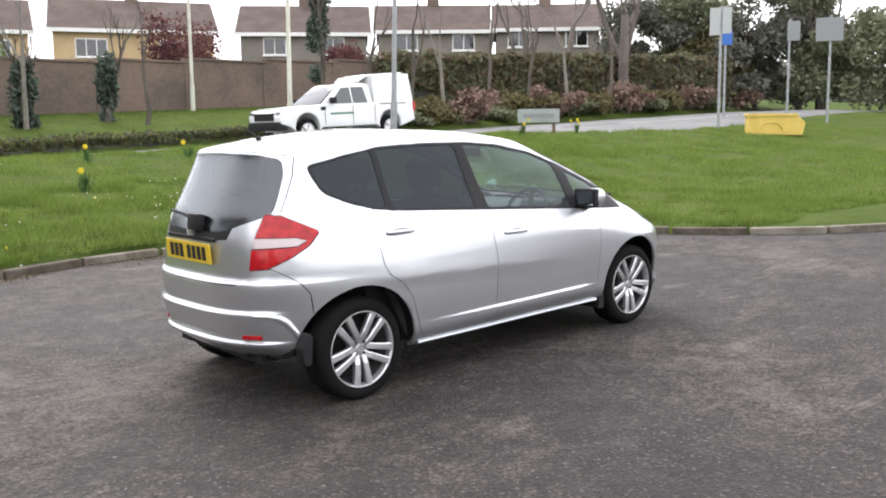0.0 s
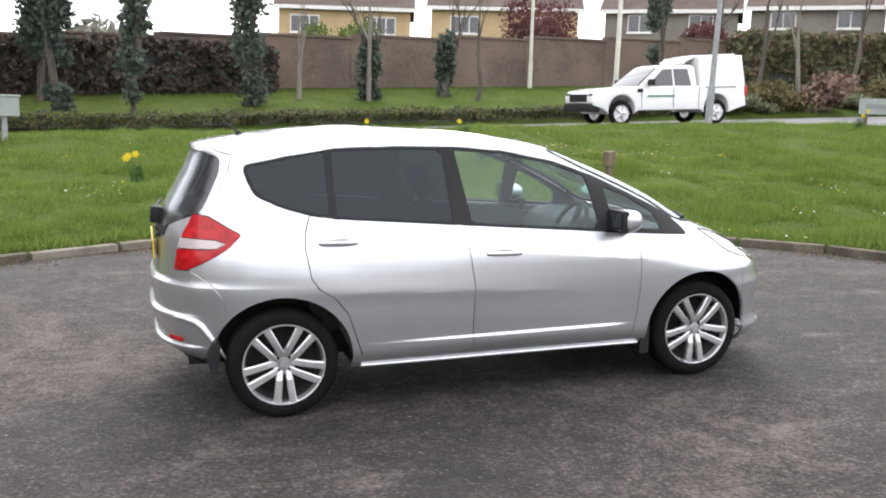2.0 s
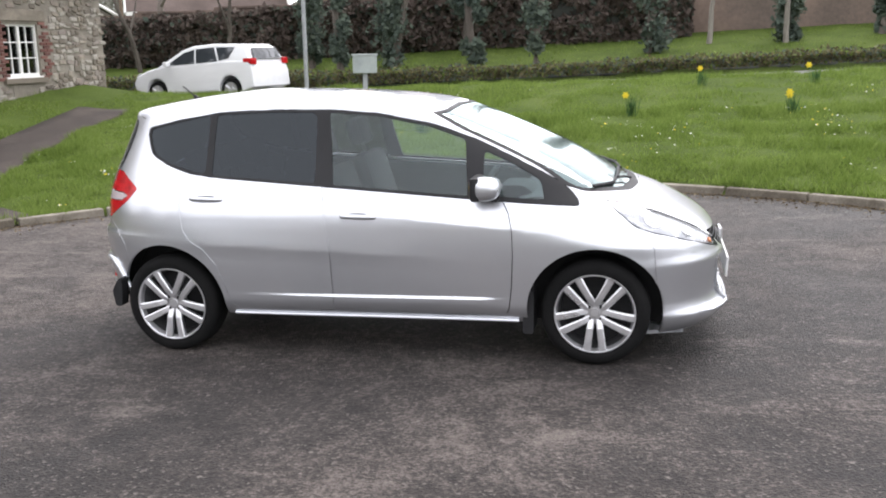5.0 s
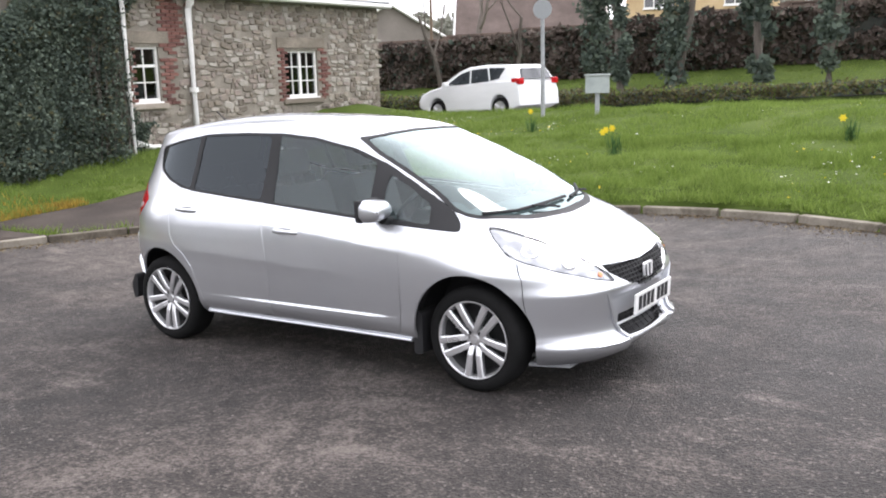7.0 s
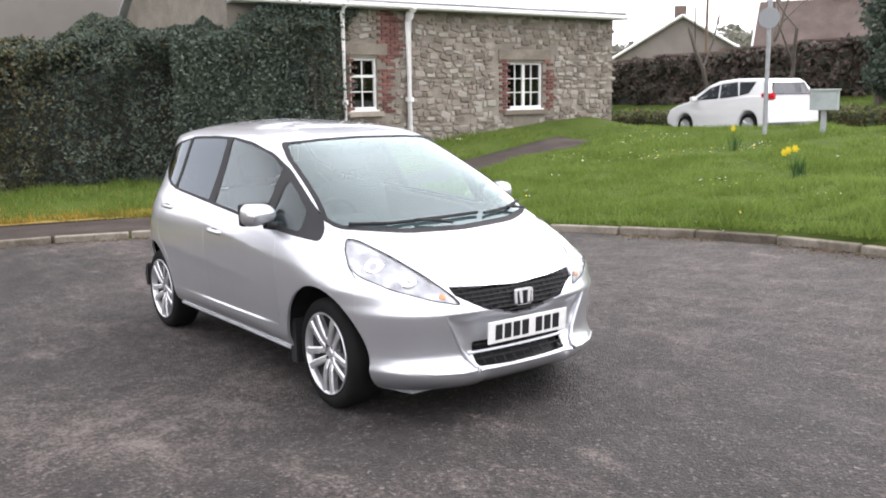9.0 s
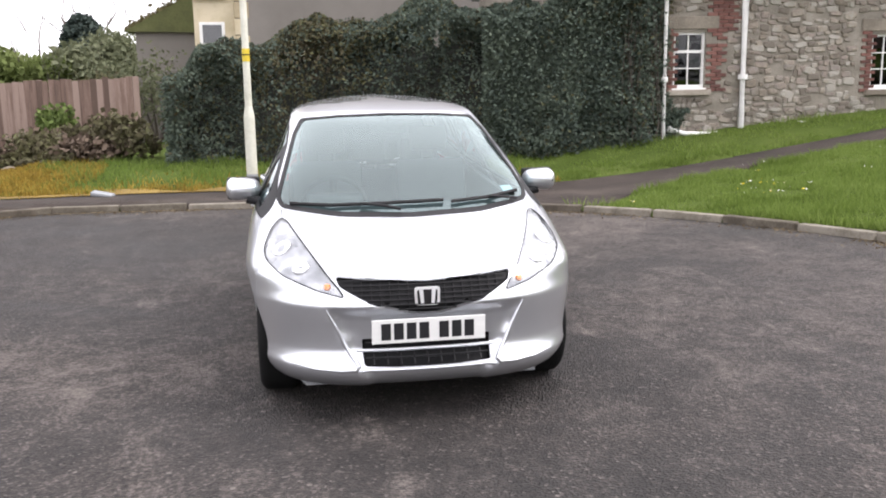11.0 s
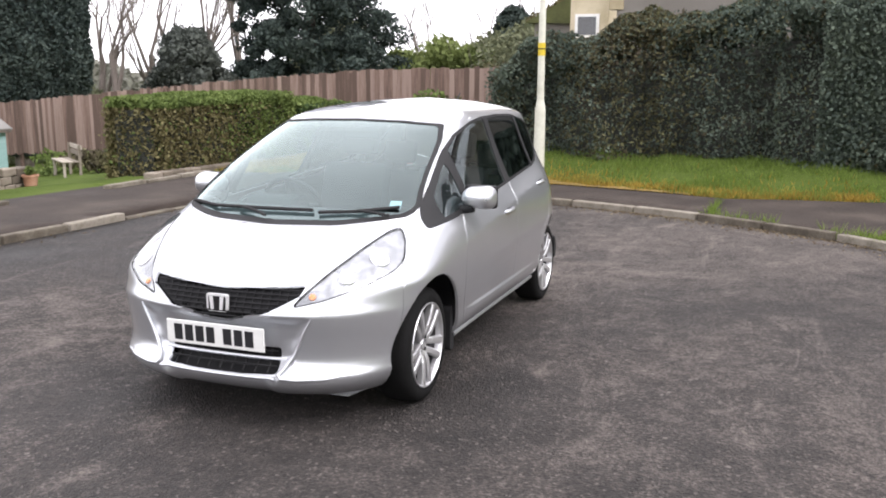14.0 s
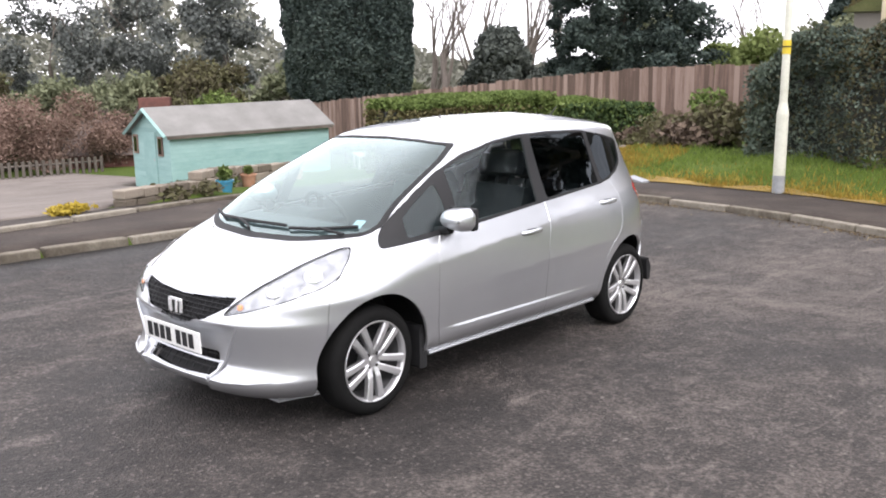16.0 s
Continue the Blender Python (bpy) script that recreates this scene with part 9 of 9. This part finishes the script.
def leaf_tree(x, y, h, r, seed, mat, label, n=5000, size=0.24, squash=0.8):
    rng = np.random.default_rng(seed)
    t = thing("broadleaf_tree", label, "tree", pose(x, y, lz(x, y) - 0.2), group="woodland trees")
    bm = bmesh.new()
    grow(bm, Vector((0, 0, 0)), Vector((0, 0, 1)), h * 0.5, 0.18, 3, random.Random(seed), 0.7, 0.3, None, 3)
    part("trunk", bm, M_BARK, t)
    cs, rs = [], []
    for k in range(26):
        a, q, z = rng.uniform(0, 6.283), r * math.sqrt(rng.uniform(0, 0.8)), h * rng.uniform(0.12, 0.9)
        q *= math.sin(min(1, (1.05 - z / h) * 1.8) * math.pi / 2)
        cs.append((q * math.cos(a), q * math.sin(a), z))
        rs.append(r * rng.uniform(0.22, 0.42))
    leaves_mesh("crown", clumped(n, cs, rs, rng, squash), size, mat, t, seed=seed)


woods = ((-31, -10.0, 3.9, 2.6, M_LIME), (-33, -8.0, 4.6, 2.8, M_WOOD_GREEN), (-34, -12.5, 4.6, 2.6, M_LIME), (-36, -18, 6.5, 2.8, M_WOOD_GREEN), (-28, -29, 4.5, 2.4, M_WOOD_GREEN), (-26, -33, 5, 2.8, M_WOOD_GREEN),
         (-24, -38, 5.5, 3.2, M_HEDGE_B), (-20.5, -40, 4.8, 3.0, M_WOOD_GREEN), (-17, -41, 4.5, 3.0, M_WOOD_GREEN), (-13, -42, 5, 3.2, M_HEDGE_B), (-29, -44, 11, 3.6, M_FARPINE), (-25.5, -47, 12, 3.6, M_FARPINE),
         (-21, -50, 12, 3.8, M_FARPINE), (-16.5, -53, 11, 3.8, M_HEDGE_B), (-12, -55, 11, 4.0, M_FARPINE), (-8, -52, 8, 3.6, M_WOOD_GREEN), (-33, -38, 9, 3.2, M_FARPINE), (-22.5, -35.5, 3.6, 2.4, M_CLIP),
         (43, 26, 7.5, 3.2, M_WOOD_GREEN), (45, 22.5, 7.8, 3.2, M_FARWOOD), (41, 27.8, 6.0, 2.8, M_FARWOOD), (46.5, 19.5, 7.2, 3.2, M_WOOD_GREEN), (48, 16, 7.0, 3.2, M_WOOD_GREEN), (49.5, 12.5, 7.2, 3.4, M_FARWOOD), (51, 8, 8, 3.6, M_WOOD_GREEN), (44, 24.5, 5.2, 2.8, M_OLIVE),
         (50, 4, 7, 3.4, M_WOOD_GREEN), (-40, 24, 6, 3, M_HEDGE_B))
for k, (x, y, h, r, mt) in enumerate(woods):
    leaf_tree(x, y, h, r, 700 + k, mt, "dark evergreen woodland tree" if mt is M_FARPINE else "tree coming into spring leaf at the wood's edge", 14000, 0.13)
for k, (x, y, r, h) in enumerate(((-14.0, -36, 2.4, 3.4), (-11.5, -38, 2.6, 3.6), (-9.0, -36.5, 2.4, 3.0), (-17.2, -36.5, 1.8, 2.4))):
    bush("bare_shrub", x, y, r, h, 15000, 0.06, M_REDTWIG, "large reddish-brown bare shrub beyond the drive", 800 + k, group="bare shrubs beyond the drive")
# dark fence and clutter at the drive's far end
ff = thing("far_picket_fence", "dark low picket fence at the drive's far end", "fence")
for k in range(40):
    x = -15.0 + k * 0.28
    part("picket", boxed(x - 0.06, x + 0.06, -33.05, -33.0, lz(x, -33) - 0.1, lz(x, -33) + 0.75), M_BARK, ff)
part("rail", tube(bmesh.new(), [(-15, -33.1, lz(-15, -33) + 0.55), (-4, -33.1, lz(-4, -33) + 0.55)], 0.05, 4), M_BARK, ff)
rh = thing("brick_bungalow", "red brick bungalow with brown roofs seen over the shed", "house", pose(-22.0, -40, lz(-22, -40) - 1.5, 0, 0, -40))
part("wall", boxed(-3.2, 3.2, 0, 6, 0, 2.6), M_BRICKRED, rh)
bm = bmesh.new()
prism(bm, [(-0.4, 2.5), (3, 4.6), (6.4, 2.5)], -3.5, 3.5, Matrix(((0, 0, 1, 0), (1, 0, 0, 0), (0, 1, 0, 0), (0, 0, 0, 1))))
part("roof", bm, M_TILE, rh)
part("chimney", boxed(-1.2, 0.3, 2.6, 3.4, 3.4, 5.0), M_BRICKRED, rh)
# distant treeline closing the horizon, its leaf colour paled for haze
rng_ = np.random.default_rng(77)
n_ = 170000
a_ = rng_.uniform(0, 6.283, n_)
r_ = rng_.uniform(95, 150, n_)
x_, y_ = r_ * np.cos(a_), r_ * np.sin(a_)
top_ = np.array([4.5 + 3.5 * noise.noise(Vector((math.cos(q) * 9, math.sin(q) * 9, 1))) + 1.5 * noise.noise(Vector((math.cos(q) * 40, math.sin(q) * 40, 4))) for q in a_])
top_ += np.clip((a_ - 3.95) / 0.15, 0, 1) * np.clip((5.2 - a_) / 0.15, 0, 1) * (7.5 + 3.5 * np.sin(a_ * 31) * np.sin(a_ * 13))
far_ = np.stack([x_, y_, land(x_, y_) + top_ * rng_.uniform(0, 1, n_) ** 0.7], 1)
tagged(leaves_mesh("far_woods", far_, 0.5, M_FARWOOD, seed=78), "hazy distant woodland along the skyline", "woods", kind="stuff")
